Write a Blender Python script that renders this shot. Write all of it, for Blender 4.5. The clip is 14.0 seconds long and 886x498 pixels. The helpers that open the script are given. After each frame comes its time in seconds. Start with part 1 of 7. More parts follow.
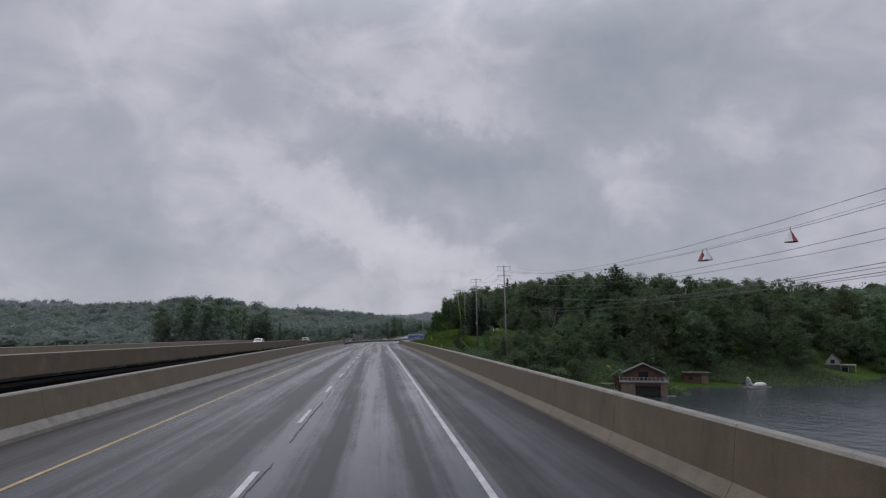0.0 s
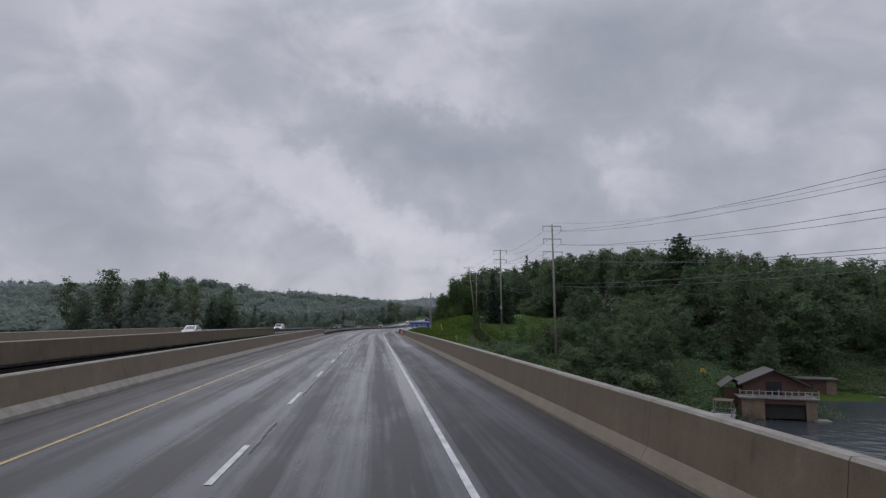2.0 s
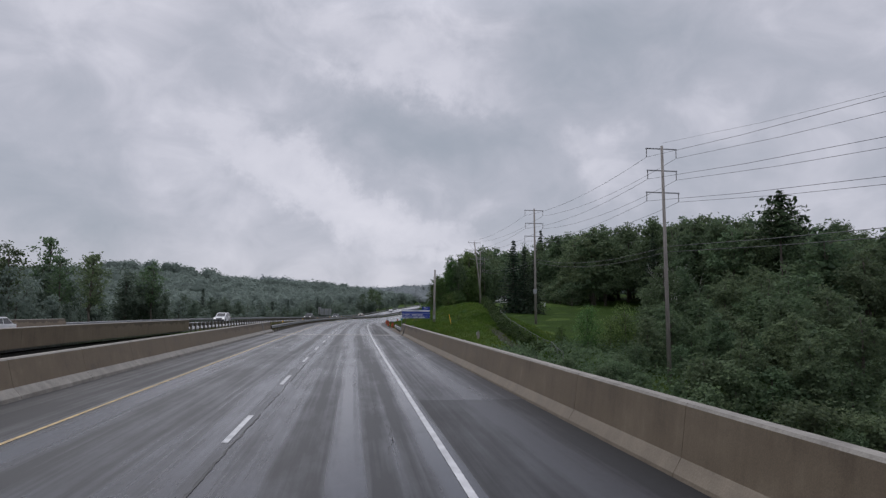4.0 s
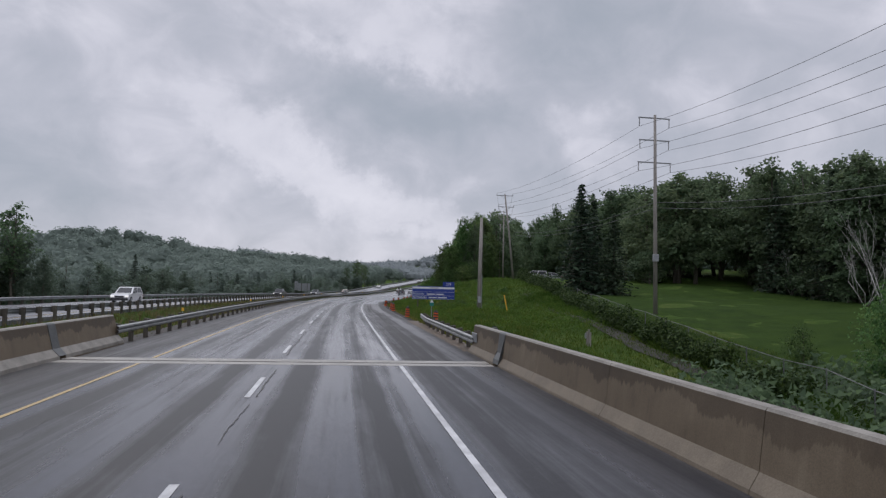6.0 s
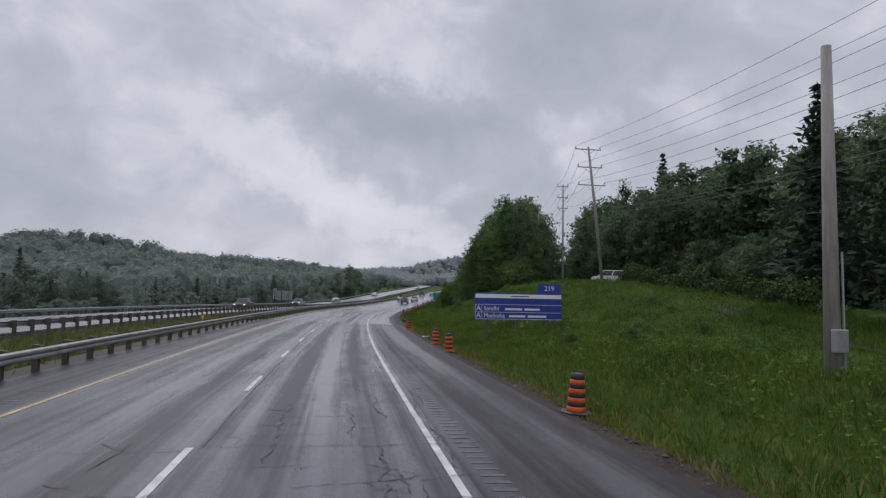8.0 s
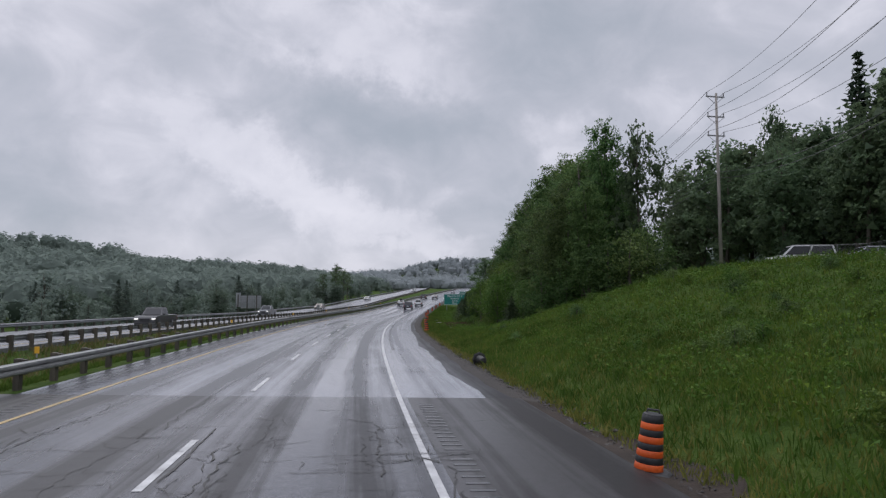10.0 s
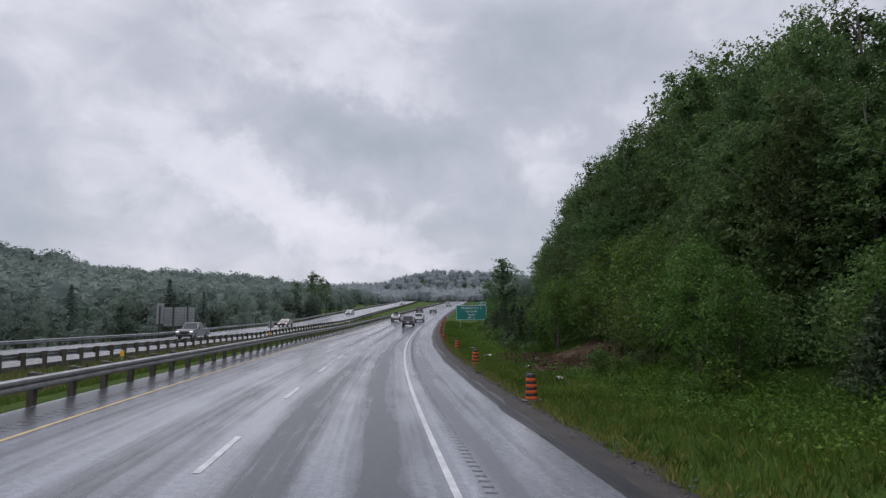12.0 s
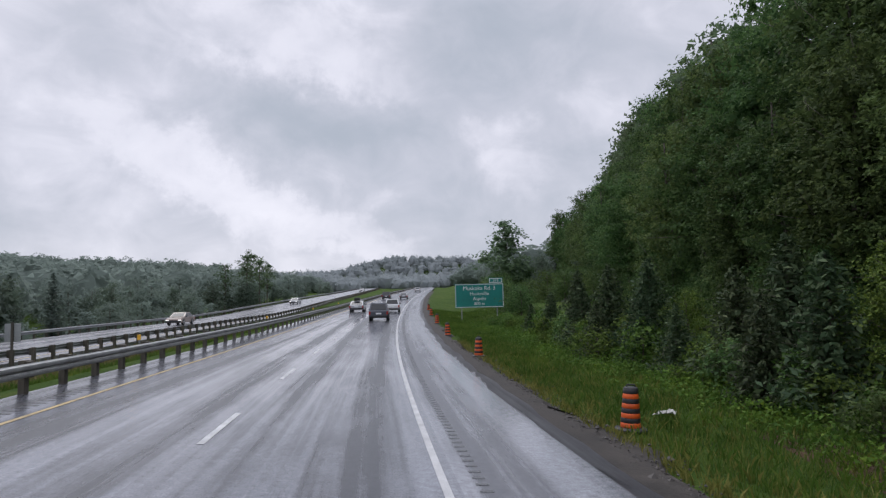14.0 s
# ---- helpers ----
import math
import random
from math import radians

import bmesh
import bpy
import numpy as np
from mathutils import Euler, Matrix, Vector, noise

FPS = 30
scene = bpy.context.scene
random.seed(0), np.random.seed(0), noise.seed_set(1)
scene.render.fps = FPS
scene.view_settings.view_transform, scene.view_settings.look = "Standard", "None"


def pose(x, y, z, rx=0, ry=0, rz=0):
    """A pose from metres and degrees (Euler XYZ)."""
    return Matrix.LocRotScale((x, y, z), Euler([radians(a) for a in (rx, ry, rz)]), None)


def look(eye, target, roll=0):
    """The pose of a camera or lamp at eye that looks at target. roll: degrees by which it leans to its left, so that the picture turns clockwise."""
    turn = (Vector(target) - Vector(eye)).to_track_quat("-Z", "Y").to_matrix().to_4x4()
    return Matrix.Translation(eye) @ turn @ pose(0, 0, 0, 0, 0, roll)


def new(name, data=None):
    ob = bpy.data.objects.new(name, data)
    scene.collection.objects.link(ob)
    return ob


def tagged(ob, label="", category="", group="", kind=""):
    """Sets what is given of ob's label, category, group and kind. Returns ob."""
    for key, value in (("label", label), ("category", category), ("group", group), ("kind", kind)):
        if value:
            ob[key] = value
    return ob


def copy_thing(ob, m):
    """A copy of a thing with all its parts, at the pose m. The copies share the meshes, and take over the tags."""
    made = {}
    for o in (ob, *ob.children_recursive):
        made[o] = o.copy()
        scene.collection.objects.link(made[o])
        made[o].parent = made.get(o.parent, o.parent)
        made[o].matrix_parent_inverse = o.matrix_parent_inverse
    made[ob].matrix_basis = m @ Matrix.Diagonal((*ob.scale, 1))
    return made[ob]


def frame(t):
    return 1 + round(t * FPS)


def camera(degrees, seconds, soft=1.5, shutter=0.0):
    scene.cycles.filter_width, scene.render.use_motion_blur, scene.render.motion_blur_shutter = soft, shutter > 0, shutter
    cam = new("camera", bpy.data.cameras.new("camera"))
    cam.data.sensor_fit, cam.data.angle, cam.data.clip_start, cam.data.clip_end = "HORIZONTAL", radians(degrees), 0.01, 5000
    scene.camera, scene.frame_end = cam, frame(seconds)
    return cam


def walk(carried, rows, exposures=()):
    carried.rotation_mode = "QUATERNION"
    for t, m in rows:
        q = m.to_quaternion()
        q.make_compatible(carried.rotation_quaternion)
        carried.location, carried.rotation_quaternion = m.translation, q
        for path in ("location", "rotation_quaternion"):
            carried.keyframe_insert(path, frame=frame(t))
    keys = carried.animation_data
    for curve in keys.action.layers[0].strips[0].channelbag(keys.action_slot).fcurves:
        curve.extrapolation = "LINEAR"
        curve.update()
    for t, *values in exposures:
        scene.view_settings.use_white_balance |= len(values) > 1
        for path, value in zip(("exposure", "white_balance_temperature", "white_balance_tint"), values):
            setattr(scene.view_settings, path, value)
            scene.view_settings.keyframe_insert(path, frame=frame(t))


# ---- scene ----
# ---- camera: a wide cab view down a wet divided highway ----
cam = camera(68.8, 14.0, soft=1.3, shutter=0.0)
PATH = [
    (0.0, 2.093, 0.000, 2.412, 97.603, 0.174, -5.592),
    (0.5, 2.161, 11.215, 2.485, 97.379, -0.318, -5.563),
    (1.0, 2.239, 22.266, 2.547, 96.922, -0.366, -5.634),
    (1.5, 2.335, 33.285, 2.600, 96.573, -0.558, -5.770),
    (2.0, 2.361, 43.894, 2.642, 96.415, -0.354, -6.002),
    (2.5, 2.407, 54.340, 2.675, 96.533, -0.343, -6.124),
    (3.0, 2.354, 65.165, 2.699, 96.713, -0.448, -6.595),
    (5.3, 1.873, 114.666, 2.702, 93.271, -1.315, -9.318),
    (5.5, 1.829, 118.969, 2.694, 93.245, -1.471, -9.394),
    (6.0, 1.864, 129.727, 2.672, 93.401, -1.405, -9.428),
    (6.5, 1.945, 140.408, 2.653, 94.046, -1.533, -9.503),
    (7.0, 2.113, 150.785, 2.637, 93.809, -1.320, -9.517),
    (7.2, 2.200, 154.962, 2.631, 93.895, -1.242, -9.590),
    (9.3, 3.408, 201.406, 2.419, 94.266, -0.850, -11.454),
    (9.5, 3.619, 205.732, 2.387, 94.392, -0.563, -11.397),
    (10.0, 4.229, 216.144, 2.313, 94.366, -0.014, -11.231),
    (10.5, 4.897, 226.219, 2.247, 94.726, 0.025, -10.923),
    (11.0, 5.560, 237.192, 2.188, 94.679, 0.338, -11.122),
    (11.5, 6.407, 248.320, 2.119, 94.870, 0.549, -11.653),
    (12.0, 7.501, 259.307, 2.033, 95.633, 0.109, -12.765),
    (12.5, 8.749, 269.844, 1.934, 95.962, 1.226, -13.998),
    (13.0, 10.140, 280.739, 1.825, 96.040, 0.303, -15.267),
    (13.5, 11.830, 291.717, 1.730, 94.899, 1.798, -16.190),
    (14.0, 13.680, 302.682, 1.659, 94.521, 1.375, -16.434),
]
EXPOSURE = [(0.0, -0.26), (3.0, -0.10), (5.5, 0.12), (7.0, 0.04), (9.5, 0.16), (12.5, 0.27), (14.0, 0.38)]
walk(cam, [(t, pose(x, y, z, a, b, c)) for t, x, y, z, a, b, c in PATH], EXPOSURE)

# ---- sky and light: a low rainy overcast ----
def nd(tree, kind, **values):
    node = tree.nodes.new(kind)
    for key, value in values.items():
        if key in node.inputs:
            node.inputs[key].default_value = value
    return node


def build_world():
    world = bpy.data.worlds.new("overcast_sky")
    scene.world = world
    world.use_nodes = True
    t = world.node_tree
    t.nodes.clear()
    link = t.links.new
    out = t.nodes.new("ShaderNodeOutputWorld")
    bg = t.nodes.new("ShaderNodeBackground")
    sky = t.nodes.new("ShaderNodeTexSky")
    sky.sky_type = "NISHITA"
    sky.sun_disc = False
    sky.sun_elevation = radians(48)
    sky.sun_rotation = radians(-20)
    coord = t.nodes.new("ShaderNodeTexCoord")
    sep = t.nodes.new("ShaderNodeSeparateXYZ")
    link(coord.outputs["Generated"], sep.inputs[0])
    # ragged billows, a little wider than high
    comb = t.nodes.new("ShaderNodeMapping")
    comb.inputs["Scale"].default_value = (1.0, 1.0, 1.5)
    comb.inputs["Location"].default_value = (3.1, 0.4, 1.7)
    link(coord.outputs["Generated"], comb.inputs["Vector"])
    big = nd(t, "ShaderNodeTexNoise", Scale=3.4, Detail=3.0, Roughness=0.5, Distortion=0.35)
    fine = nd(t, "ShaderNodeTexNoise", Scale=8.0, Detail=8.0, Roughness=0.56, Distortion=0.5)
    link(comb.outputs[0], big.inputs["Vector"]); link(comb.outputs[0], fine.inputs["Vector"])

    def calc(op, a, b, c=None):
        n = t.nodes.new("ShaderNodeMath"); n.operation = op
        for k, v in enumerate((a, b, c)):
            if v is None:
                continue
            if isinstance(v, float):
                n.inputs[k].default_value = v
            else:
                link(v, n.inputs[k])
        return n.outputs[0]

    tone = calc("MULTIPLY_ADD", big.outputs["Fac"], 0.34, calc("MULTIPLY_ADD", fine.outputs["Fac"], 0.34, 0.14))
    # cloud masses and breaks: their edges frayed by displacing the direction
    fray = nd(t, "ShaderNodeTexNoise", Scale=6.0, Detail=9.0, Roughness=0.66)
    link(coord.outputs["Generated"], fray.inputs["Vector"])
    shift = t.nodes.new("ShaderNodeVectorMath"); shift.operation = "MULTIPLY_ADD"
    shift.inputs[1].default_value = (0.26, 0.26, 0.22)
    link(fray.outputs["Color"], shift.inputs[0])
    off_ = t.nodes.new("ShaderNodeVectorMath"); off_.operation = "SUBTRACT"
    off_.inputs[1].default_value = (0.13, 0.13, 0.11)
    link(coord.outputs["Generated"], off_.inputs[0]); link(off_.outputs[0], shift.inputs[2])

    def mass(azimuth, elevation, wide, high, weight, slant=0.0):
        """A soft patch of cloud at a direction in degrees, lighter or darker than the rest."""
        a, e = radians(azimuth), radians(elevation)
        mp = t.nodes.new("ShaderNodeMapping"); mp.vector_type = "TEXTURE"
        mp.inputs["Location"].default_value = (math.sin(a) * math.cos(e), math.cos(a) * math.cos(e), math.sin(e))
        mp.inputs["Rotation"].default_value = (0, radians(slant), -a)
        mp.inputs["Scale"].default_value = (radians(wide), 0.5, radians(high))
        link(shift.outputs[0], mp.inputs["Vector"])
        ln = t.nodes.new("ShaderNodeVectorMath"); ln.operation = "LENGTH"
        link(mp.outputs[0], ln.inputs[0])
        fall = t.nodes.new("ShaderNodeMapRange"); fall.interpolation_type = "SMOOTHERSTEP"
        fall.inputs["From Min"].default_value, fall.inputs["From Max"].default_value = 0.05, 1.1
        fall.inputs["To Min"].default_value, fall.inputs["To Max"].default_value = weight, 0.0
        link(ln.outputs["Value"], fall.inputs["Value"])
        return fall.outputs[0]

    for patch in ((-1.0, 8.8, 10.0, 3.6, 0.15, 24), (-9.0, 14.5, 10.0, 3.6, 0.07, 30), (1.0, 22.0, 13.0, 4.5, 0.08, 12), (9.0, 5.0, 8.0, 2.6, 0.09, 15), (22.0, 12.0, 7.0, 4.0, 0.10, 30), (29.0, 15.0, 7.0, 4.0, 0.06, 20),
                  (5.0, 15.5, 15.0, 4.6, -0.13, 10), (22.0, 24.0, 14.0, 6.5, -0.09, 0), (-23.0, 8.5, 14.0, 5.0, -0.08, 10), (-20.0, 22.0, 12.0, 6.0, 0.04, 0), (12.0, 10.0, 9.0, 2.6, -0.05, 10)):
        tone = calc("ADD", tone, mass(*patch))
    ramp = t.nodes.new("ShaderNodeValToRGB")
    ramp.color_ramp.interpolation = "B_SPLINE"
    e = ramp.color_ramp.elements
    e[0].position, e[0].color = 0.30, (0.335, 0.372, 0.440, 1)
    e[1].position, e[1].color = 0.84, (0.830, 0.820, 0.900, 1)
    m = e.new(0.47); m.color = (0.468, 0.482, 0.560, 1)
    m = e.new(0.57); m.color = (0.610, 0.614, 0.700, 1)
    link(tone, ramp.inputs[0])
    # an overcast sky grows brighter towards the zenith
    zen = t.nodes.new("ShaderNodeMapRange")
    zen.inputs["From Min"].default_value, zen.inputs["From Max"].default_value = 0.42, 1.0
    zen.inputs["To Min"].default_value, zen.inputs["To Max"].default_value = 1.0, 3.0
    link(sep.outputs[2], zen.inputs["Value"])
    cloud = t.nodes.new("ShaderNodeVectorMath"); cloud.operation = "SCALE"
    link(ramp.outputs["Color"], cloud.inputs[0]); link(zen.outputs[0], cloud.inputs["Scale"])
    dim = t.nodes.new("ShaderNodeVectorMath"); dim.operation = "SCALE"; dim.inputs["Scale"].default_value = 0.05
    link(sky.outputs["Color"], dim.inputs[0])
    blend = t.nodes.new("ShaderNodeMix"); blend.data_type = "RGBA"
    blend.inputs["Factor"].default_value = 0.93
    link(dim.outputs[0], blend.inputs["A"]); link(cloud.outputs[0], blend.inputs["B"])
    link(blend.outputs["Result"], bg.inputs["Color"])
    bg.inputs["Strength"].default_value = 1.0
    link(bg.outputs[0], out.inputs[0])
    sun = new("sun", bpy.data.lights.new("sun", "SUN"))
    sun.data.energy, sun.data.angle, sun.data.color = 0.6, radians(40), (1.0, 0.97, 0.93)
    sun.matrix_world = look((0, 0, 60), (0 + 13, 0 - 36, 60 - 42))


build_world()

# ---- the line of the road: arc length s, offset to the right, level ----
S0, DS = -420.0, 2.0
SA = np.arange(S0, 1600.0, DS)
KS = [-20, 120, 160, 200, 240, 280, 320, 360, 420, 500, 600, 700, 760, 900]
KC = [0, 0.17, 0.23, 0.81, 1.43, 1.38, 1.24, 0.75, 0.44, 0.18, -0.1, -0.2, -0.3, 0]
KG = [0.86, -0.18, -0.07, -0.69, -0.45, -0.9, -0.13, 1.66, 2.91, 3.12, 2.99, 2.9, -1.5, -2.0]
KB = [-1.54, -0.2, 0.62, 2.04, 2.88, 5.41, 6.28, 4.82, 2.86, 2.02, 1.0, 0, 0, 0]
CUR = np.where(SA < 110, 0, np.interp(SA, KS, KC)) * 1e-3
GRD = np.where(SA < -20, 0, np.interp(SA, KS, KG)) * 1e-2
BNK = np.interp(SA, KS, KB) * 1e-2
HD = np.cumsum(CUR) * DS
CX, CY, CZ = np.cumsum(np.sin(HD)) * DS, np.cumsum(np.cos(HD)) * DS, np.cumsum(GRD) * DS
I0 = int(round(-S0 / DS))
CX, CY, CZ = CX - CX[I0], CY - CY[I0], CZ - CZ[I0]


def smooth(a, b, x):
    u = np.clip((np.asarray(x, float) - a) / (b - a), 0, 1)
    return u * u * (3 - 2 * u)


def plan(s, off):
    """World x, y of a place s metres along the road and off metres to the right of its dashed line."""
    h = np.interp(s, SA, HD)
    return np.interp(s, SA, CX) + off * np.cos(h), np.interp(s, SA, CY) - off * np.sin(h)


def surf(s, off):
    """Level of the paved surface."""
    return np.interp(s, SA, CZ) - np.interp(s, SA, BNK) * np.clip(off, -6.6, 9.0)


def opp_off(s):
    return np.interp(s, [-400, 420, 560, 720], [-15.4, -15.4, -20.0, -28.0])


def opp_z(s):
    own = np.interp(s, SA, CZ)
    return np.where(s < 420, np.interp(s, [-400, 130, 200, 280, 340, 400, 420], [0.6, 0.55, 0.2, -0.45, -0.95, -0.3, 0.3]),
                    own + np.interp(s, [420, 500, 700], [-0.75, -0.4, 0.2]))


def place(s, off, z):
    x, y = plan(s, off)
    return Vector((float(x), float(y), float(z)))


def heading(s):
    return float(np.interp(s, SA, HD))


def stand(s, off, z, turn=0.0):
    """A pose on the road's line: local y looks along the road, turned by turn degrees to the left."""
    x, y = plan(s, off)
    return pose(float(x), float(y), float(z), 0, 0, turn - math.degrees(heading(s)))


# ---- the lie of the land ----
WATER = -9.1
# wooded hills: x, y, height, half-widths
HILLS = ((-158, 610, 10, 99, 154), (-214, 480, 6, 141, 114), (-426, 676, 28, 210, 146), (-64, 780, 10, 110, 122), (75, 998, 17, 184, 121),
         (236, 1193, 52, 224, 97), (398, 1040, -9, 97, 293), (-467, 954, 38, 165, 142), (-165, 191, 2, 206, 295), (-147, 626, 8, 59, 35),
         (-68, 648, -6, 35, 44), (125, 1141, -7, 35, 234), (-99, 894, 15, 43, 35))


def ground(s, off):
    s, off = np.broadcast_arrays(np.asarray(s, float), np.asarray(off, float))
    i = np.interp
    own = i(s, SA, CZ)
    edge_r, edge_l, oz, oo = surf(s, 8.0), surf(s, -6.5), opp_z(s), opp_off(s)
    bank = smooth(122, 152, s)                     # the abutment's slope up from the lake
    low = -14.0
    r8 = low + (edge_r - 0.12 - low) * bank
    late = smooth(270, 290, s)
    z13 = i(s, [118, 141, 155, 171, 186, 211, 231, 263, 285], [-13, -5.5, -2.4, -0.6, 0.9, 0.3, 0.7, 0.4, -1.2]) * (1 - late) + late * (edge_r - 0.55)
    z19 = i(s, [118, 141, 155, 171, 186, 211, 231, 250, 265, 285], [-12, -4.6, -2.4, -1.2, 0.2, 1.2, 2.3, 2.7, 2.2, 0.2]) * (1 - late) + late * (own + 0.6)
    z26 = i(s, [118, 141, 155, 171, 186, 211, 231, 250, 265, 285], [-11, -3.4, -1.8, -0.6, 0.8, 2.7, 4.0, 4.4, 4.2, 2.4]) * (1 - late) + late * (own + 1.6)
    z45 = i(s, [116, 122, 141, 160, 183, 205, 231, 263, 300, 350], [-11, -9, -3.2, 0.2, 1.2, 1.9, 4.6, 5.2, 5.0, 4.5]) + np.maximum(own - 0.5, 0)
    z70 = i(s, [120, 148, 165, 183, 205, 231, 263, 300], [-11, -8, -1.5, 1.4, 2.2, 5.2, 7.6, 8.0]) + np.maximum(own - 0.5, 0)
    z140 = i(s, [150, 172, 200, 240, 300], [-11, -9, 1.0, 6.0, 11.0]) + np.maximum(own - 0.5, 0)
    z300 = i(s, [150, 200, 260, 340], [-12, -9, 6.0, 16.0]) + np.maximum(own - 0.5, 0)
    offs = np.array([6.6, 8.2, 13.3, 19, 26, 45, 70, 140, 300])
    zs = np.stack([r8 - 0.1, r8, z13, z19, z26, z45, z70, z140, z300])
    right = zs[0]
    for k in range(len(offs) - 1):
        u = np.clip((off - offs[k]) / (offs[k + 1] - offs[k]), 0, 1)
        right = right + (zs[k + 1] - zs[k]) * u
    zl = np.stack([edge_l - 0.22 + (low - edge_l) * (1 - bank), 0.5 * (edge_l + oz) - 0.75 + (low - oz) * (1 - bank), oz - 0.25 + (low - oz) * (1 - bank),
                   oz - 0.3 + (low - oz) * (1 - bank), oz - 2.0 + (low - oz) * (1 - bank), oz - 2.6 + (low + 1 - oz) * (1 - smooth(128, 160, s)), oz - 1.5 + (low - oz) * (1 - smooth(110, 180, s))])
    left = zl[0]
    lo = [np.full_like(oo, -6.2), 0.5 * (oo - 6), oo + 0.8, oo - 12.2, oo - 18, oo - 40, oo - 100]
    for k in range(len(lo) - 1):
        u = np.clip((off - lo[k]) / (lo[k + 1] - lo[k]), 0, 1)
        left = left + (zl[k + 1] - zl[k]) * u
    under = np.minimum(edge_l, edge_r) - 0.45 + (low - edge_l) * (1 - bank)
    z = np.where(off > 6.6, right, np.where(off < -6.2, left, under))
    x, y = plan(s, off)
    hills = 0
    for hx, hy, h, sx, sy in HILLS:
        hills = hills + h * np.exp(-((x - hx) / sx) ** 2 - ((y - hy) / sy) ** 2)
    far = np.clip(smooth(-50, -150, off) + smooth(60, 200, off) * smooth(330, 480, s) + smooth(780, 900, s), 0, 1)
    z = z + hills * far
    # small unevenness away from the pavement
    rough = (np.sin(x * 0.9 + 1.3 * np.sin(y * 0.31)) * np.sin(y * 0.7 + np.sin(x * 0.23)) * 0.10 + np.sin(x * 0.21) * np.sin(y * 0.17) * 0.25)
    away = np.clip(smooth(8.5, 12, off) + smooth(-28, -33, off) + 0.3 * smooth(-7, -9, off) * smooth(-15, -13, off), 0, 1)
    dug = 0.55 * smooth(292, 295, s) * smooth(313, 309.5, s) * smooth(10.5, 13, off) * smooth(20, 18.2, off)
    return z + rough * away - dug


# ---- materials ----
def material(name, base, rough=0.7, metal=0.0, spec=0.5):
    mat = bpy.data.materials.new(name)
    mat.use_nodes = True
    b = mat.node_tree.nodes["Principled BSDF"]
    b.inputs["Base Color"].default_value = (*base, 1)
    b.inputs["Roughness"].default_value, b.inputs["Metallic"].default_value = rough, metal
    b.inputs["Specular IOR Level"].default_value = spec
    return mat, mat.node_tree, b


def ramp_node(t, stops):
    r = t.nodes.new("ShaderNodeValToRGB")
    e = r.color_ramp.elements
    e[0].position, e[0].color = stops[0][0], (*stops[0][1], 1)
    e[1].position, e[1].color = stops[-1][0], (*stops[-1][1], 1)
    for p, c in stops[1:-1]:
        e.new(p).color = (*c, 1)
    return r


def varied(name, dark, light, scale=3.0, rough=(0.6, 0.8), bump=0.3, fine=40.0, metal=0.0, spec=0.5, stretch=(1, 1, 1), dist=0.01, rand=0.0, detail=5.0):
    """A surface whose colour wanders between two tones, with grain, bump and wear at two scales."""
    mat, t, b = material(name, light, rough[1], metal, spec)
    link = t.links.new
    coord = t.nodes.new("ShaderNodeTexCoord")
    mp = t.nodes.new("ShaderNodeMapping")
    mp.inputs["Scale"].default_value = stretch
    link(coord.outputs["Object"], mp.inputs["Vector"])
    n1 = nd(t, "ShaderNodeTexNoise", Scale=scale, Detail=detail, Roughness=0.6)
    n2 = nd(t, "ShaderNodeTexNoise", Scale=fine, Detail=3.0, Roughness=0.6)
    link(mp.outputs[0], n1.inputs["Vector"]); link(mp.outputs[0], n2.inputs["Vector"])
    mean = t.nodes.new("ShaderNodeMath"); mean.operation = "MULTIPLY_ADD"; mean.inputs[1].default_value = 0.35
    sc = t.nodes.new("ShaderNodeMath"); sc.operation = "MULTIPLY"; sc.inputs[1].default_value = 0.65
    link(n1.outputs["Fac"], sc.inputs[0]); link(n2.outputs["Fac"], mean.inputs[0]); link(sc.outputs[0], mean.inputs[2])
    r = ramp_node(t, [(0.32, dark), (0.68, light)])
    link(mean.outputs[0], r.inputs[0])
    colour = r.outputs["Color"]
    if rand:
        info = t.nodes.new("ShaderNodeObjectInfo")
        hs = t.nodes.new("ShaderNodeHueSaturation")
        mr = t.nodes.new("ShaderNodeMapRange")
        mr.inputs["To Min"].default_value, mr.inputs["To Max"].default_value = 1 - rand, 1 + rand
        link(info.outputs["Random"], mr.inputs["Value"]); link(mr.outputs[0], hs.inputs["Value"]); link(colour, hs.inputs["Color"])
        colour = hs.outputs["Color"]
    link(colour, b.inputs["Base Color"])
    rr = t.nodes.new("ShaderNodeMapRange")
    rr.inputs["To Min"].default_value, rr.inputs["To Max"].default_value = rough
    link(n1.outputs["Fac"], rr.inputs["Value"]); link(rr.outputs[0], b.inputs["Roughness"])
    if bump:
        bp = t.nodes.new("ShaderNodeBump")
        bp.inputs["Strength"].default_value, bp.inputs["Distance"].default_value = bump, dist
        link(n2.outputs["Fac"], bp.inputs["Height"]); link(bp.outputs[0], b.inputs["Normal"])
    return mat


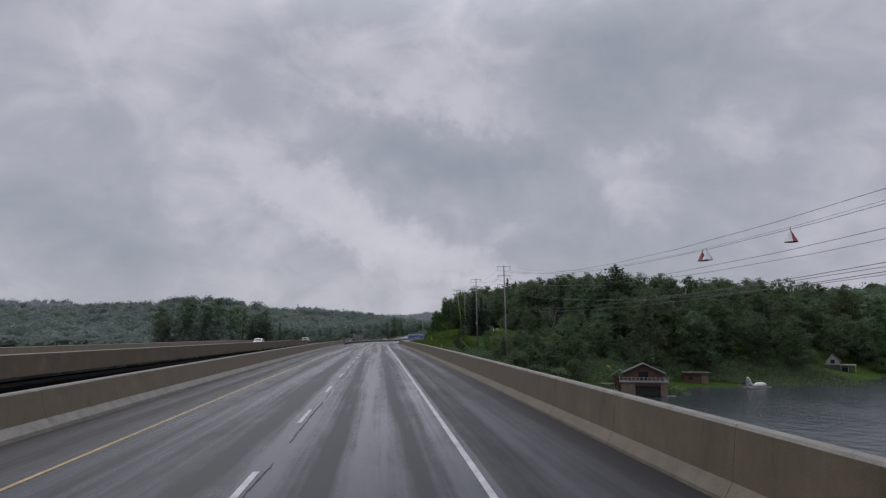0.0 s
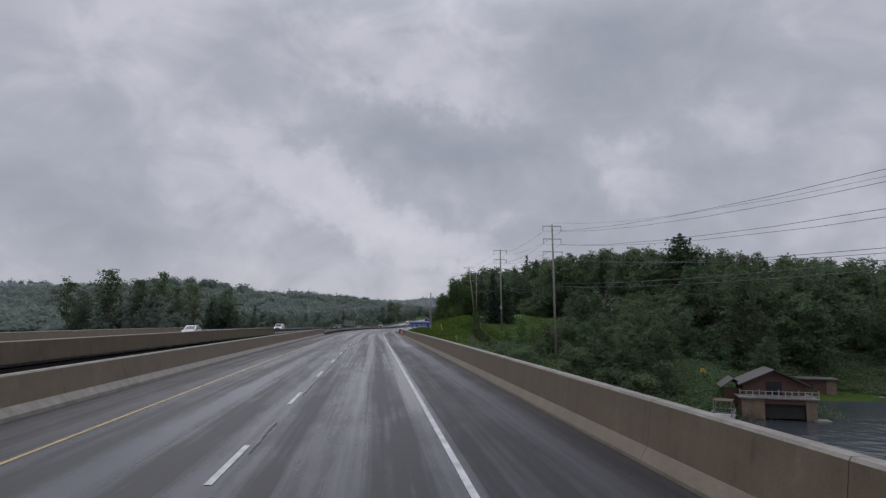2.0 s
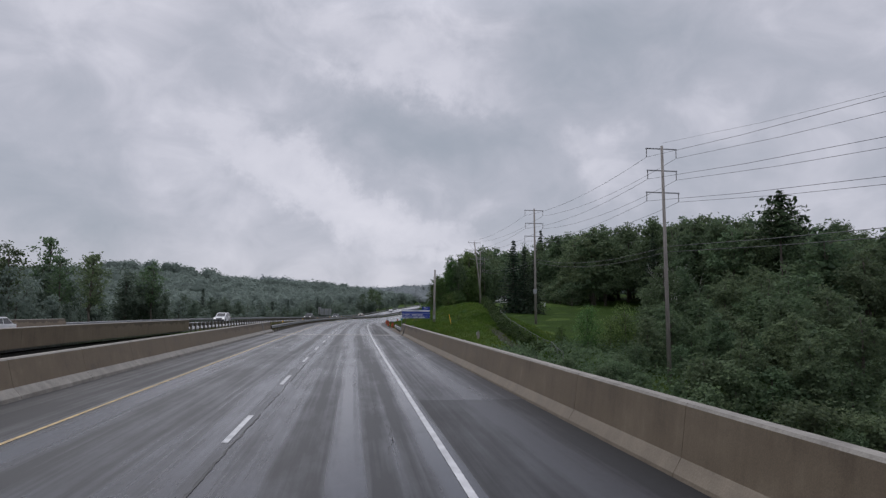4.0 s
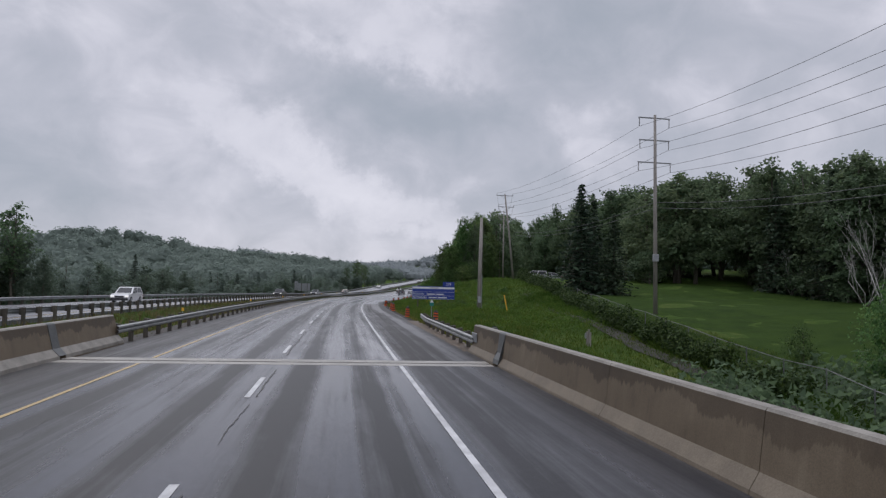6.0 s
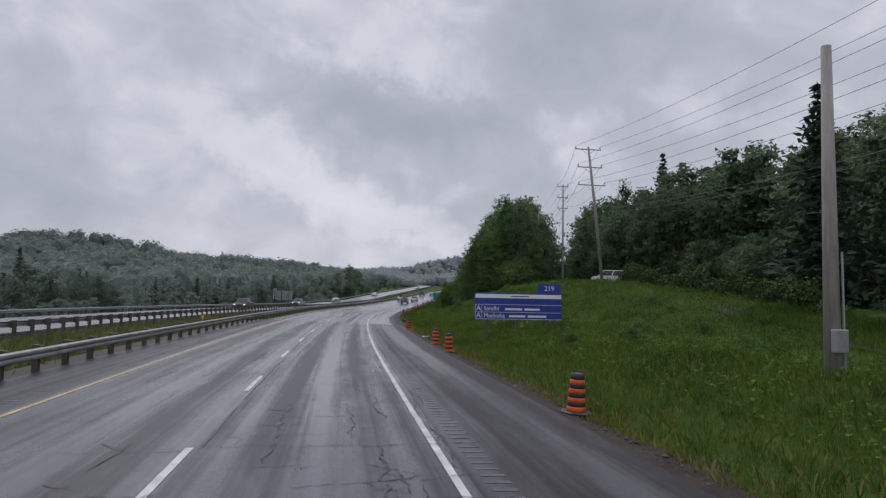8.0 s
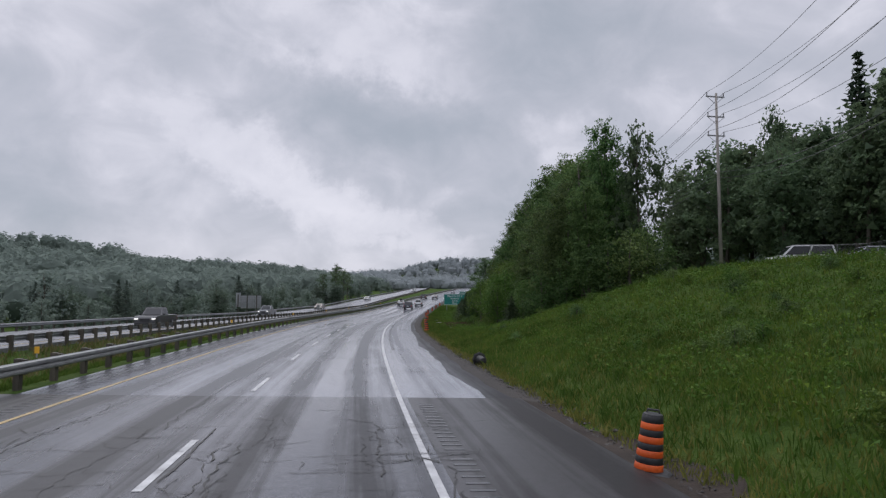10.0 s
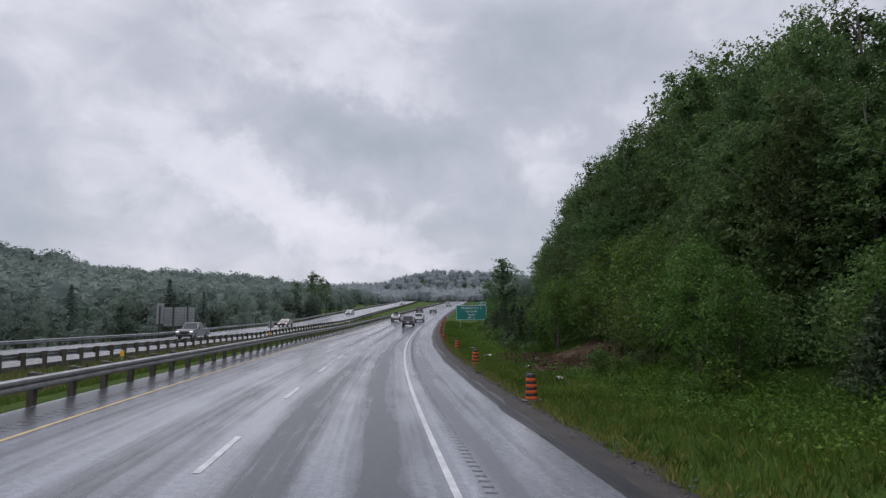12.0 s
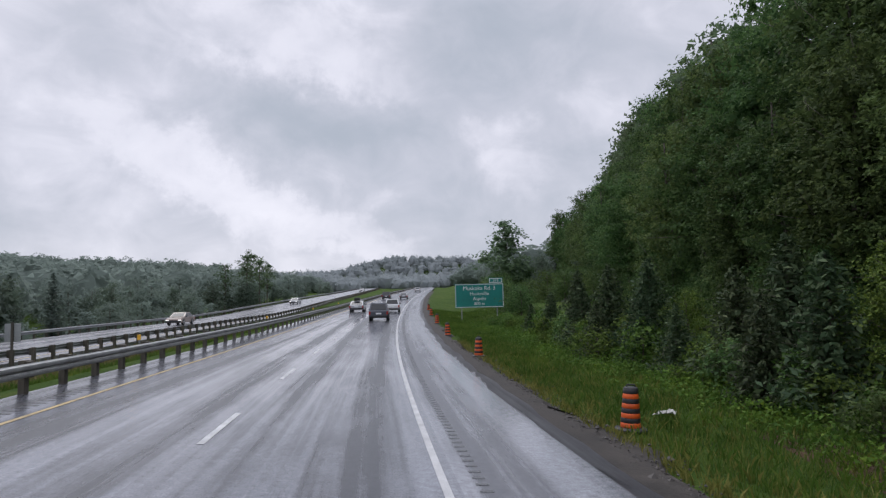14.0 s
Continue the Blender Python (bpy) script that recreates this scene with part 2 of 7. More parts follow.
def wet_asphalt(name, dark, light, wet, tracks=0.11, spec=0.5, dry=0.6):
    """Rain-wet asphalt in road coordinates (UV = metres across, metres along): polished wheel tracks, a water film, grain."""
    mat, t, b = material(name, light, 0.4, 0, spec)
    link = t.links.new
    uv = t.nodes.new("ShaderNodeUVMap"); uv.uv_map = "road"
    st = t.nodes.new("ShaderNodeMapping"); st.inputs["Scale"].default_value = (1.0, 0.012, 1.0)
    link(uv.outputs[0], st.inputs["Vector"])
    streak = nd(t, "ShaderNodeTexNoise", Scale=1.3, Detail=3.0, Roughness=0.5)
    link(st.outputs[0], streak.inputs["Vector"])
    st2 = t.nodes.new("ShaderNodeMapping"); st2.inputs["Scale"].default_value = (1.0, 0.22, 1.0)
    link(uv.outputs[0], st2.inputs["Vector"])
    patch = nd(t, "ShaderNodeTexNoise", Scale=1.0, Detail=7.0, Roughness=0.68)
    link(st2.outputs[0], patch.inputs["Vector"])
    grain = nd(t, "ShaderNodeTexNoise", Scale=38.0, Detail=3.0, Roughness=0.7)
    link(uv.outputs[0], grain.inputs["Vector"])
    # wheel tracks, two to a lane of 3.75 m
    sep = t.nodes.new("ShaderNodeSeparateXYZ"); link(uv.outputs[0], sep.inputs[0])
    wav = t.nodes.new("ShaderNodeMath"); wav.operation = "MULTIPLY_ADD"
    wav.inputs[1].default_value, wav.inputs[2].default_value = 2 * math.pi / 1.875, -math.pi * 0.5
    link(sep.outputs[0], wav.inputs[0])
    sn = t.nodes.new("ShaderNodeMath"); sn.operation = "SINE"; link(wav.outputs[0], sn.inputs[0])
    film = t.nodes.new("ShaderNodeMath"); film.operation = "MULTIPLY_ADD"; film.inputs[1].default_value = tracks
    link(sn.outputs[0], film.inputs[0]); link(streak.outputs["Fac"], film.inputs[2])
    both = t.nodes.new("ShaderNodeMath"); both.operation = "MULTIPLY_ADD"; both.inputs[1].default_value = 0.45
    link(patch.outputs["Fac"], both.inputs[0]); link(film.outputs[0], both.inputs[2])
    st3 = t.nodes.new("ShaderNodeMapping"); st3.inputs["Scale"].default_value = (1.0, 0.010, 1.0)
    link(uv.outputs[0], st3.inputs["Vector"])
    lines = nd(t, "ShaderNodeTexNoise", Scale=6.5, Detail=4.0, Roughness=0.62)
    link(st3.outputs[0], lines.inputs["Vector"])
    worn = t.nodes.new("ShaderNodeMath"); worn.operation = "MULTIPLY_ADD"; worn.inputs[1].default_value = 0.34
    link(lines.outputs["Fac"], worn.inputs[0]); link(both.outputs[0], worn.inputs[2])
    both = worn
    # the ramp's pale end also paints in sky glare along the film
    r = ramp_node(t, [(0.72, light), (1.06, dark)])
    link(both.outputs[0], r.inputs[0])
    mixg = t.nodes.new("ShaderNodeMix"); mixg.data_type = "RGBA"; mixg.blend_type = "MULTIPLY"
    mixg.inputs["Factor"].default_value = 0.8
    gr = ramp_node(t, [(0.3, (0.45, 0.45, 0.46)), (0.7, (1.25, 1.25, 1.25))])
    link(grain.outputs["Fac"], gr.inputs[0])
    link(r.outputs["Color"], mixg.inputs["A"]); link(gr.outputs["Color"], mixg.inputs["B"])
    mott = nd(t, "ShaderNodeTexNoise", Scale=7.0, Detail=5.0, Roughness=0.7)
    link(uv.outputs[0], mott.inputs["Vector"])
    mr_ = ramp_node(t, [(0.34, (0.62, 0.62, 0.63)), (0.66, (1.28, 1.28, 1.28))])
    link(mott.outputs["Fac"], mr_.inputs[0])
    mixm = t.nodes.new("ShaderNodeMix"); mixm.data_type = "RGBA"; mixm.blend_type = "MULTIPLY"; mixm.inputs["Factor"].default_value = 0.8
    link(mixg.outputs["Result"], mixm.inputs["A"]); link(mr_.outputs["Color"], mixm.inputs["B"])
    colour = mixm.outputs["Result"]
    rr = t.nodes.new("ShaderNodeMapRange")
    rr.inputs["From Min"].default_value, rr.inputs["From Max"].default_value = 0.76, 1.02
    rr.inputs["To Min"].default_value, rr.inputs["To Max"].default_value = wet
    link(both.outputs[0], rr.inputs["Value"])
    rough = rr.outputs[0]
    # the drained tracks carry less water film than the crowns between them
    gl = t.nodes.new("ShaderNodeMapRange")
    gl.inputs["From Min"].default_value, gl.inputs["From Max"].default_value = 0.76, 1.02
    gl.inputs["To Min"].default_value, gl.inputs["To Max"].default_value = spec, spec * dry
    link(both.outputs[0], gl.inputs["Value"]); link(gl.outputs[0], b.inputs["Specular IOR Level"])
    hgt = grain.outputs["Fac"]
    bp = t.nodes.new("ShaderNodeBump")
    bp.inputs["Strength"].default_value, bp.inputs["Distance"].default_value = 0.30, 0.005
    link(hgt, bp.inputs["Height"])
    link(colour, b.inputs["Base Color"]); link(rough, b.inputs["Roughness"]); link(bp.outputs[0], b.inputs["Normal"])
    return mat


def ground_cover():
    """Meadow grass with drier patches, bare soil and litter."""
    mat, t, b = material("meadow_grass", (0.08, 0.14, 0.03), 0.95, 0, 0.06)
    link = t.links.new
    coord = t.nodes.new("ShaderNodeTexCoord")
    n1 = nd(t, "ShaderNodeTexNoise", Scale=0.12, Detail=5.0, Roughness=0.6)
    n2 = nd(t, "ShaderNodeTexNoise", Scale=1.3, Detail=6.0, Roughness=0.65)
    n3 = nd(t, "ShaderNodeTexNoise", Scale=14.0, Detail=3.0, Roughness=0.7)
    for n in (n1, n2, n3):
        link(coord.outputs["Object"], n.inputs["Vector"])
    a = t.nodes.new("ShaderNodeMath"); a.operation = "MULTIPLY_ADD"; a.inputs[1].default_value = 0.5
    h = t.nodes.new("ShaderNodeMath"); h.operation = "MULTIPLY"; h.inputs[1].default_value = 0.5
    link(n2.outputs["Fac"], h.inputs[0]); link(n1.outputs["Fac"], a.inputs[0]); link(h.outputs[0], a.inputs[2])
    r = ramp_node(t, [(0.34, (0.028, 0.052, 0.012)), (0.50, (0.050, 0.088, 0.018)), (0.66, (0.090, 0.110, 0.032))])
    link(a.outputs[0], r.inputs[0])
    m = t.nodes.new("ShaderNodeMix"); m.data_type = "RGBA"; m.blend_type = "MULTIPLY"; m.inputs["Factor"].default_value = 0.7
    g = ramp_node(t, [(0.3, (0.45, 0.5, 0.4)), (0.7, (1.3, 1.25, 1.2))])
    link(n3.outputs["Fac"], g.inputs[0]); link(r.outputs["Color"], m.inputs["A"]); link(g.outputs["Color"], m.inputs["B"])
    link(m.outputs["Result"], b.inputs["Base Color"])
    bp = t.nodes.new("ShaderNodeBump"); bp.inputs["Strength"].default_value, bp.inputs["Distance"].default_value = 0.8, 0.12
    link(n3.outputs["Fac"], bp.inputs["Height"]); link(bp.outputs[0], b.inputs["Normal"])
    return mat


def leafy(name, dark, mid, light, rand=0.18, through_light=0.25, spec=0.15, patches=None):
    """Leaves: tone varies leaf by leaf and tree by tree, with some light passing through."""
    mat, t, b = material(name, mid, 0.65, 0, spec)
    link = t.links.new
    geo = t.nodes.new("ShaderNodeNewGeometry")
    r = ramp_node(t, [(0.0, dark), (0.55, mid), (1.0, light)])
    link(geo.outputs["Random Per Island"], r.inputs[0])
    info = t.nodes.new("ShaderNodeObjectInfo")
    hs = t.nodes.new("ShaderNodeHueSaturation")
    mr = t.nodes.new("ShaderNodeMapRange")
    mr.inputs["To Min"].default_value, mr.inputs["To Max"].default_value = 1 - rand, 1 + rand
    link(info.outputs["Random"], mr.inputs["Value"]); link(mr.outputs[0], hs.inputs["Value"]); link(r.outputs["Color"], hs.inputs["Color"])
    if rand:      # some trees lean to yellow, some to blue
        w = t.nodes.new("ShaderNodeMath"); w.operation = "FRACT"
        w7 = t.nodes.new("ShaderNodeMath"); w7.operation = "MULTIPLY"; w7.inputs[1].default_value = 7.31
        link(info.outputs["Random"], w7.inputs[0]); link(w7.outputs[0], w.inputs[0])
        mh = t.nodes.new("ShaderNodeMapRange"); mh.inputs["To Min"].default_value, mh.inputs["To Max"].default_value = 0.472, 0.518
        link(w.outputs[0], mh.inputs["Value"]); link(mh.outputs[0], hs.inputs["Hue"])
    colour = hs.outputs["Color"]
    if patches:      # drier and greener patches, metres across
        pn = nd(t, "ShaderNodeTexNoise", Scale=0.33, Detail=4.0, Roughness=0.6)
        link(geo.outputs["Position"], pn.inputs["Vector"])
        pr = ramp_node(t, [(0.36, (0.62, 0.66, 0.55)), (0.52, (1.0, 1.0, 1.0)), (0.66, patches)])
        link(pn.outputs["Fac"], pr.inputs[0])
        pm = t.nodes.new("ShaderNodeMix"); pm.data_type = "RGBA"; pm.blend_type = "MULTIPLY"; pm.inputs["Factor"].default_value = 1.0
        link(colour, pm.inputs["A"]); link(pr.outputs["Color"], pm.inputs["B"])
        colour = pm.outputs["Result"]
    link(colour, b.inputs["Base Color"])
    tr = t.nodes.new("ShaderNodeBsdfTranslucent")
    link(colour, tr.inputs["Color"])
    mx = t.nodes.new("ShaderNodeMixShader"); mx.inputs[0].default_value = through_light
    out = t.nodes["Material Output"]
    link(b.outputs[0], mx.inputs[1]); link(tr.outputs[0], mx.inputs[2]); link(mx.outputs[0], out.inputs[0])
    return mat


def concrete_mat():
    """Tan weathered concrete with rain streaks and blotches."""
    mat, t, b = material("weathered_concrete", (0.3, 0.26, 0.2), 0.75)
    link = t.links.new
    coord = t.nodes.new("ShaderNodeTexCoord")
    geo = t.nodes.new("ShaderNodeNewGeometry")
    n1 = nd(t, "ShaderNodeTexNoise", Scale=0.9, Detail=6.0, Roughness=0.65)
    mp = t.nodes.new("ShaderNodeMapping"); mp.inputs["Scale"].default_value = (6, 6, 0.35)
    link(geo.outputs["Position"], mp.inputs["Vector"])
    n2 = nd(t, "ShaderNodeTexNoise", Scale=1.0, Detail=5.0, Roughness=0.6)
    link(mp.outputs[0], n2.inputs["Vector"]); link(geo.outputs["Position"], n1.inputs["Vector"])
    n3 = nd(t, "ShaderNodeTexNoise", Scale=45.0, Detail=3.0, Roughness=0.7)
    link(geo.outputs["Position"], n3.inputs["Vector"])
    a = t.nodes.new("ShaderNodeMath"); a.operation = "MULTIPLY_ADD"; a.inputs[1].default_value = 0.74
    h = t.nodes.new("ShaderNodeMath"); h.operation = "MULTIPLY"; h.inputs[1].default_value = 0.26
    link(n2.outputs["Fac"], h.inputs[0]); link(n1.outputs["Fac"], a.inputs[0]); link(h.outputs[0], a.inputs[2])
    r = ramp_node(t, [(0.34, (0.085, 0.062, 0.038)), (0.44, (0.124, 0.093, 0.059)), (0.56, (0.146, 0.112, 0.073)), (0.72, (0.204, 0.162, 0.112))])
    link(a.outputs[0], r.inputs[0])
    m = t.nodes.new("ShaderNodeMix"); m.data_type = "RGBA"; m.blend_type = "MULTIPLY"; m.inputs["Factor"].default_value = 0.5
    g = ramp_node(t, [(0.35, (0.65, 0.65, 0.65)), (0.65, (1.15, 1.15, 1.15))])
    link(n3.outputs["Fac"], g.inputs[0]); link(r.outputs["Color"], m.inputs["A"]); link(g.outputs["Color"], m.inputs["B"])
    # rain soaking down from the top in ragged drips, on the panels near the bridge end (UV = metres along, height)
    uv = t.nodes.new("ShaderNodeUVMap"); uv.uv_map = "road"
    sep = t.nodes.new("ShaderNodeSeparateXYZ"); link(uv.outputs[0], sep.inputs[0])
    dm = t.nodes.new("ShaderNodeMapping"); dm.inputs["Scale"].default_value = (1.0, 0.25, 1.0)
    link(uv.outputs[0], dm.inputs["Vector"])
    d1 = nd(t, "ShaderNodeTexNoise", Scale=0.8, Detail=1.0); d2 = nd(t, "ShaderNodeTexNoise", Scale=9.0, Detail=3.0, Roughness=0.6)
    link(dm.outputs[0], d1.inputs["Vector"]); link(dm.outputs[0], d2.inputs["Vector"])
    e1 = t.nodes.new("ShaderNodeMath"); e1.operation = "MULTIPLY_ADD"; e1.inputs[1].default_value = 0.85
    link(d1.outputs["Fac"], e1.inputs[0]); link(sep.outputs[1], e1.inputs[2])
    e2 = t.nodes.new("ShaderNodeMath"); e2.operation = "MULTIPLY_ADD"; e2.inputs[1].default_value = 0.38
    link(d2.outputs["Fac"], e2.inputs[0]); link(e1.outputs[0], e2.inputs[2])
    soak = t.nodes.new("ShaderNodeMapRange"); soak.inputs["From Min"].default_value, soak.inputs["From Max"].default_value = 1.36, 1.41
    link(e2.outputs[0], soak.inputs["Value"])
    along = t.nodes.new("ShaderNodeMapRange"); along.inputs["From Min"].default_value, along.inputs["From Max"].default_value = 128.0, 141.0
    along.inputs["To Min"].default_value, along.inputs["To Max"].default_value = 0.12, 1.0
    link(sep.outputs[0], along.inputs["Value"])
    amt = t.nodes.new("ShaderNodeMath"); amt.operation = "MULTIPLY"
    link(soak.outputs[0], amt.inputs[0]); link(along.outputs[0], amt.inputs[1])
    wetc = t.nodes.new("ShaderNodeMix"); wetc.data_type = "RGBA"; wetc.blend_type = "MULTIPLY"
    wetc.inputs["B"].default_value = (0.50, 0.47, 0.44, 1)
    link(amt.outputs[0], wetc.inputs["Factor"]); link(m.outputs["Result"], wetc.inputs["A"])
    link(wetc.outputs["Result"], b.inputs["Base Color"])
    bp = t.nodes.new("ShaderNodeBump"); bp.inputs["Strength"].default_value, bp.inputs["Distance"].default_value = 0.35, 0.006
    link(n3.outputs["Fac"], bp.inputs["Height"]); link(bp.outputs[0], b.inputs["Normal"])
    rr = t.nodes.new("ShaderNodeMapRange"); rr.inputs["To Min"].default_value, rr.inputs["To Max"].default_value = 0.45, 0.85
    link(n1.outputs["Fac"], rr.inputs["Value"]); link(rr.outputs[0], b.inputs["Roughness"])
    return mat


def water_mat():
    mat, t, b = material("lake_water", (0.034, 0.043, 0.050), 0.12, 0, 0.6)
    link = t.links.new
    coord = t.nodes.new("ShaderNodeTexCoord")
    mp = t.nodes.new("ShaderNodeMapping"); mp.inputs["Scale"].default_value = (1.0, 0.55, 1.0); mp.inputs["Rotation"].default_value = (0, 0, 0.6)
    link(coord.outputs["Object"], mp.inputs["Vector"])
    n1 = nd(t, "ShaderNodeTexNoise", Scale=0.55, Detail=4.0, Roughness=0.6)
    n2 = nd(t, "ShaderNodeTexNoise", Scale=0.05, Detail=3.0, Roughness=0.5)
    link(mp.outputs[0], n1.inputs["Vector"]); link(mp.outputs[0], n2.inputs["Vector"])
    bp = t.nodes.new("ShaderNodeBump"); bp.inputs["Strength"].default_value, bp.inputs["Distance"].default_value = 0.8, 0.35
    link(n1.outputs["Fac"], bp.inputs["Height"]); link(bp.outputs[0], b.inputs["Normal"])
    rr = t.nodes.new("ShaderNodeMapRange"); rr.inputs["To Min"].default_value, rr.inputs["To Max"].default_value = 0.08, 0.3
    link(n2.outputs["Fac"], rr.inputs["Value"]); link(rr.outputs[0], b.inputs["Roughness"])
    return mat


M_DECK = wet_asphalt("wet_bridge_asphalt", (0.010, 0.010, 0.012), (0.049, 0.050, 0.060), (0.17, 0.42), 0.10, 0.44, 0.6)
M_OLD = wet_asphalt("cracked_wet_asphalt", (0.022, 0.022, 0.026), (0.098, 0.098, 0.110), (0.16, 0.42), 0.06)
# base grey far above asphalt's own, imitating sky mirrored in the water film
M_NEW = wet_asphalt("soaked_glare_asphalt", (0.056, 0.058, 0.066), (0.222, 0.228, 0.256), (0.10, 0.30), 0.085)
# opposite lanes paled so the colour itself shows the bright sky reflection
M_OPP = wet_asphalt("soaked_glare_far_asphalt", (0.13, 0.13, 0.140), (0.30, 0.30, 0.32), (0.16, 0.36))
# shoulder grey raised likewise to paint in the reflected sky
M_NEWSHOULDER = wet_asphalt("soaked_glare_shoulder_asphalt", (0.118, 0.120, 0.134), (0.262, 0.268, 0.296), (0.12, 0.32))
M_SHOULDER = wet_asphalt("dark_shoulder_asphalt", (0.010, 0.010, 0.012), (0.030, 0.030, 0.036), (0.36, 0.58), 0.04, 0.36, 0.8)
# paler shoulder: grey smears, plus stronger sky reflection put into the colour
M_GLARESHOULDER = wet_asphalt("glare_toned_shoulder_asphalt", (0.020, 0.020, 0.024), (0.066, 0.066, 0.074), (0.26, 0.50), 0.04, 0.42, 0.7)
M_OLDSHOULDER = wet_asphalt("brown_shoulder_asphalt", (0.022, 0.020, 0.020), (0.062, 0.058, 0.060), (0.30, 0.52), 0.04, 0.3)
M_WHITE = varied("worn_white_road_paint", (0.24, 0.24, 0.245), (0.60, 0.60, 0.60), 2.5, (0.35, 0.6), 0.3, 60)
M_YELLOW = varied("worn_yellow_road_paint", (0.20, 0.135, 0.05), (0.50, 0.35, 0.13), 2.5, (0.35, 0.6), 0.3, 60)
M_CONCRETE = concrete_mat()
M_CAP = varied("pale_concrete_band", (0.150, 0.138, 0.122), (0.34, 0.32, 0.29), 2.0, (0.3, 0.55), 0.3, 40)
M_DARKJOINT = varied("black_joint_rubber", (0.01, 0.01, 0.01), (0.03, 0.03, 0.03), 4, (0.4, 0.7), 0.2, 30)
M_STEEL = varied("galvanised_steel", (0.17, 0.175, 0.175), (0.37, 0.375, 0.37), 2.2, (0.42, 0.62), 0.2, 30, 0.45)
M_STEELDULL = varied("dull_weathered_steel", (0.17, 0.175, 0.185), (0.34, 0.35, 0.36), 1.2, (0.4, 0.6), 0.15, 25, 0.5)
M_POSTWOOD = varied("dark_wet_timber", (0.035, 0.030, 0.024), (0.100, 0.085, 0.066), 3, (0.5, 0.8), 0.5, 30, stretch=(4, 4, 0.6), rand=0.25)
M_POLE = varied("grey_pole_timber", (0.15, 0.135, 0.12), (0.33, 0.30, 0.27), 2, (0.6, 0.85), 0.5, 25, stretch=(5, 5, 0.4), rand=0.12)
M_GRASS = ground_cover()
M_GRAVEL = varied("wet_gravel", (0.014, 0.012, 0.011), (0.066, 0.057, 0.050), 1.2, (0.6, 0.9), 0.8, 16, spec=0.25, dist=0.03)
M_DIRT = varied("bare_brown_soil", (0.024, 0.015, 0.009), (0.104, 0.064, 0.038), 1.4, (0.75, 0.95), 1.0, 7, spec=0.15, dist=0.16)
M_WATER = water_mat()
M_TOE = varied("pale_grey_concrete_foot", (0.110, 0.098, 0.082), (0.275, 0.255, 0.222), 2.2, (0.5, 0.8), 0.4, 30)
M_TOETAN = varied("tan_concrete_foot", (0.105, 0.082, 0.056), (0.205, 0.168, 0.122), 1.8, (0.5, 0.8), 0.4, 30)
# concrete darkened to paint the shade under and between the decks
M_UNDER = varied("shade_dark_bridge_concrete", (0.025, 0.023, 0.021), (0.060, 0.055, 0.050), 1.0, (0.7, 0.9), 0.2, 20)
M_LAWN = varied("mown_lawn", (0.017, 0.033, 0.008), (0.037, 0.064, 0.013), 0.5, (0.9, 1.0), 0.7, 18, spec=0.04, dist=0.05)


# ---- mesh helpers ----
def mesh_ob(name, verts, faces, mats, parent=None, label="", uvs=None, smooth_shade=False, midx=None):
    me = bpy.data.meshes.new(name)
    me.from_pydata([tuple(map(float, v)) for v in verts], [], [tuple(f) for f in faces])
    for m in (mats if isinstance(mats, (list, tuple)) else [mats]):
        me.materials.append(m)
    if uvs is not None:
        layer = me.uv_layers.new(name="road")
        flat = np.array([uvs[v] for f in faces for v in f], float).ravel()
        layer.data.foreach_set("uv", flat)
    if midx is not None:
        me.polygons.foreach_set("material_index", midx)
    if smooth_shade:
        me.polygons.foreach_set("use_smooth", [True] * len(me.polygons))
    me.update()
    ob = new(name, me)
    if parent is not None:
        ob.parent = parent
    if label:
        ob["label"] = label
    return ob


def part(name, bm, mat, parent, label="", smooth_shade=False):
    me = bpy.data.meshes.new(name)
    bm.to_mesh(me)
    bm.free()
    me.materials.append(mat)
    if smooth_shade:
        me.polygons.foreach_set("use_smooth", [True] * len(me.polygons))
    ob = new(name, me)
    ob.parent = parent
    if label:
        ob["label"] = label
    return ob


def thing(name, label, category, group="", kind="", m=None):
    ob = new(name)
    if m is not None:
        ob.matrix_basis = m
    return tagged(ob, label, category, group, kind)


def box(bm, x0, x1, y0, y1, z0, z1, bevel=0.0):
    ret = bmesh.ops.create_cube(bm, size=1)
    bmesh.ops.scale(bm, verts=ret["verts"], vec=(x1 - x0, y1 - y0, z1 - z0))
    bmesh.ops.translate(bm, verts=ret["verts"], vec=((x0 + x1) / 2, (y0 + y1) / 2, (z0 + z1) / 2))
    if bevel:
        edges = list({e for v in ret["verts"] for e in v.link_edges})
        bmesh.ops.bevel(bm, geom=edges, offset=bevel, segments=2, affect="EDGES", profile=0.5)
    return bm


def boxed(*a, bevel=0.0):
    return box(bmesh.new(), *a, bevel=bevel)


def lathe(profile, n=16, cap=True):
    """A turned body from (radius, height) pairs."""
    bm = bmesh.new()
    rings = []
    for r, z in profile:
        rings.append([bm.verts.new((r * math.cos(2 * math.pi * k / n), r * math.sin(2 * math.pi * k / n), z)) for k in range(n)])
    for a, c in zip(rings, rings[1:]):
        for k in range(n):
            bm.faces.new((a[k], a[(k + 1) % n], c[(k + 1) % n], c[k]))
    if cap:
        bm.faces.new(rings[0][::-1]); bm.faces.new(rings[-1])
    return bm


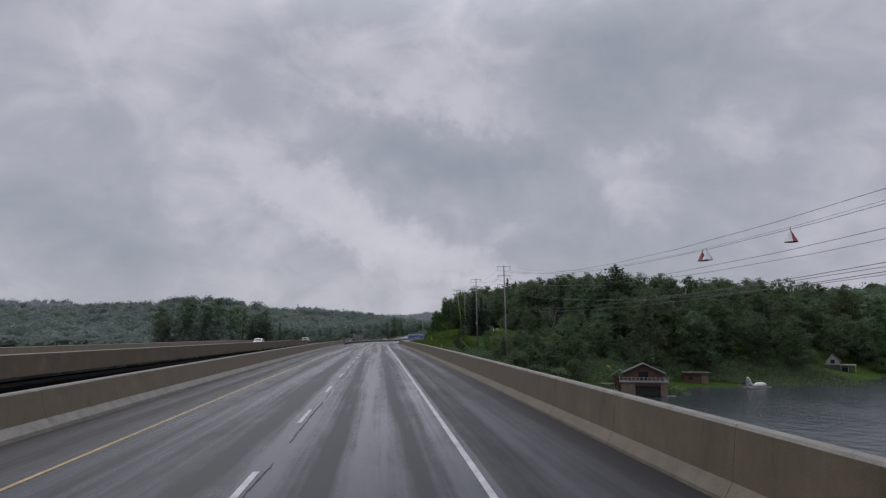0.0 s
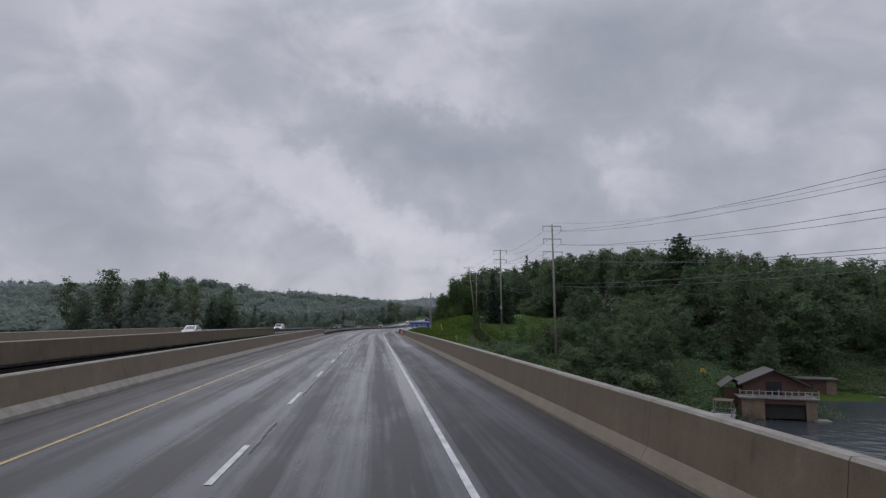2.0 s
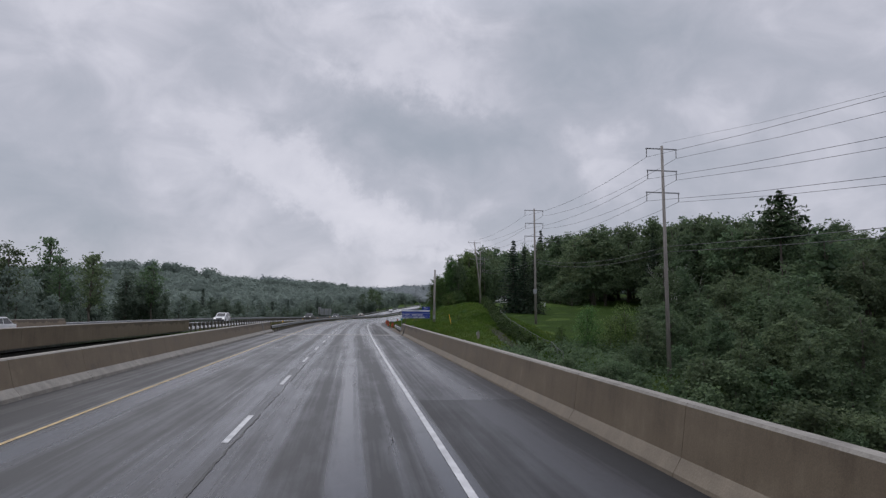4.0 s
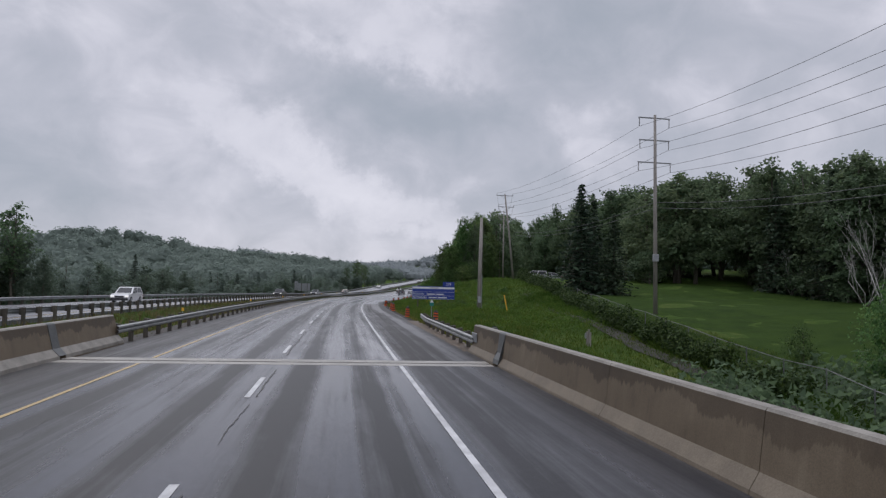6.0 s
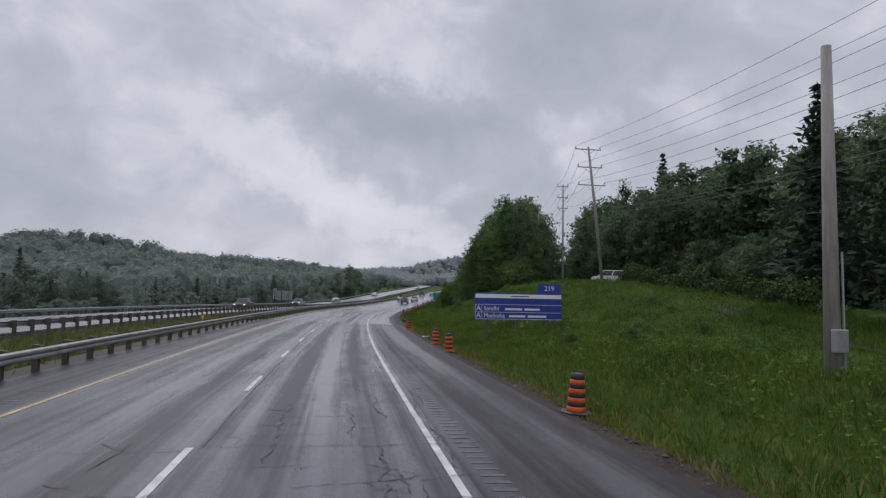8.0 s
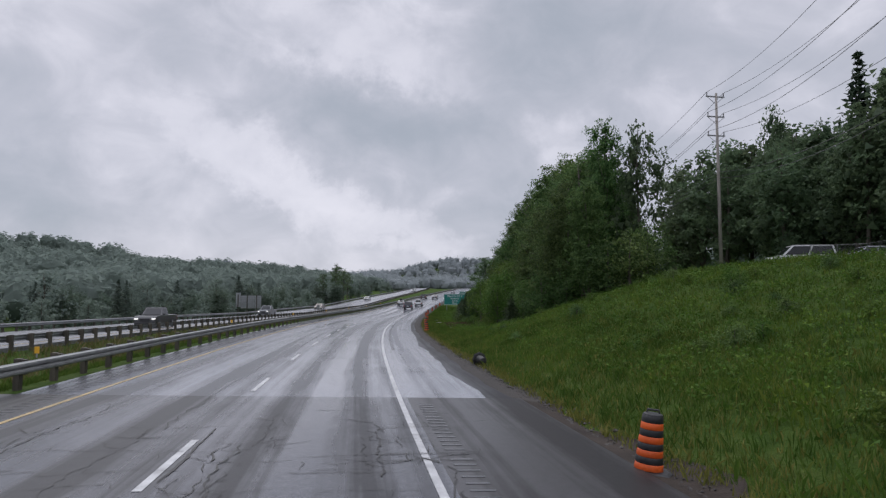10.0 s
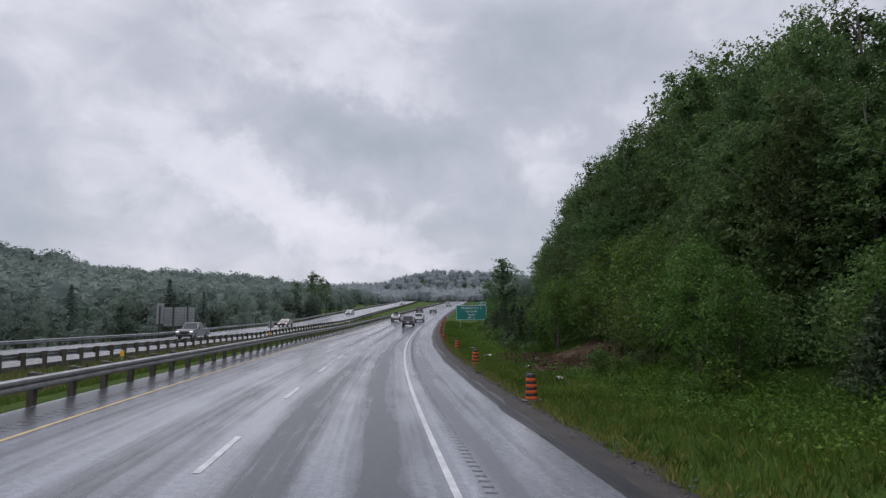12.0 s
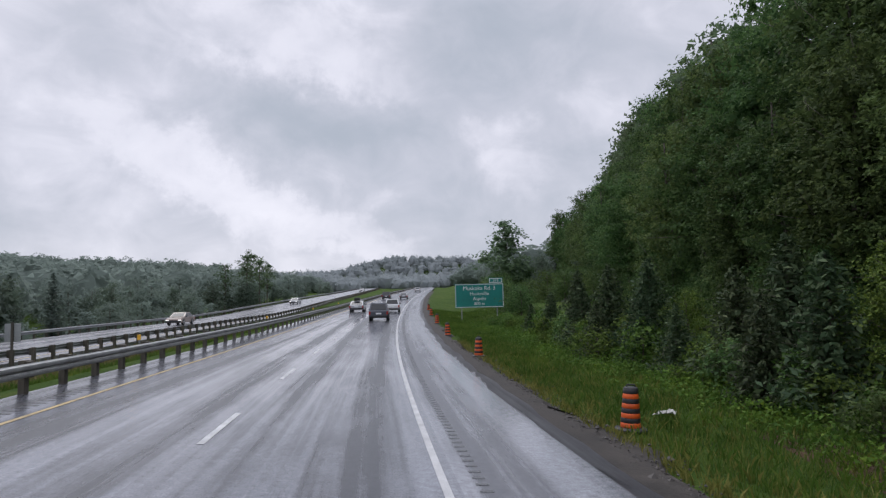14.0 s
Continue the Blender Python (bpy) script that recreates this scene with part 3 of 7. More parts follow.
def tube_data(points, radii, n=6):
    """Vertices and faces of a tapered tube along points."""
    pts = [Vector(p) for p in points]
    V, F = [], []
    for i, p in enumerate(pts):
        d = (pts[min(i + 1, len(pts) - 1)] - pts[max(i - 1, 0)])
        d = d.normalized() if d.length > 1e-6 else Vector((0, 0, 1))
        u = d.cross(Vector((0.31, 0.95, 0.02)))
        if u.length < 0.05:
            u = d.cross(Vector((1, 0, 0)))
        u.normalize()
        w = d.cross(u)
        for k in range(n):
            a = 2 * math.pi * k / n
            V.append(p + (u * math.cos(a) + w * math.sin(a)) * radii[i])
    for i in range(len(pts) - 1):
        for k in range(n):
            F.append((i * n + k, i * n + (k + 1) % n, (i + 1) * n + (k + 1) % n, (i + 1) * n + k))
    F.append(tuple(range(n))[::-1])
    F.append(tuple((len(pts) - 1) * n + k for k in range(n)))
    return V, F


def loft(profile, ss, base, closed=True, caps=True):
    """Sweep a cross-section of (offset, level) along the road; base(s) gives (offset, level) of its origin."""
    V, F, n = [], [], len(profile)
    for s in ss:
        o0, z0 = base(s)
        for o, z in profile:
            V.append(place(s, o0 + o, z0 + z))
    m = n if closed else n - 1
    for i in range(len(ss) - 1):
        for k in range(m):
            F.append((i * n + k, (i + 1) * n + k, (i + 1) * n + (k + 1) % n, i * n + (k + 1) % n))
    if closed and caps:
        F.append(tuple(range(n)))
        F.append(tuple((len(ss) - 1) * n + k for k in range(n))[::-1])
    return V, F


# ---- the pavement ----
def strip(name, ss, offs, level, mat, parent=None, label="", thick=0.0):
    """A sheet in road coordinates; offs are functions or numbers, level(s, off) its height."""
    V, F, U = [], [], []
    n = len(offs)
    for s in ss:
        for o in offs:
            oo = float(o(s)) if callable(o) else o
            V.append(place(s, oo, float(level(s, oo))))
            U.append((oo, s))
    for i in range(len(ss) - 1):
        for k in range(n - 1):
            F.append((i * n + k, i * n + k + 1, (i + 1) * n + k + 1, (i + 1) * n + k))
    if thick:
        base = len(V)
        for v, u in list(zip(V, U)):
            V.append(v - Vector((0, 0, thick))); U.append(u)
        for i in range(len(ss) - 1):
            for k in (0, n - 1):
                a, c = i * n + k, (i + 1) * n + k
                F.append((a, c, base + c, base + a) if k == 0 else (c, a, base + a, base + c))
        F.append(tuple(range(n - 1, -1, -1)) + tuple(base + k for k in range(n)))
        e = (len(ss) - 1) * n
        F.append(tuple(e + k for k in range(n)) + tuple(base + e + k for k in range(n - 1, -1, -1)))
    return mesh_ob(name, V, F, mat, parent, label, uvs=U)


def srange(a, b, step):
    n = max(1, int(round((b - a) / step)))
    return [a + (b - a) * k / n for k in range(n + 1)]


road = thing("road", "wet two-lane asphalt carriageway of a divided highway", "road", kind="structure")
strip("bridge_lanes", srange(-120, 149.6, 4), [-3.95, -1.9, 0, 1.9, 3.95], surf, M_DECK, road, "rain-wet asphalt on the bridge deck", 0.25)
strip("bridge_shoulder", srange(-120, 104, 4), [3.95, 6.82], surf, M_SHOULDER, road, "dark wet asphalt shoulder", 0.25)
strip("bridge_shoulder", srange(104, 149.6, 4), [3.95, 5.3, 6.82], surf, M_GLARESHOULDER, road, "wet asphalt shoulder with grey smears, sky glare painted into its tone", 0.25)
strip("bridge_shoulder", srange(-120, 149.6, 4), [-6.2, -3.95], surf, M_SHOULDER, road, "dark wet asphalt shoulder", 0.25)
strip("approach_lanes", srange(151.0, 233.0, 2), [-3.95, -1.9, 0, 1.9, 3.95], surf, M_OLD, road, "cracked wet asphalt", 0.25)
strip("approach_shoulder", srange(151.0, 233.0, 2), [3.95, 5.4, 6.9], surf, M_OLDSHOULDER, road, "dark wet asphalt shoulder", 0.25)
strip("approach_shoulder", srange(151.0, 233.0, 2), [-6.0, -3.95], surf, M_SHOULDER, road, "dark wet asphalt shoulder", 0.25)
strip("curve_lanes", srange(233.0, 900, 3), [-5.3, -3.95, -1.9, 0, 1.9, 3.95], surf, M_NEW, road, "soaked asphalt with sky shine painted into its grey", 0.25)
def seam(s):
    return float(np.interp(s, [233, 240, 254, 264], [6.05, 5.95, 5.9, 6.25])) + 0.10 * math.sin(s * 0.31) + 0.07 * math.sin(s * 0.83 + 1) + 0.05 * math.sin(s * 2.1)


strip("curve_shoulder", srange(233.0, 900, 1.5), [3.95, 4.9, seam], surf, M_NEWSHOULDER, road, "soaked asphalt shoulder with sky shine painted into its grey", 0.25)
strip("shoulder_edge", srange(233.0, 900, 1.5), [seam, 6.2, lambda s: 6.6 + 0.06 * math.sin(s * 1.3) + 0.05 * math.sin(s * 3.7)], surf, M_SHOULDER, road, "rough dark asphalt along the gravel", 0.25)
opp = thing("opposite_road", "wet carriageway for the oncoming traffic beyond the median", "road", kind="structure")
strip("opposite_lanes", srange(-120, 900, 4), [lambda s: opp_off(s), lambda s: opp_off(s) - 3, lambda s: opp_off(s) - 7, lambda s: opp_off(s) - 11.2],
      lambda s, o: opp_z(s), M_OPP, opp, "soaked asphalt with sky shine painted into its grey", 0.25)

# painted lines
LIFT = 0.006


def paint(name, s0, s1, o, w, mat, parent, step=2.0, level=surf):
    ss = srange(s0, s1, step)
    oo = o if callable(o) else (lambda s: o)
    return strip(name, ss, [lambda s: oo(s) - w / 2, lambda s: oo(s) + w / 2], lambda s, x: level(s, x) + LIFT, mat, parent)


paint("edge_line", -120, 149.6, 3.75, 0.12, M_WHITE, road)
paint("edge_line", 151.0, 700, 3.75, 0.12, M_WHITE, road)
paint("yellow_edge_line", -120, 149.6, -3.78, 0.10, M_YELLOW, road)
paint("yellow_edge_line", 151.0, 700, -3.78, 0.10, M_YELLOW, road)
for k in range(-12, 78):
    c = 1.37 + 9.0 * k
    if 148 < c < 152.6:
        continue
    paint("lane_dash", c - 1.5, c + 1.5, 0.0, 0.12, M_WHITE, road, 1.0)
paint("opposite_edge_line", -120, 700, lambda s: opp_off(s) - 1.1, 0.12, M_YELLOW, opp, 4, lambda s, o: opp_z(s))
paint("opposite_edge_line", -120, 700, lambda s: opp_off(s) - 8.7, 0.12, M_WHITE, opp, 4, lambda s, o: opp_z(s))
for k in range(-12, 78):
    c = 4 + 9.0 * k
    paint("opposite_lane_dash", c - 1.5, c + 1.5, lambda s: opp_off(s) - 4.9, 0.12, M_WHITE, opp, 1.5, lambda s, o: opp_z(s))

# expansion joint at the bridge end: pale bands either side of a steel-lipped slot
joint = thing("expansion_joint", "pale concrete expansion joint across the bridge end", "bridge joint", kind="structure")
strip("joint_band", srange(149.6, 150.18, 0.3), [-6.2, -3, 0, 3, 6.7], lambda s, o: surf(s, o) + 0.004, M_CAP, joint, "pale worn concrete band", 0.25)
strip("joint_band", srange(150.36, 151.0, 0.3), [-6.2, -3, 0, 3, 6.7], lambda s, o: surf(s, o) + 0.004, M_CAP, joint, "pale worn concrete band", 0.25)
strip("joint_seal", srange(150.18, 150.36, 0.2), [-6.2, -3, 0, 3, 6.7], lambda s, o: surf(s, o) - 0.03, M_DARKJOINT, joint, "black rubber seal", 0.2)

# rumble strips: short grooves milled beside the edge lines
rumble = thing("rumble_strip", "milled rumble grooves in the wet shoulder asphalt", "rumble strip", kind="stuff")
V, F, U = [], [], []
for side, o0, o1, a, b_ in ((1, 4.12, 4.46, 157, 232), (1, 4.18, 4.36, 250, 420), (-1, -4.5, -4.15, 153, 420)):
    s = a
    while s < b_:
        k = len(V)
        for ds, oo in ((0, o0), (0, o1), (0.10, o1), (0.10, o0)):
            V.append(place(s + ds, oo, float(surf(s + ds, oo)) + 0.005)); U.append((oo, s))
        F.append((k, k + 1, k + 2, k + 3))
        s += 0.34
M_RUMBLE = varied("milled_wet_asphalt", (0.040, 0.040, 0.043), (0.100, 0.100, 0.106), 3, (0.15, 0.32), 0.4, 50)
mesh_ob("grooves", V, F, M_RUMBLE, rumble, uvs=U)

# cracks in the old asphalt: wandering dark ribbons along the wheel tracks and across them
def crack_lines():
    rng = random.Random(14)
    V, F = [], []

    def ribbon(s, o, ds, do, n, w, stray=0.42):
        o_start = o
        for k in range(n + 1):
            ww = w * rng.uniform(0.35, 1.3) * (0.3 if k in (0, n) else 1)
            ln = math.hypot(ds, do)
            a, c = -do / ln * ww, ds / ln * ww
            for sg in (-1, 1):
                V.append(place(s + sg * a, o + sg * c, float(surf(s, o)) + 0.0085))
            if k:
                q = len(V)
                F.append((q - 4, q - 3, q - 1, q - 2))
            s += ds * rng.uniform(0.6, 1.4) + do * rng.uniform(-0.5, 0.5)
            o += do * rng.uniform(0.6, 1.4) + ds * rng.uniform(-stray, stray) - 0.12 * (o - o_start) * (ds > do)
            if rng.random() < 0.10 and n > 8 and stray > 0.3:
                ribbon(s, o, do * rng.choice((-1, 1)) + ds * 0.5, ds * rng.choice((-1, 1)) * 0.8, rng.randint(2, 6), w * 0.7)

    for _ in range(95):
        s = 160 + 70 * rng.random() ** 0.6
        o = rng.choice((0.75, 1.0, 2.7, 2.9, 3.45, 3.95, -0.9, -2.8, -1.1)) + rng.uniform(-0.25, 0.25)
        ribbon(s, o, 0.14, 0.0, rng.randint(10, 34), rng.uniform(0.008, 0.019))
    for _ in range(270):
        s = 156 + 75 * rng.random() ** 0.6
        o = rng.choice((0.3, 0.9, 1.8, 2.6, 3.2, -2.9, -1.5, 3.7)) + rng.uniform(-0.3, 0.3)
        ribbon(s, o, 0.012, 0.11, rng.randint(5, 16), rng.uniform(0.006, 0.013))
    # the paving joint beside the lane line has opened here and there
    for a0, a1 in ((-20, 149), (152, 232)):
        s = a0
        while s < a1 - 4:
            n = min(rng.randint(18, 70), int((a1 - s) / 0.16))
            ribbon(s, 0.16 + rng.uniform(-0.03, 0.03), 0.15, 0.0, n, rng.uniform(0.010, 0.026), 0.10)
            s += n * 0.15 + rng.choice((0.3, 0.8, 2.5, 5.0))
    for _ in range(14):
        ribbon(rng.uniform(0, 140), rng.choice((2.8, 2.95, -2.9)), 0.15, 0.0, rng.randint(12, 40), rng.uniform(0.005, 0.010))
    for s in (161, 168, 176.5, 183, 190, 197.5, 204, 212, 220, 227):      # full-width cracks, one lane or both
        ribbon(s, rng.choice((-3.6, 0.1)), 0.01, 0.12, rng.randint(30, 58), 0.009)
    return V, F


V, F = crack_lines()
cr = mesh_ob("cracks", V, F, M_DARKJOINT, road, "open dark cracks in the asphalt")
cr["kind"] = "stuff"

# ---- ground, water, verge ----
def build_ground():
    ss = np.concatenate([np.arange(-400, 100, 25), np.arange(100, 440, 2.5), np.arange(440, 800, 10), np.arange(800, 1600, 32)])
    right = np.concatenate([np.array([6.6, 7.4, 8.2]), np.arange(9, 30, 1.1), np.arange(31, 70, 3.2), np.arange(74, 150, 8), np.array([170, 200, 240, 300, 380, 480, 620])])
    left = np.concatenate([np.array([-6.2]), np.arange(-7, -15, -1.0), np.array([-14.8, -15.6, -21, -27.4, -28.4]), np.arange(-30, -70, -3.5), np.arange(-75, -160, -9), np.array([-180, -215, -260, -320, -400, -500, -640])])
    oo = np.concatenate([left[::-1], [-2, 2], right])
    Sg, Og = np.meshgrid(ss, oo, indexing="ij")
    x, y = plan(Sg, Og)
    z = ground(Sg, Og)
    V = np.stack([x, y, z], -1).reshape(-1, 3)
    n = len(oo)
    i, k = np.meshgrid(np.arange(len(ss) - 1), np.arange(n - 1), indexing="ij")
    a = (i * n + k).ravel()
    F = np.stack([a, a + 1, a + n + 1, a + n], -1)
    ob = mesh_ob("ground", V.tolist(), F.tolist(), M_GRASS, smooth_shade=True)
    return tagged(ob, "rough green meadow and hill ground along the highway", "ground", kind="structure")


build_ground()
wv = [(-500, -600, WATER), (700, -600, WATER), (700, 260, WATER), (-500, 260, WATER)]
tagged(mesh_ob("water", wv, [(0, 1, 2, 3)], M_WATER), "dark rippled lake water below the bridge", "lake", kind="structure")
M_GRAVELBROWN = varied("brown_wet_gravel", (0.016, 0.012, 0.010), (0.062, 0.049, 0.040), 1.6, (0.7, 0.95), 0.8, 14, spec=0.15, dist=0.03)
for g0, g1, gm, gw in ((154, 233, M_GRAVELBROWN, 8.0), (233, 560, M_GRAVEL, 7.75)):
    gs = strip("gravel_shoulder", srange(g0, g1, 1.5), [6.85 if g0 < 200 else 6.56, 7.4, lambda s: gw + 0.30 * math.sin(s * 0.7) + 0.22 * math.sin(s * 1.9) + 0.12 * math.sin(s * 5.1)],
               lambda s, o: surf(s, o) - 0.02 if o < 7.3 else max(float(surf(s, o)) - 0.10, float(ground(s, o)) + 0.03) if o < 7.45 else float(ground(s, o)) - 0.02, gm)
    tagged(gs, "wet gravel edge beside the asphalt", "gravel shoulder", kind="structure")
gl = strip("gravel_shoulder", srange(154, 233, 3), [-7.3, -6.5, -5.9], lambda s, o: surf(s, o) - 0.04 if o > -6.2 else max(float(surf(s, o)) - 0.12, float(ground(s, o)) + 0.03), M_GRAVEL)
tagged(gl, "wet dark gravel edge under the guard rail", "gravel shoulder", kind="structure")


verge = strip("median_verge", srange(231, 700, 2), [-7.0, -6.2, lambda s: -5.62 + 0.07 * math.sin(s * 0.9) + 0.05 * math.sin(s * 2.3), -5.22],
              lambda s, o: surf(s, o) - (0.012 if o > -5.4 else 0.05 if o > -6.0 else 0.10) if o > -6.6 else float(ground(s, o)) + 0.01, M_GRASS)
tagged(verge, "soaked grass verge under the median guard rail", "verge", kind="structure")


def pebbles(name, label, seed, count, region, size, mat):
    """Loose stones: squashed octahedra pressed into the ground, as one mass."""
    rng = np.random.default_rng(seed)
    s, off = region(rng, count)
    x, y = plan(s, off)
    z = np.maximum(surf(s, np.minimum(off, 7.4)) - 0.09, ground(s, off) + 0.02)
    r = size * rng.lognormal(0, 0.45, count)
    turn = rng.uniform(0, math.pi, count)
    V = np.zeros((count, 6, 3))
    for k, (a, c, h) in enumerate(((1, 0, 0), (0, 0.8, 0), (-1, 0, 0), (0, -0.8, 0), (0.1, 0.1, 0.6), (0, 0, -0.6))):
        a2, c2 = a + rng.normal(size=count) * 0.15, c + rng.normal(size=count) * 0.15
        V[:, k, 0] = x + r * (a2 * np.cos(turn) - c2 * np.sin(turn))
        V[:, k, 1] = y + r * (a2 * np.sin(turn) + c2 * np.cos(turn))
        V[:, k, 2] = z + r * h + 0.2 * r
    base = np.array([(0, 1, 4), (1, 2, 4), (2, 3, 4), (3, 0, 4), (1, 0, 5), (2, 1, 5), (3, 2, 5), (0, 3, 5)])
    F = (base[None] + 6 * np.arange(count)[:, None, None]).reshape(-1, 3)
    return tagged(mesh_ob(name, V.reshape(-1, 3).tolist(), F.tolist(), mat), label, "gravel", kind="stuff")


M_PEBBLE = varied("wet_grey_stones", (0.016, 0.014, 0.013), (0.075, 0.064, 0.056), 0.9, (0.5, 0.8), 0.3, 20)
pebbles("gravel_stones", "loose wet stones along the shoulder", 8, 9000, lambda r, n: (r.uniform(176, 345, n), 6.85 + np.abs(r.normal(size=n)) * 0.5), 0.026, M_PEBBLE)

# ---- bridge decks and concrete barriers ----
BAR = [(0.0, 0.0), (0.02, 0.10), (0.22, 0.30), (0.40, 1.00), (0.44, 1.04), (0.62, 1.04), (0.66, 1.00), (0.66, -0.35), (0.0, -0.35)]


BAR_R = [(0.17, 0.0), (0.18, 0.06), (0.31, 0.27), (0.40, 1.00), (0.43, 1.04), (0.62, 1.04), (0.66, 1.00), (0.66, -0.35), (0.17, -0.35)]


def barrier(label, side, s0, s1, origin, group, foot=-0.35):
    """A concrete parapet in cast panels with dark open joints between them."""
    ob = thing("concrete_barrier", label, "barrier", group)
    prof = [(o, max(z, foot)) for o, z in BAR_R] if side > 0 else [(-o, z) for o, z in BAR][::-1]
    s = s0
    while s < s1 - 0.5:
        e = min(s + 4.58, s1)
        cuts = [s + 0.006, (s + e) / 2, e - 0.006]
        V, F = loft(prof, cuts, origin)
        kinds = []
        for k in range(len(prof)):
            z0, z1 = sorted((prof[k][1], prof[(k + 1) % len(prof)][1]))
            kinds.append(1 if z0 >= 0 and z1 < 0.31 else 2 if z0 > 0.99 else 0)
        mesh_ob("barrier_panel", V, F, [M_CONCRETE, M_TOE if side < 0 else M_TOETAN, M_TOE], ob, uvs=[(q, z) for q in cuts for _, z in prof], midx=kinds * 2 + [0, 0])
        s = e
    return ob


barrier("tan weathered concrete bridge barrier with rain stains", 1, -96.6, 149.55, lambda s: (6.6, float(surf(s, 6.6))), "bridge barriers")
end_block = barrier("short tan concrete barrier end block beside the guard rail", 1, 150.15, 154.3, lambda s: (6.6, float(surf(s, 6.6))), "bridge barriers")
anchor = mesh_ob("anchor_plate", *loft([(0.005, 0.74), (0.022, 0.76), (0.022, 0.40), (0.005, 0.42)], [153.4, 154.32], lambda s: (6.9, float(surf(s, 6.6)))), M_STEELDULL, end_block, "bolted steel rail anchor")
barrier("tan weathered concrete bridge barrier along the median", -1, -96.6, 150.3, lambda s: (-6.15, float(surf(s, -6.15))), "bridge barriers")
barrier("short tan concrete barrier end block beside the median guard rail", -1, 150.7, 155.9, lambda s: (-6.15, float(surf(s, -6.15))), "bridge barriers")
barrier("concrete bridge barrier of the opposite carriageway", 1, -96.6, 157.0, lambda s: (float(opp_off(s)) - 0.1, float(opp_z(s))), "bridge barriers", -0.04)
barrier("outer concrete bridge barrier of the opposite carriageway", -1, -96.6, 157.0, lambda s: (float(opp_off(s)) - 11.1, float(opp_z(s))), "bridge barriers")

M_WETSTEEL = varied("wet_grey_sheet_steel", (0.060, 0.064, 0.064), (0.155, 0.160, 0.158), 2.0, (0.4, 0.6), 0.2, 25, 0.3)
cover = thing("joint_cover_plate", "grey steel plate over the gap in the barrier", "cover plate")
V, F = loft([(o - 0.01, z) for o, z in BAR_R[1:6]] + [(0.6, 0.9), (0.2, 0.2)], [149.50, 150.20], lambda s: (6.59, float(surf(s, 6.6))))
mesh_ob("plate", V, F, M_WETSTEEL, cover)
cover2 = thing("joint_cover_plate", "grey steel plate over the gap in the barrier", "cover plate")
V, F = loft([(-o + 0.01, z) for o, z in BAR[1:6]][::-1] + [(-0.2, 0.2), (-0.6, 0.9)], [150.25, 150.75], lambda s: (-6.14, float(surf(s, -6.15))))
mesh_ob("plate", V, F, M_WETSTEEL, cover2)

for nm, o0, o1, lev, lab in (("bridge_deck", -6.85, 7.28, lambda s: float(surf(s, 0)), "concrete slab of the highway bridge"),
                             ("bridge_deck", -27.2, -15.5, lambda s: float(opp_z(s)), "concrete slab of the opposite bridge")):
    V, F = loft([(o0, -0.36), (o1, -0.36), (o1, -0.55), (o1 - 1.8, -0.70), (o1 - 1.9, -2.4), (o0 + 1.9, -2.4), (o0 + 1.8, -0.70), (o0, -0.55)], srange(-96, 150, 20), lambda s: (0.0, lev(s)))
    tagged(mesh_ob(nm, V, F, M_UNDER), lab, "bridge", kind="structure")

# ---- steel guard rails ----
WBEAM = [(0.00, 0.155), (0.018, 0.135), (0.075, 0.115), (0.082, 0.075), (0.075, 0.035), (0.012, 0.0), (0.075, -0.035), (0.082, -0.075), (0.075, -0.115), (0.018, -0.135), (0.0, -0.155)]
WB = WBEAM + [(o - 0.006, z * 0.985) for o, z in WBEAM[::-1]]


def post_mesh():
    bm = boxed(-0.075, 0.075, -0.10, 0.10, -0.35, 0.80, bevel=0.008)
    box(bm, 0.075, 0.20, -0.075, 0.075, 0.40, 0.78, bevel=0.006)
    me = bpy.data.meshes.new("post")
    bm.to_mesh(me); bm.free()
    me.materials.append(M_POSTWOOD)
    return me


POST = post_mesh()


def guard_rail(label, s0, s1, off, level, face, group, single=300, mat=M_STEEL):
    """W-beam rail on timber posts; face +1 when the beam looks to the right. off(s), level(s)."""
    ob = thing("guard_rail", label, "guard rail", group)
    s, step, count = s0, 3.81, 0
    prof = [(face * (o + 0.20), z + 0.585) for o, z in WB]
    if face < 0:
        prof = prof[::-1]
    while s < s1:
        e = min(s + step, s1)
        V, F = loft(prof, [s, (s + e) / 2, e + 0.05], lambda q: (float(off(q)), float(level(q))), caps=False)
        mesh_ob("beam", V, F, mat, ob)
        s = e
        if s > 460:
            step = 15.0
    s = s0 + 0.4
    rest = []
    while s < s1:
        if count < single and s < 455:
            p = new("post", POST)
            p.parent = ob
            p.matrix_basis = stand(s, float(off(s)), float(level(s)), 0 if face > 0 else 180)
        else:
            rest.append(s)
        count += 1
        s += 1.905
    if rest:
        V, F = [], []
        base = [(-0.08, -0.1), (0.08, -0.1), (0.08, 0.1), (-0.08, 0.1)]
        for q in rest:
            k = len(V)
            for z in (-0.3, 0.78):
                for a, c in base:
                    V.append(place(q + c, float(off(q)) + a, float(level(q)) + z))
            F += [(k, k + 1, k + 5, k + 4), (k + 1, k + 2, k + 6, k + 5), (k + 2, k + 3, k + 7, k + 6), (k + 3, k, k + 4, k + 7), (k + 4, k + 5, k + 6, k + 7)]
        p = mesh_ob("far_posts", V, F, M_POSTWOOD, ob)
        p["kind"] = "stuff"
    return ob


def rail_l(s):
    return np.interp(s, [155, 172, 218, 264, 288, 800], [-6.55, -6.35, -5.95, -5.55, -5.25, -5.25])


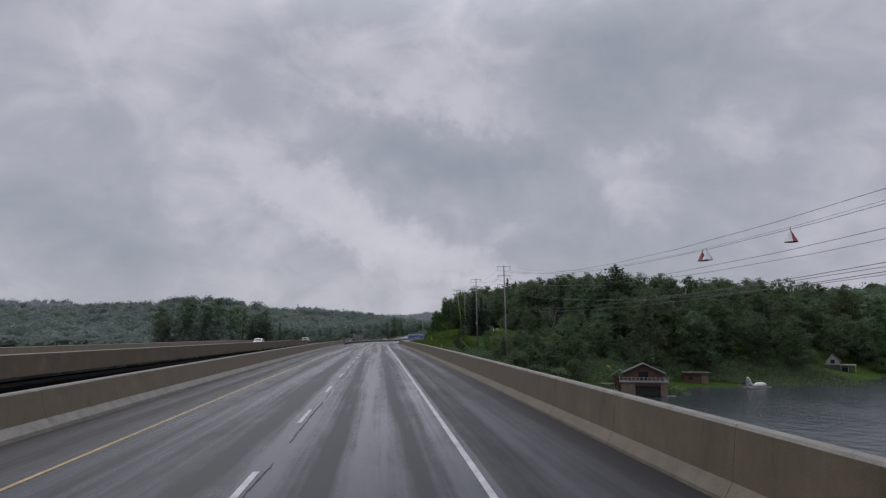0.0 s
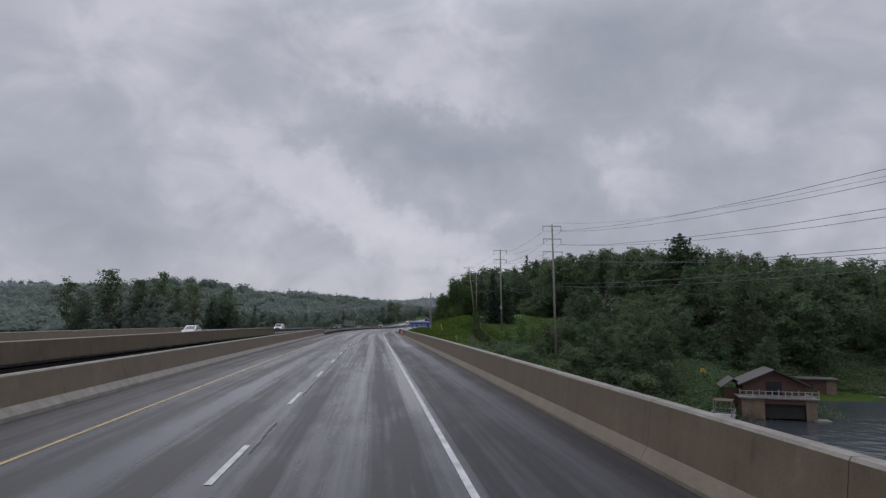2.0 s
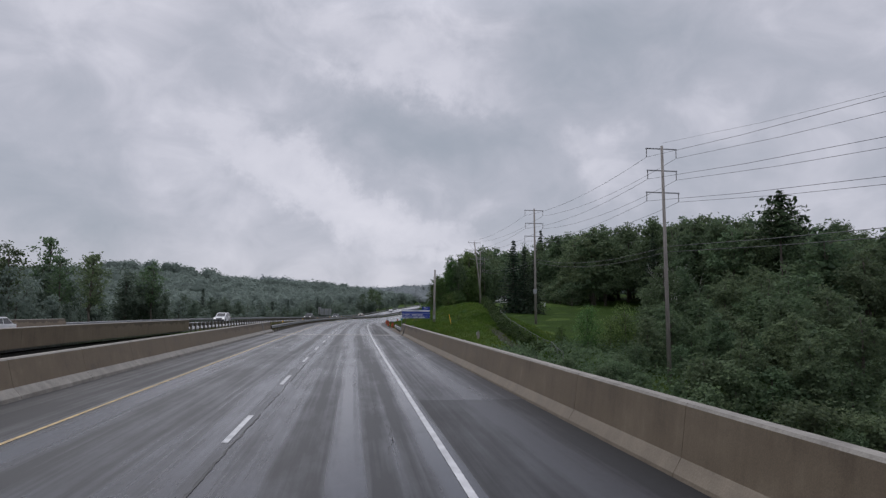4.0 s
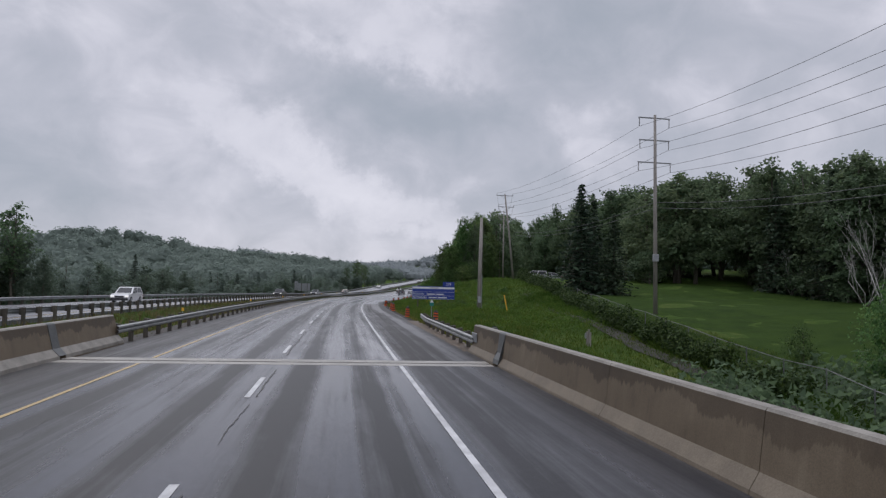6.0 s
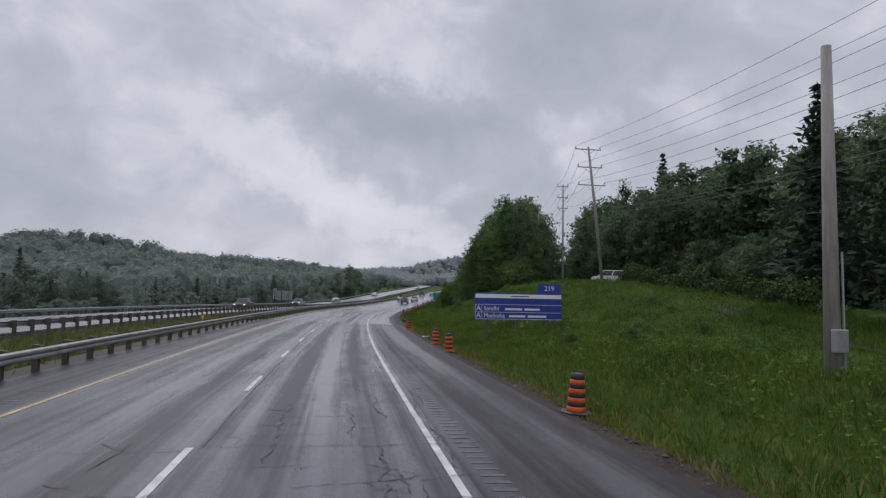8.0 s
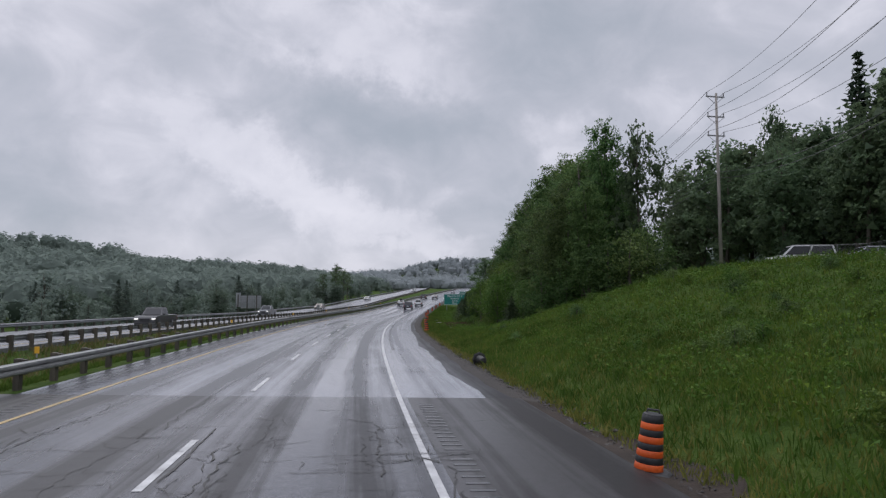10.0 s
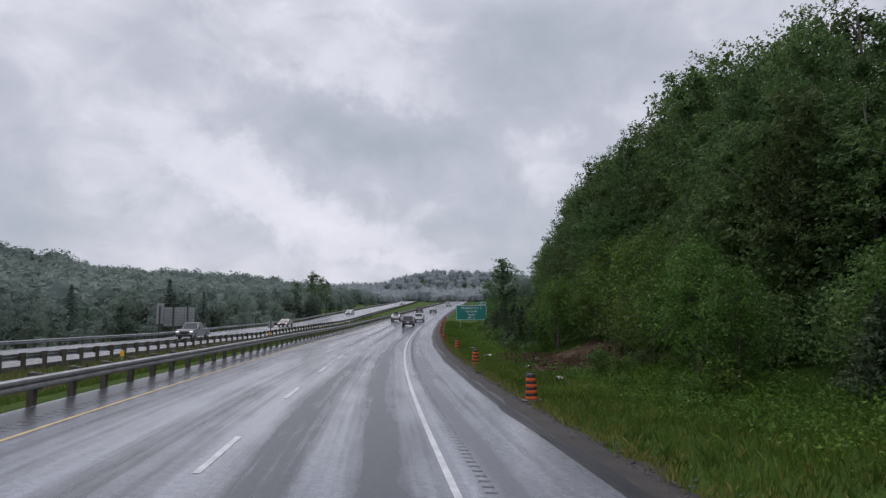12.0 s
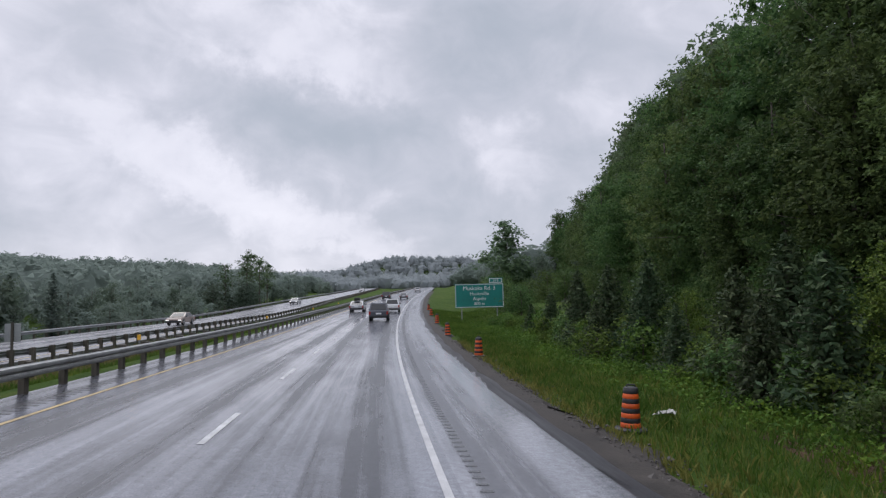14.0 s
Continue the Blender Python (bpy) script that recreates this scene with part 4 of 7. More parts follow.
guard_rail("galvanised steel guard rail on dark timber posts along the median", 155.6, 690, rail_l, lambda s: surf(s, -6.0) - 0.08, 1, "guard rails")
guard_rail("galvanised steel guard rail leading off the bridge barrier", 154.0, 176.0, lambda s: np.interp(s, [154, 170, 176], [7.15, 7.35, 7.75]), lambda s: surf(s, 7.2) - 0.12, -1, "guard rails")
guard_rail("weathered steel guard rail on the far side of the median", 157.5, 690, lambda s: opp_off(s) + 0.55, lambda s: opp_z(s) - 0.1, -1, "guard rails", 170, M_STEELDULL)
guard_rail("weathered steel guard rail along the outer edge of the opposite road", 157.5, 690, lambda s: opp_off(s) - 11.9, lambda s: opp_z(s) - 0.1, 1, "guard rails", 170, M_STEELDULL)

# ---- trees, shrubs and grass ----
M_BARK = varied("grey_brown_bark", (0.045, 0.038, 0.030), (0.140, 0.120, 0.098), 3, (0.7, 0.9), 0.8, 22, stretch=(4, 4, 0.7), dist=0.02)
M_BIRCH = varied("white_birch_bark", (0.20, 0.19, 0.175), (0.46, 0.45, 0.42), 3, (0.6, 0.8), 0.4, 18, stretch=(1, 1, 3))
M_LEAF = leafy("broad_green_leaves", (0.040, 0.076, 0.026), (0.078, 0.138, 0.044), (0.130, 0.200, 0.064), 0.28, 0.42)
# lightened and greyed to put the lakeside haze into the leaf colour
M_LEAFMID = leafy("haze_lifted_forest_leaves", (0.078, 0.116, 0.066), (0.106, 0.154, 0.082), (0.140, 0.196, 0.098), 0.22, 0.5)
# the next two leaf colours are paled to carry the rain haze
M_LEAFMIST = leafy("hazed_green_leaves", (0.090, 0.122, 0.094), (0.114, 0.150, 0.114), (0.142, 0.180, 0.132), 0.18, 0.45, 0.0)
M_LEAFPALE = leafy("hazed_pale_leaves", (0.170, 0.214, 0.186), (0.192, 0.238, 0.204), (0.214, 0.260, 0.220), 0.12, 0.5, 0.0)
M_LEAFYOUNG = leafy("bright_young_leaves", (0.040, 0.082, 0.016), (0.072, 0.134, 0.024), (0.128, 0.200, 0.040), 0.15, 0.36)
# raised a little for the same haze over the lake wood
M_NEEDLE = leafy("dark_spruce_needles", (0.028, 0.048, 0.030), (0.044, 0.072, 0.044), (0.066, 0.100, 0.056))
# spruce needles greyed so the colour holds the mist
M_NEEDLEMIST = leafy("hazed_spruce_needles", (0.088, 0.112, 0.096), (0.108, 0.136, 0.114), (0.132, 0.162, 0.132), 0.15, 0.3, 0.0)
M_PINE = leafy("grey_green_pine_needles", (0.026, 0.046, 0.022), (0.044, 0.074, 0.034), (0.085, 0.115, 0.055))
M_BLADE = leafy("meadow_blades", (0.042, 0.086, 0.016), (0.068, 0.128, 0.023), (0.120, 0.160, 0.040), 0.1, 0.4, 0.06, (1.22, 1.14, 0.9))
M_HEDGE = leafy("hedge_leaves", (0.016, 0.036, 0.011), (0.032, 0.064, 0.018), (0.058, 0.100, 0.026))


def quad_mesh(name, Q, mat):
    """A mesh of loose leaves, Q of shape (n, corners, 3)."""
    Q = np.asarray(Q, np.float32)
    n, k = Q.shape[:2]
    me = bpy.data.meshes.new(name)
    me.vertices.add(k * n); me.loops.add(k * n); me.polygons.add(n)
    me.vertices.foreach_set("co", np.asarray(Q, np.float32).ravel())
    me.loops.foreach_set("vertex_index", np.arange(k * n, dtype=np.int32))
    me.polygons.foreach_set("loop_start", np.arange(0, k * n, k, dtype=np.int32))
    me.materials.append(mat)
    me.update(calc_edges=True)
    return me


def leaf_quads(rng, centres, size, up=0.5, slim=0.6, out=None, corners=4):
    """Diamond or three-cornered leaves at the centres, facing mostly outwards and up."""
    n = len(centres)
    nrm = rng.normal(size=(n, 3)) * 0.75
    nrm[:, 2] += up
    if out is not None:
        nrm += out * 0.8
    nrm /= np.linalg.norm(nrm, axis=1, keepdims=True)
    u = np.cross(nrm, rng.normal(size=(n, 3)))
    u /= np.linalg.norm(u, axis=1, keepdims=True) + 1e-9
    v = np.cross(nrm, u)
    L = (size * rng.uniform(0.6, 1.35, n))[:, None]
    droop = nrm * L * 0.18
    if corners == 3:
        return np.stack([centres - u * L * 0.9 - v * L * slim * 0.7, centres + u * L * 0.9 - v * L * slim * 0.5 + droop, centres + v * L * slim * 1.3 + u * L * 0.2], 1)
    return np.stack([centres - u * L, centres - v * L * slim + droop, centres + u * L, centres + v * L * slim + droop], 1)


def lobes_of(rng, h, base, radius, count, lean=0.0):
    """Crown lobes of an uneven broadleaf: centre and radii."""
    out = []
    for k in range(count):
        f = (k + 0.5) / count
        z = base + (h - base) * (0.10 + 0.84 * f)
        env = radius * (math.sin(math.pi * (0.20 + 0.72 * f))) ** 0.8
        a = 2.4 * k + rng.uniform(-0.5, 0.5)
        d = env * rng.uniform(0.15, 0.62)
        r = max(0.7, env * rng.uniform(0.42, 0.68))
        out.append((d * math.cos(a) + lean * f, d * math.sin(a), z, r, r * rng.uniform(0.85, 1.15), r * rng.uniform(0.65, 1.0)))
    out.append((lean, 0, h - 0.16 * (h - base), radius * 0.34, radius * 0.34, 0.17 * (h - base)))
    return out


def broadleaf(seed, h, base, radius, leaves, size, mat, bark, lobes=14, clump=26, spread=0.42, name="broadleaf_tree", airy=0.0, corners=4, core=0):
    twigs = 2 if corners == 4 or leaves > 5000 else 0
    rng = np.random.default_rng(seed)
    lob = lobes_of(rng, h, base, radius, lobes)
    n_cl = max(8, leaves // clump)
    weight = np.array([r[3] * r[4] for r in lob]); weight /= weight.sum()
    pick = rng.choice(len(lob), n_cl, p=weight)
    L = np.array(lob)[pick]
    d = rng.normal(size=(n_cl, 3)); d /= np.linalg.norm(d, axis=1, keepdims=True)
    d[:, 2] = np.where(rng.random(n_cl) < 0.35, np.abs(d[:, 2]), d[:, 2])
    rad = rng.uniform(0.62 - airy, 1.06, n_cl)[:, None]
    c = L[:, :3] + d * L[:, 3:6] * rad
    cen = np.repeat(c, clump, 0) + rng.normal(size=(n_cl * clump, 3)) * spread * np.array([1, 1, 0.7])
    out = np.repeat(d, clump, 0)
    Q = leaf_quads(rng, cen, size, 0.75, 0.62 if corners == 4 else 0.8, out, corners)
    if core:      # larger leaf masses inside the crown keep it from being see-through
        deep = np.array(lob)[rng.choice(len(lob), core, p=weight)]
        e = rng.normal(size=(core, 3)); e /= np.linalg.norm(e, axis=1, keepdims=True)
        Q = np.concatenate([Q, leaf_quads(rng, deep[:, :3] + e * deep[:, 3:6] * rng.uniform(0.05, 0.55, (core, 1)), size * 1.9, 0.5, 0.8, e, corners)])
    V, F = [], []

    def add(points, radii, n=6):
        v, f = tube_data(points, radii, n)
        k = len(V)
        V.extend(v); F.extend([tuple(i + k for i in q) for q in f])

    r0 = 0.011 * h + 0.07
    bend = rng.uniform(-0.25, 0.25, (6, 2)).cumsum(0) * h / 16
    trunk = [(bend[i, 0] * (i > 0), bend[i, 1] * (i > 0), -0.4 + (h * 0.9 + 0.4) * i / 5) for i in range(6)]
    add(trunk, [r0 * (1.3 if i == 0 else 1 - 0.16 * i) for i in range(6)], 8)
    for (x, y, z, rx, ry, rz) in lob[:: 1 if lobes < 16 else 2]:
        z0 = max(0.5, z - rng.uniform(0.16, 0.30) * h * 0.6)
        f = min(0.98, z0 / (h * 0.9)) * 5
        i = int(f)
        t0 = Vector(trunk[i]).lerp(Vector(trunk[min(i + 1, 5)]), f - i)
        end = Vector((x, y, z))
        mid = t0.lerp(end, 0.55) + Vector((0, 0, 0.05 * h * rng.uniform(-0.3, 0.6)))
        rr = r0 * 0.38 * (1 - 0.5 * z0 / h)
        add([t0, mid, end], [rr, rr * 0.65, rr * 0.25], 5 if twigs else 3)
        for j in range(twigs):
            tip = end + Vector(tuple(rng.normal(size=3))) * rx * 0.6
            add([mid.lerp(end, 0.5), tip], [rr * 0.4, rr * 0.12], 4)
    return (V, F, Q, mat, bark, name)


def conifer(seed, h, radius, mat, tiers=22, per=9, dense=10, size=0.28, name="spruce_tree", droop=0.25, bare=0.06, power=1.0):
    rng = np.random.default_rng(seed)
    V, F, C, O = [], [], [], []

    def add(points, radii, n=5):
        v, f = tube_data(points, radii, n)
        k = len(V)
        V.extend(v); F.extend([tuple(i + k for i in q) for q in f])

    add([(0, 0, -0.3), (0.03, 0.02, h * 0.5), (0, 0, h * 0.985)], [0.012 * h + 0.04, 0.007 * h + 0.02, 0.01], 7)
    for k in range(tiers):
        f = k / (tiers - 1)
        z = h * (bare + (0.97 - bare) * f)
        reach = radius * (1 - f) ** power * rng.uniform(0.8, 1.12) + 0.12
        n = max(4, int(per * (1 - 0.45 * f)))
        for j in range(n):
            a = 2 * math.pi * (j + rng.uniform(-0.3, 0.3)) / n + k * 0.7
            ln = reach * rng.uniform(0.72, 1.15)
            dx, dy = math.cos(a), math.sin(a)
            tip = Vector((dx * ln, dy * ln, z - droop * ln * (1 - f) + 0.10 * ln * f))
            root = Vector((0, 0, z))
            if ln > 0.5:
                thin = min(1.0, h / 10)
                add([root, root.lerp(tip, 0.5) + Vector((0, 0, 0.05 * ln)), tip], [thin * (0.012 + 0.012 * ln), thin * (0.01 + 0.006 * ln), 0.003], 3)
            m = max(3, int(dense * ln / radius + 2))
            for q in range(m):
                u = (q + rng.uniform(0.1, 0.9)) / m
                p = root.lerp(tip, u)
                C.append((p.x + rng.normal() * 0.09 * ln, p.y + rng.normal() * 0.09 * ln, p.z + rng.normal() * 0.05 - 0.04))
                O.append((dx * 0.4, dy * 0.4, 0.5))
    Q = leaf_quads(rng, np.array(C), size, 0.5, 0.42, np.array(O))
    return (V, F, Q, mat, M_BARK, name)


def tree_proto(data, label, category="tree", group=""):
    """Build the first of a kind; it is moved to its own place later."""
    V, F, Q, mat, bark, name = data
    ob = thing(name, label, category, group)
    mesh_ob("trunk", V, F, bark, ob, smooth_shade=True)
    crown = new("crown", quad_mesh("crown", Q, mat))
    crown.parent = ob
    ob["used"] = 0
    return ob


def plant(ob, s, off, size=1.0, turn=0.0, sink=0.15, wide=1.0):
    x, y = plan(s, off)
    z = float(ground(s, off)) - sink
    m = pose(float(x), float(y), z, 0, 0, turn)
    if not ob["used"]:
        ob["used"] = 1
        ob.matrix_basis = m @ Matrix.Diagonal((size * wide, size * wide, size, 1))
        return ob
    c = copy_thing(ob, m)
    c.matrix_basis = m @ Matrix.Diagonal((size * wide, size * wide, size, 1))
    return c


G_EDGE, G_SHORE, G_LEFT = "forest edge trees", "lakeside trees", "trees beyond the opposite road"
EDGE = [tree_proto(broadleaf(11 + k, 16, 0.6 + 0.4 * k, 4.3 + 0.3 * (k % 3), 14000, 0.104, M_LEAF, M_BARK, 21, 34, 0.25, "broadleaf_tree", 0.1, 3, 2600), "tall dense green broadleaf tree at the forest edge", "tree", G_EDGE) for k in range(4)]
SHORE = [tree_proto(broadleaf(41 + k, 16, 0.8, 4.6, 2500, 0.225, M_LEAFMID, M_BARK, 15, 16, 0.40, "woodland_tree", 0.1, 3, 420), "dark green broadleaf tree on the wooded lakeside slope", "tree", G_SHORE) for k in range(5)]
LEFT = [tree_proto(broadleaf(71 + k, 12, 0.6, 3.8, 1150, 0.29, M_LEAFPALE, M_BARK, 11, 14, 0.45, "roadside_tree", 0, 3), "broadleaf tree with rain haze painted into its pale leaves", "tree", G_LEFT) for k in range(4)]
THICKET = [tree_proto(broadleaf(81 + k, 12, 0.4, 3.6, 2000, 0.20, M_LEAFMIST, M_BARK, 13, 12, 0.42, "thicket_tree", 0.15, 3, 200), "broadleaf tree in a roadside thicket, haze painted into its leaves", "tree", G_LEFT) for k in range(3)]
UNDER = [tree_proto(broadleaf(61 + k, 4.2, 0.0, 2.3, 2700 if k < 2 else 1300, 0.084 if k < 2 else 0.145, M_LEAF if k < 2 else M_LEAFMID, M_BARK, 10, 14, 0.30, "undergrowth_shrub", 0, 3, 160 if k < 2 else 0), "dense green undergrowth shrub below the trees", "shrub", "undergrowth") for k in range(4)]
AIRY = [tree_proto(broadleaf(91 + k, 15, 4.5, 3.2, 1250, 0.22, M_LEAFMID, M_BARK, 13, 14, 0.34, "poplar_tree", 0.3), "tall thin poplar with sparse open branches", "tree", G_LEFT) for k in range(2)]
MISTSPRUCE = [tree_proto(conifer(115, 12, 2.6, M_NEEDLEMIST, 26, 10, 10, 0.34, "spruce_tree", 0.3, 0.04, 0.85), "spruce beyond the opposite road, rain haze painted into its needles", "tree", G_LEFT)]
SPRUCE = [tree_proto(conifer(111 + k, 15, 3.0, M_NEEDLE, 30, 11, 12, 0.34, "spruce_tree", 0.3, 0.04, 0.85), "dark pointed spruce tree above the forest", "tree", G_SHORE) for k in range(2)]
PINE = [tree_proto(conifer(121, 18, 4.4, M_PINE, 12, 8, 16, 0.46, "pine_tree", -0.05, 0.62, 0.38), "tall pine with a flat dark crown", "tree", G_SHORE)]
YPINE = [tree_proto(conifer(131 + k, 3.6, 1.25, M_PINE, 20, 11, 30, 0.10, "young_pine", -0.30, 0.04, 0.8), "young grey-green pine at the meadow edge", "tree", "young pines") for k in range(2)]
SAP = [tree_proto(broadleaf(141 + k, 5.0, 0.3, 2.1, 5600, 0.058, M_LEAFYOUNG, M_BARK, 15, 18, 0.17, "sapling", 0, 4, 300), "bright yellow-green maple sapling in front of the forest", "tree", "saplings") for k in range(2)]
BUSH = [tree_proto(broadleaf(151 + k, 1.7, 0.1, 1.15, 1000, 0.075, M_LEAF if k else M_LEAFYOUNG, M_BARK, 8, 12, 0.16, "shrub", 0, 3), "low leafy shrub in the grass", "shrub", "shrubs") for k in range(2)]


TALL = ((190, 65, 18.5), (196, 66, 20.0), (202, 65, 21.0), (208, 67, 21.5), (214, 66, 22.0), (220, 68, 22.5), (226, 66, 22.5), (199, 72, 21.0), (211, 74, 23.0), (222, 76, 24.0), (232, 68, 23.0), (193, 76, 21.0), (205, 80, 23.0))

CREST = ((234, 69, 25.7), (228, 74, 25.2), (221, 77, 24.7), (214, 81, 23.6), (209, 86, 23.5), (219, 97, 24.4), (219, 107, 23.4), (223, 120, 22.8), (226, 132, 21.8), (242, 66, 25.0), (223, 99, 24.1), (194, 102, 20.8),
         (206, 154, 19.7), (200, 137, 18.6), (207, 68, 22.8), (201, 69, 21.6), (218, 62, 23.1), (205, 95, 22.4), (212, 130, 20.8), (248, 60, 23.0), (311, 46, 22.6), (300, 48, 22.8))


def grow():
    rng = np.random.default_rng(5)
    u = rng.uniform

    # the forest that closes on the right of the curve: a low front, taller rows behind
    rows = (([268, 284, 300, 316, 334, 346, 364, 388, 412, 430], [20.2, 20.4, 20.8, 21.6, 22.8, 23.6, 26.2, 29.4, 33.0, 34.2], [10.8, 11.4, 10.8, 10.6, 10.8, 11.6, 11.4, 10.6, 11.6, 13.2], 4.3),
            ([275, 284, 300, 316, 334, 346, 364, 388, 412, 430], [23.6, 24.4, 24.8, 25.2, 26.0, 27.0, 30.0, 34.0, 37.5, 39.0], [13.4, 15.2, 16.6, 16.8, 17.0, 17.8, 19.0, 17.5, 16.0, 16.6], 4.9),
            ([288, 300, 316, 334, 346, 364, 388, 412, 430], [29.2, 29.4, 29.8, 30.6, 31.5, 34.5, 38.5, 42.0, 43.0], [17.6, 19.2, 20.4, 19.6, 20.4, 22.0, 24.0, 23.0, 18.0], 5.4),
            ([308, 334, 364, 400, 430], [34.5, 35.5, 39.5, 44.0, 47.0], [21.0, 22.0, 24.0, 25.0, 24.0], 6.4))

    def edge(s):
        return float(np.interp(s, rows[0][0], rows[0][1]))

    k = 0
    for row, (ss, oo, hh, gap) in enumerate(rows):
        s = ss[0]
        while s < ss[-1]:
            off = float(np.interp(s, ss, oo)) - 0.5 + u(-0.8, 0.8)
            h = float(np.interp(s, ss, hh)) * (u(1.0, 1.16) if k % 3 else u(0.86, 0.98))
            if not (row == 0 and 297 < s < 311):
                kinds = EDGE if row < 2 or (row == 2 and s < 350) else SHORE
                plant(kinds[k % 4], s, off, h / 16, u(0, 360), 0.2, u(0.82, 0.98) if h > 13 else u(0.95, 1.1))
                k += 1
            s += gap * u(0.8, 1.2)
    for s in np.arange(270, 400, 1.9):      # undergrowth closing the forest's foot
        if not 292 < s < 311:
            plant(UNDER[int(u(0, 2))], s, edge(s) - 2.4 + u(-0.8, 1.6), u(0.5, 0.95), u(0, 360), 0.15, u(0.9, 1.2))
    for s in np.arange(266, 400, 2.9):
        plant(UNDER[int(u(0, 2))], s, edge(s) + 0.6 + u(-1.0, 1.8), u(0.9, 1.4), u(0, 360), 0.15, u(0.95, 1.25))
    for s, off in ((264.5, 22.5), (266, 24.5), (299, 18.4), (301.5, 18.6)):
        plant(UNDER[0], s, off, u(0.9, 1.15), u(0, 360))
    plant(EDGE[0], 272.5, 23.2, 1.02, 75, 0.2, 0.72)
    plant(SHORE[1], 410, 20.5, 0.84, 40, 0.2, 1.45)
    plant(SHORE[3], 270, 25.5, 0.92, 130, 0.2, 0.62)
    for s in np.arange(372, 446, 2.4):      # bushes and small trees closing the verge round the bend
        plant(UNDER[int(u(0, 2))], s, float(np.interp(s, [372, 446], [17.0, 20.0])) + u(-2, 7), u(0.6, 1.1), u(0, 360), 0.15, u(1.0, 1.3))
    for s in np.arange(392, 470, 5.0):
        plant(THICKET[int(u(0, 3))], s, float(np.interp(s, [392, 470], [25, 26])) + u(-3, 4), u(0.35, 0.6), u(0, 360), 0.15, u(1.0, 1.3))
    plant(SHORE[2], 284, 46, 1.16, 20, 0.2, 0.55)
    for _ in range(24):
        s, off = u(268, 470), u(38, 70)
        plant(SHORE[int(u(0, 5))], s, off, u(0.75, 1.05), u(0, 360))
    # young growth along its foot
    for s, off, z in ((281, 14.6, 0.9), (285, 15.2, 1.1), (290, 15.6, 0.95), (296, 18.6, 1.3), (299.5, 19.0, 1.55), (303, 19.2, 1.5), (306.5, 18.8, 1.6), (309.5, 18.2, 1.35), (312.5, 16.2, 1.2), (315, 16.6, 1.0), (288, 16.6, 1.15), (276, 16.5, 0.8), (318, 15.4, 0.8), (330, 15.8, 0.6), (345, 16.0, 0.55)):
        plant(SAP[int(u(0, 2))], s, off, z, u(0, 360))
    for s, off, z in ((316.5, 15.2, 1.1), (319, 14.2, 1.2), (323, 15.8, 1.3), (333, 15.4, 1.25), (337.5, 15.0, 1.3), (344, 15.2, 1.2), (321, 13.6, 0.95), (324, 14.6, 1.1), (327, 13.9, 0.8), (331, 14.2, 1.0), (335, 13.5, 0.85), (340, 14.2, 1.05), (348, 14.4, 0.9), (275, 15.2, 0.8), (352, 13.8, 0.7)):
        plant(YPINE[int(u(0, 2))], s, off, z, u(0, 360))
    for _ in range(46):
        s = u(276, 372)
        if 293 < s < 311:
            continue
        plant(BUSH[int(u(0, 1.5))], s, 13.6 + u(-0.9, 1.8), u(0.4, 0.95), u(0, 360))
    for s, off, z in ((297, 12.0, 0.35), (300.5, 13.6, 0.3), (305.6, 12.3, 0.42), (308, 14.2, 0.4), (295.6, 14.6, 0.4), (302.4, 16.6, 0.45), (299, 16.2, 0.3), (307, 16.4, 0.5)):
        plant(BUSH[int(u(0, 2))], s, off, z, u(0, 360), 0.05)
    for s in np.arange(313, 352, 1.3):
        plant(BUSH[int(u(0, 1.4))], s, 14.3 + u(-0.8, 1.0), u(0.55, 1.1), u(0, 360))
    for _ in range(85):
        s, off = u(190, 268), u(11, 25)
        plant(BUSH[int(u(0, 2))], s, off, u(0.22, 0.5), u(0, 360))
    # lakeside slope and the wood behind the lawn
    n = 0
    for _ in range(900):
        s, off = u(118, 262), u(36, 160)
        z = float(ground(s, off))
        if z < WATER + 0.6 or (172 < s < 222 and off < 62) or (s >= 222 and off < 46) or (s < 140 and off < 46):
            continue
        if math.hypot(s - 141, off - 74.5) < 9 or math.hypot(s - 166, off - 125) < 12:
            continue
        low = s < 174 and off < 62
        plant(SHORE[n % 5], s, off, u(0.42, 0.62) if low else u(0.85, 1.2), u(0, 360), 0.2, u(1.05, 1.25))
        n += 1
        if n > 125:
            break
    for s, off, z in ((141, 34.5, 0.40), (145, 37, 0.40), (148, 33.5, 0.36), (152, 35, 0.36), (146, 30, 0.34), (139, 40, 0.46), (136, 44, 0.52),
                      (143, 42, 0.46), (150, 44, 0.44), (163, 44, 0.34), (170, 50, 0.40), (147, 50, 0.55), (154, 55, 0.6), (161, 58, 0.62), (168, 60, 0.7), (137, 34, 0.38), (134, 38, 0.42)):
        plant(SHORE[int(u(0, 5))], s, off, z, u(0, 360), 0.2, 1.25)
    for _ in range(90):
        s, off = u(126, 160), u(19, 50)
        if off < 33.0 and s > 147 or float(ground(s, off)) < WATER + 0.3 or off > 49 - (s < 142) * 6:
            continue
        plant(UNDER[int(u(2, 4))], s, off, u(0.5, 1.1) * (0.6 if off < 27 else 1), u(0, 360), 0.15, u(1.0, 1.3))
    for s, off in ((147, 58), (150, 63), (155, 69), (158, 76), (160, 84), (165, 92)):
        plant(UNDER[int(u(2, 4))], s, off, u(0.9, 1.3), u(0, 360), 0.15, 1.3)
    for _ in range(46):      # the wood behind the lawn and the crest
        s = u(194, 300)
        plant(SHORE[int(u(0, 5))], s, (64 if s < 224 else 48) + u(0, 16), u(0.95, 1.2), u(0, 360), 0.2, 1.15)
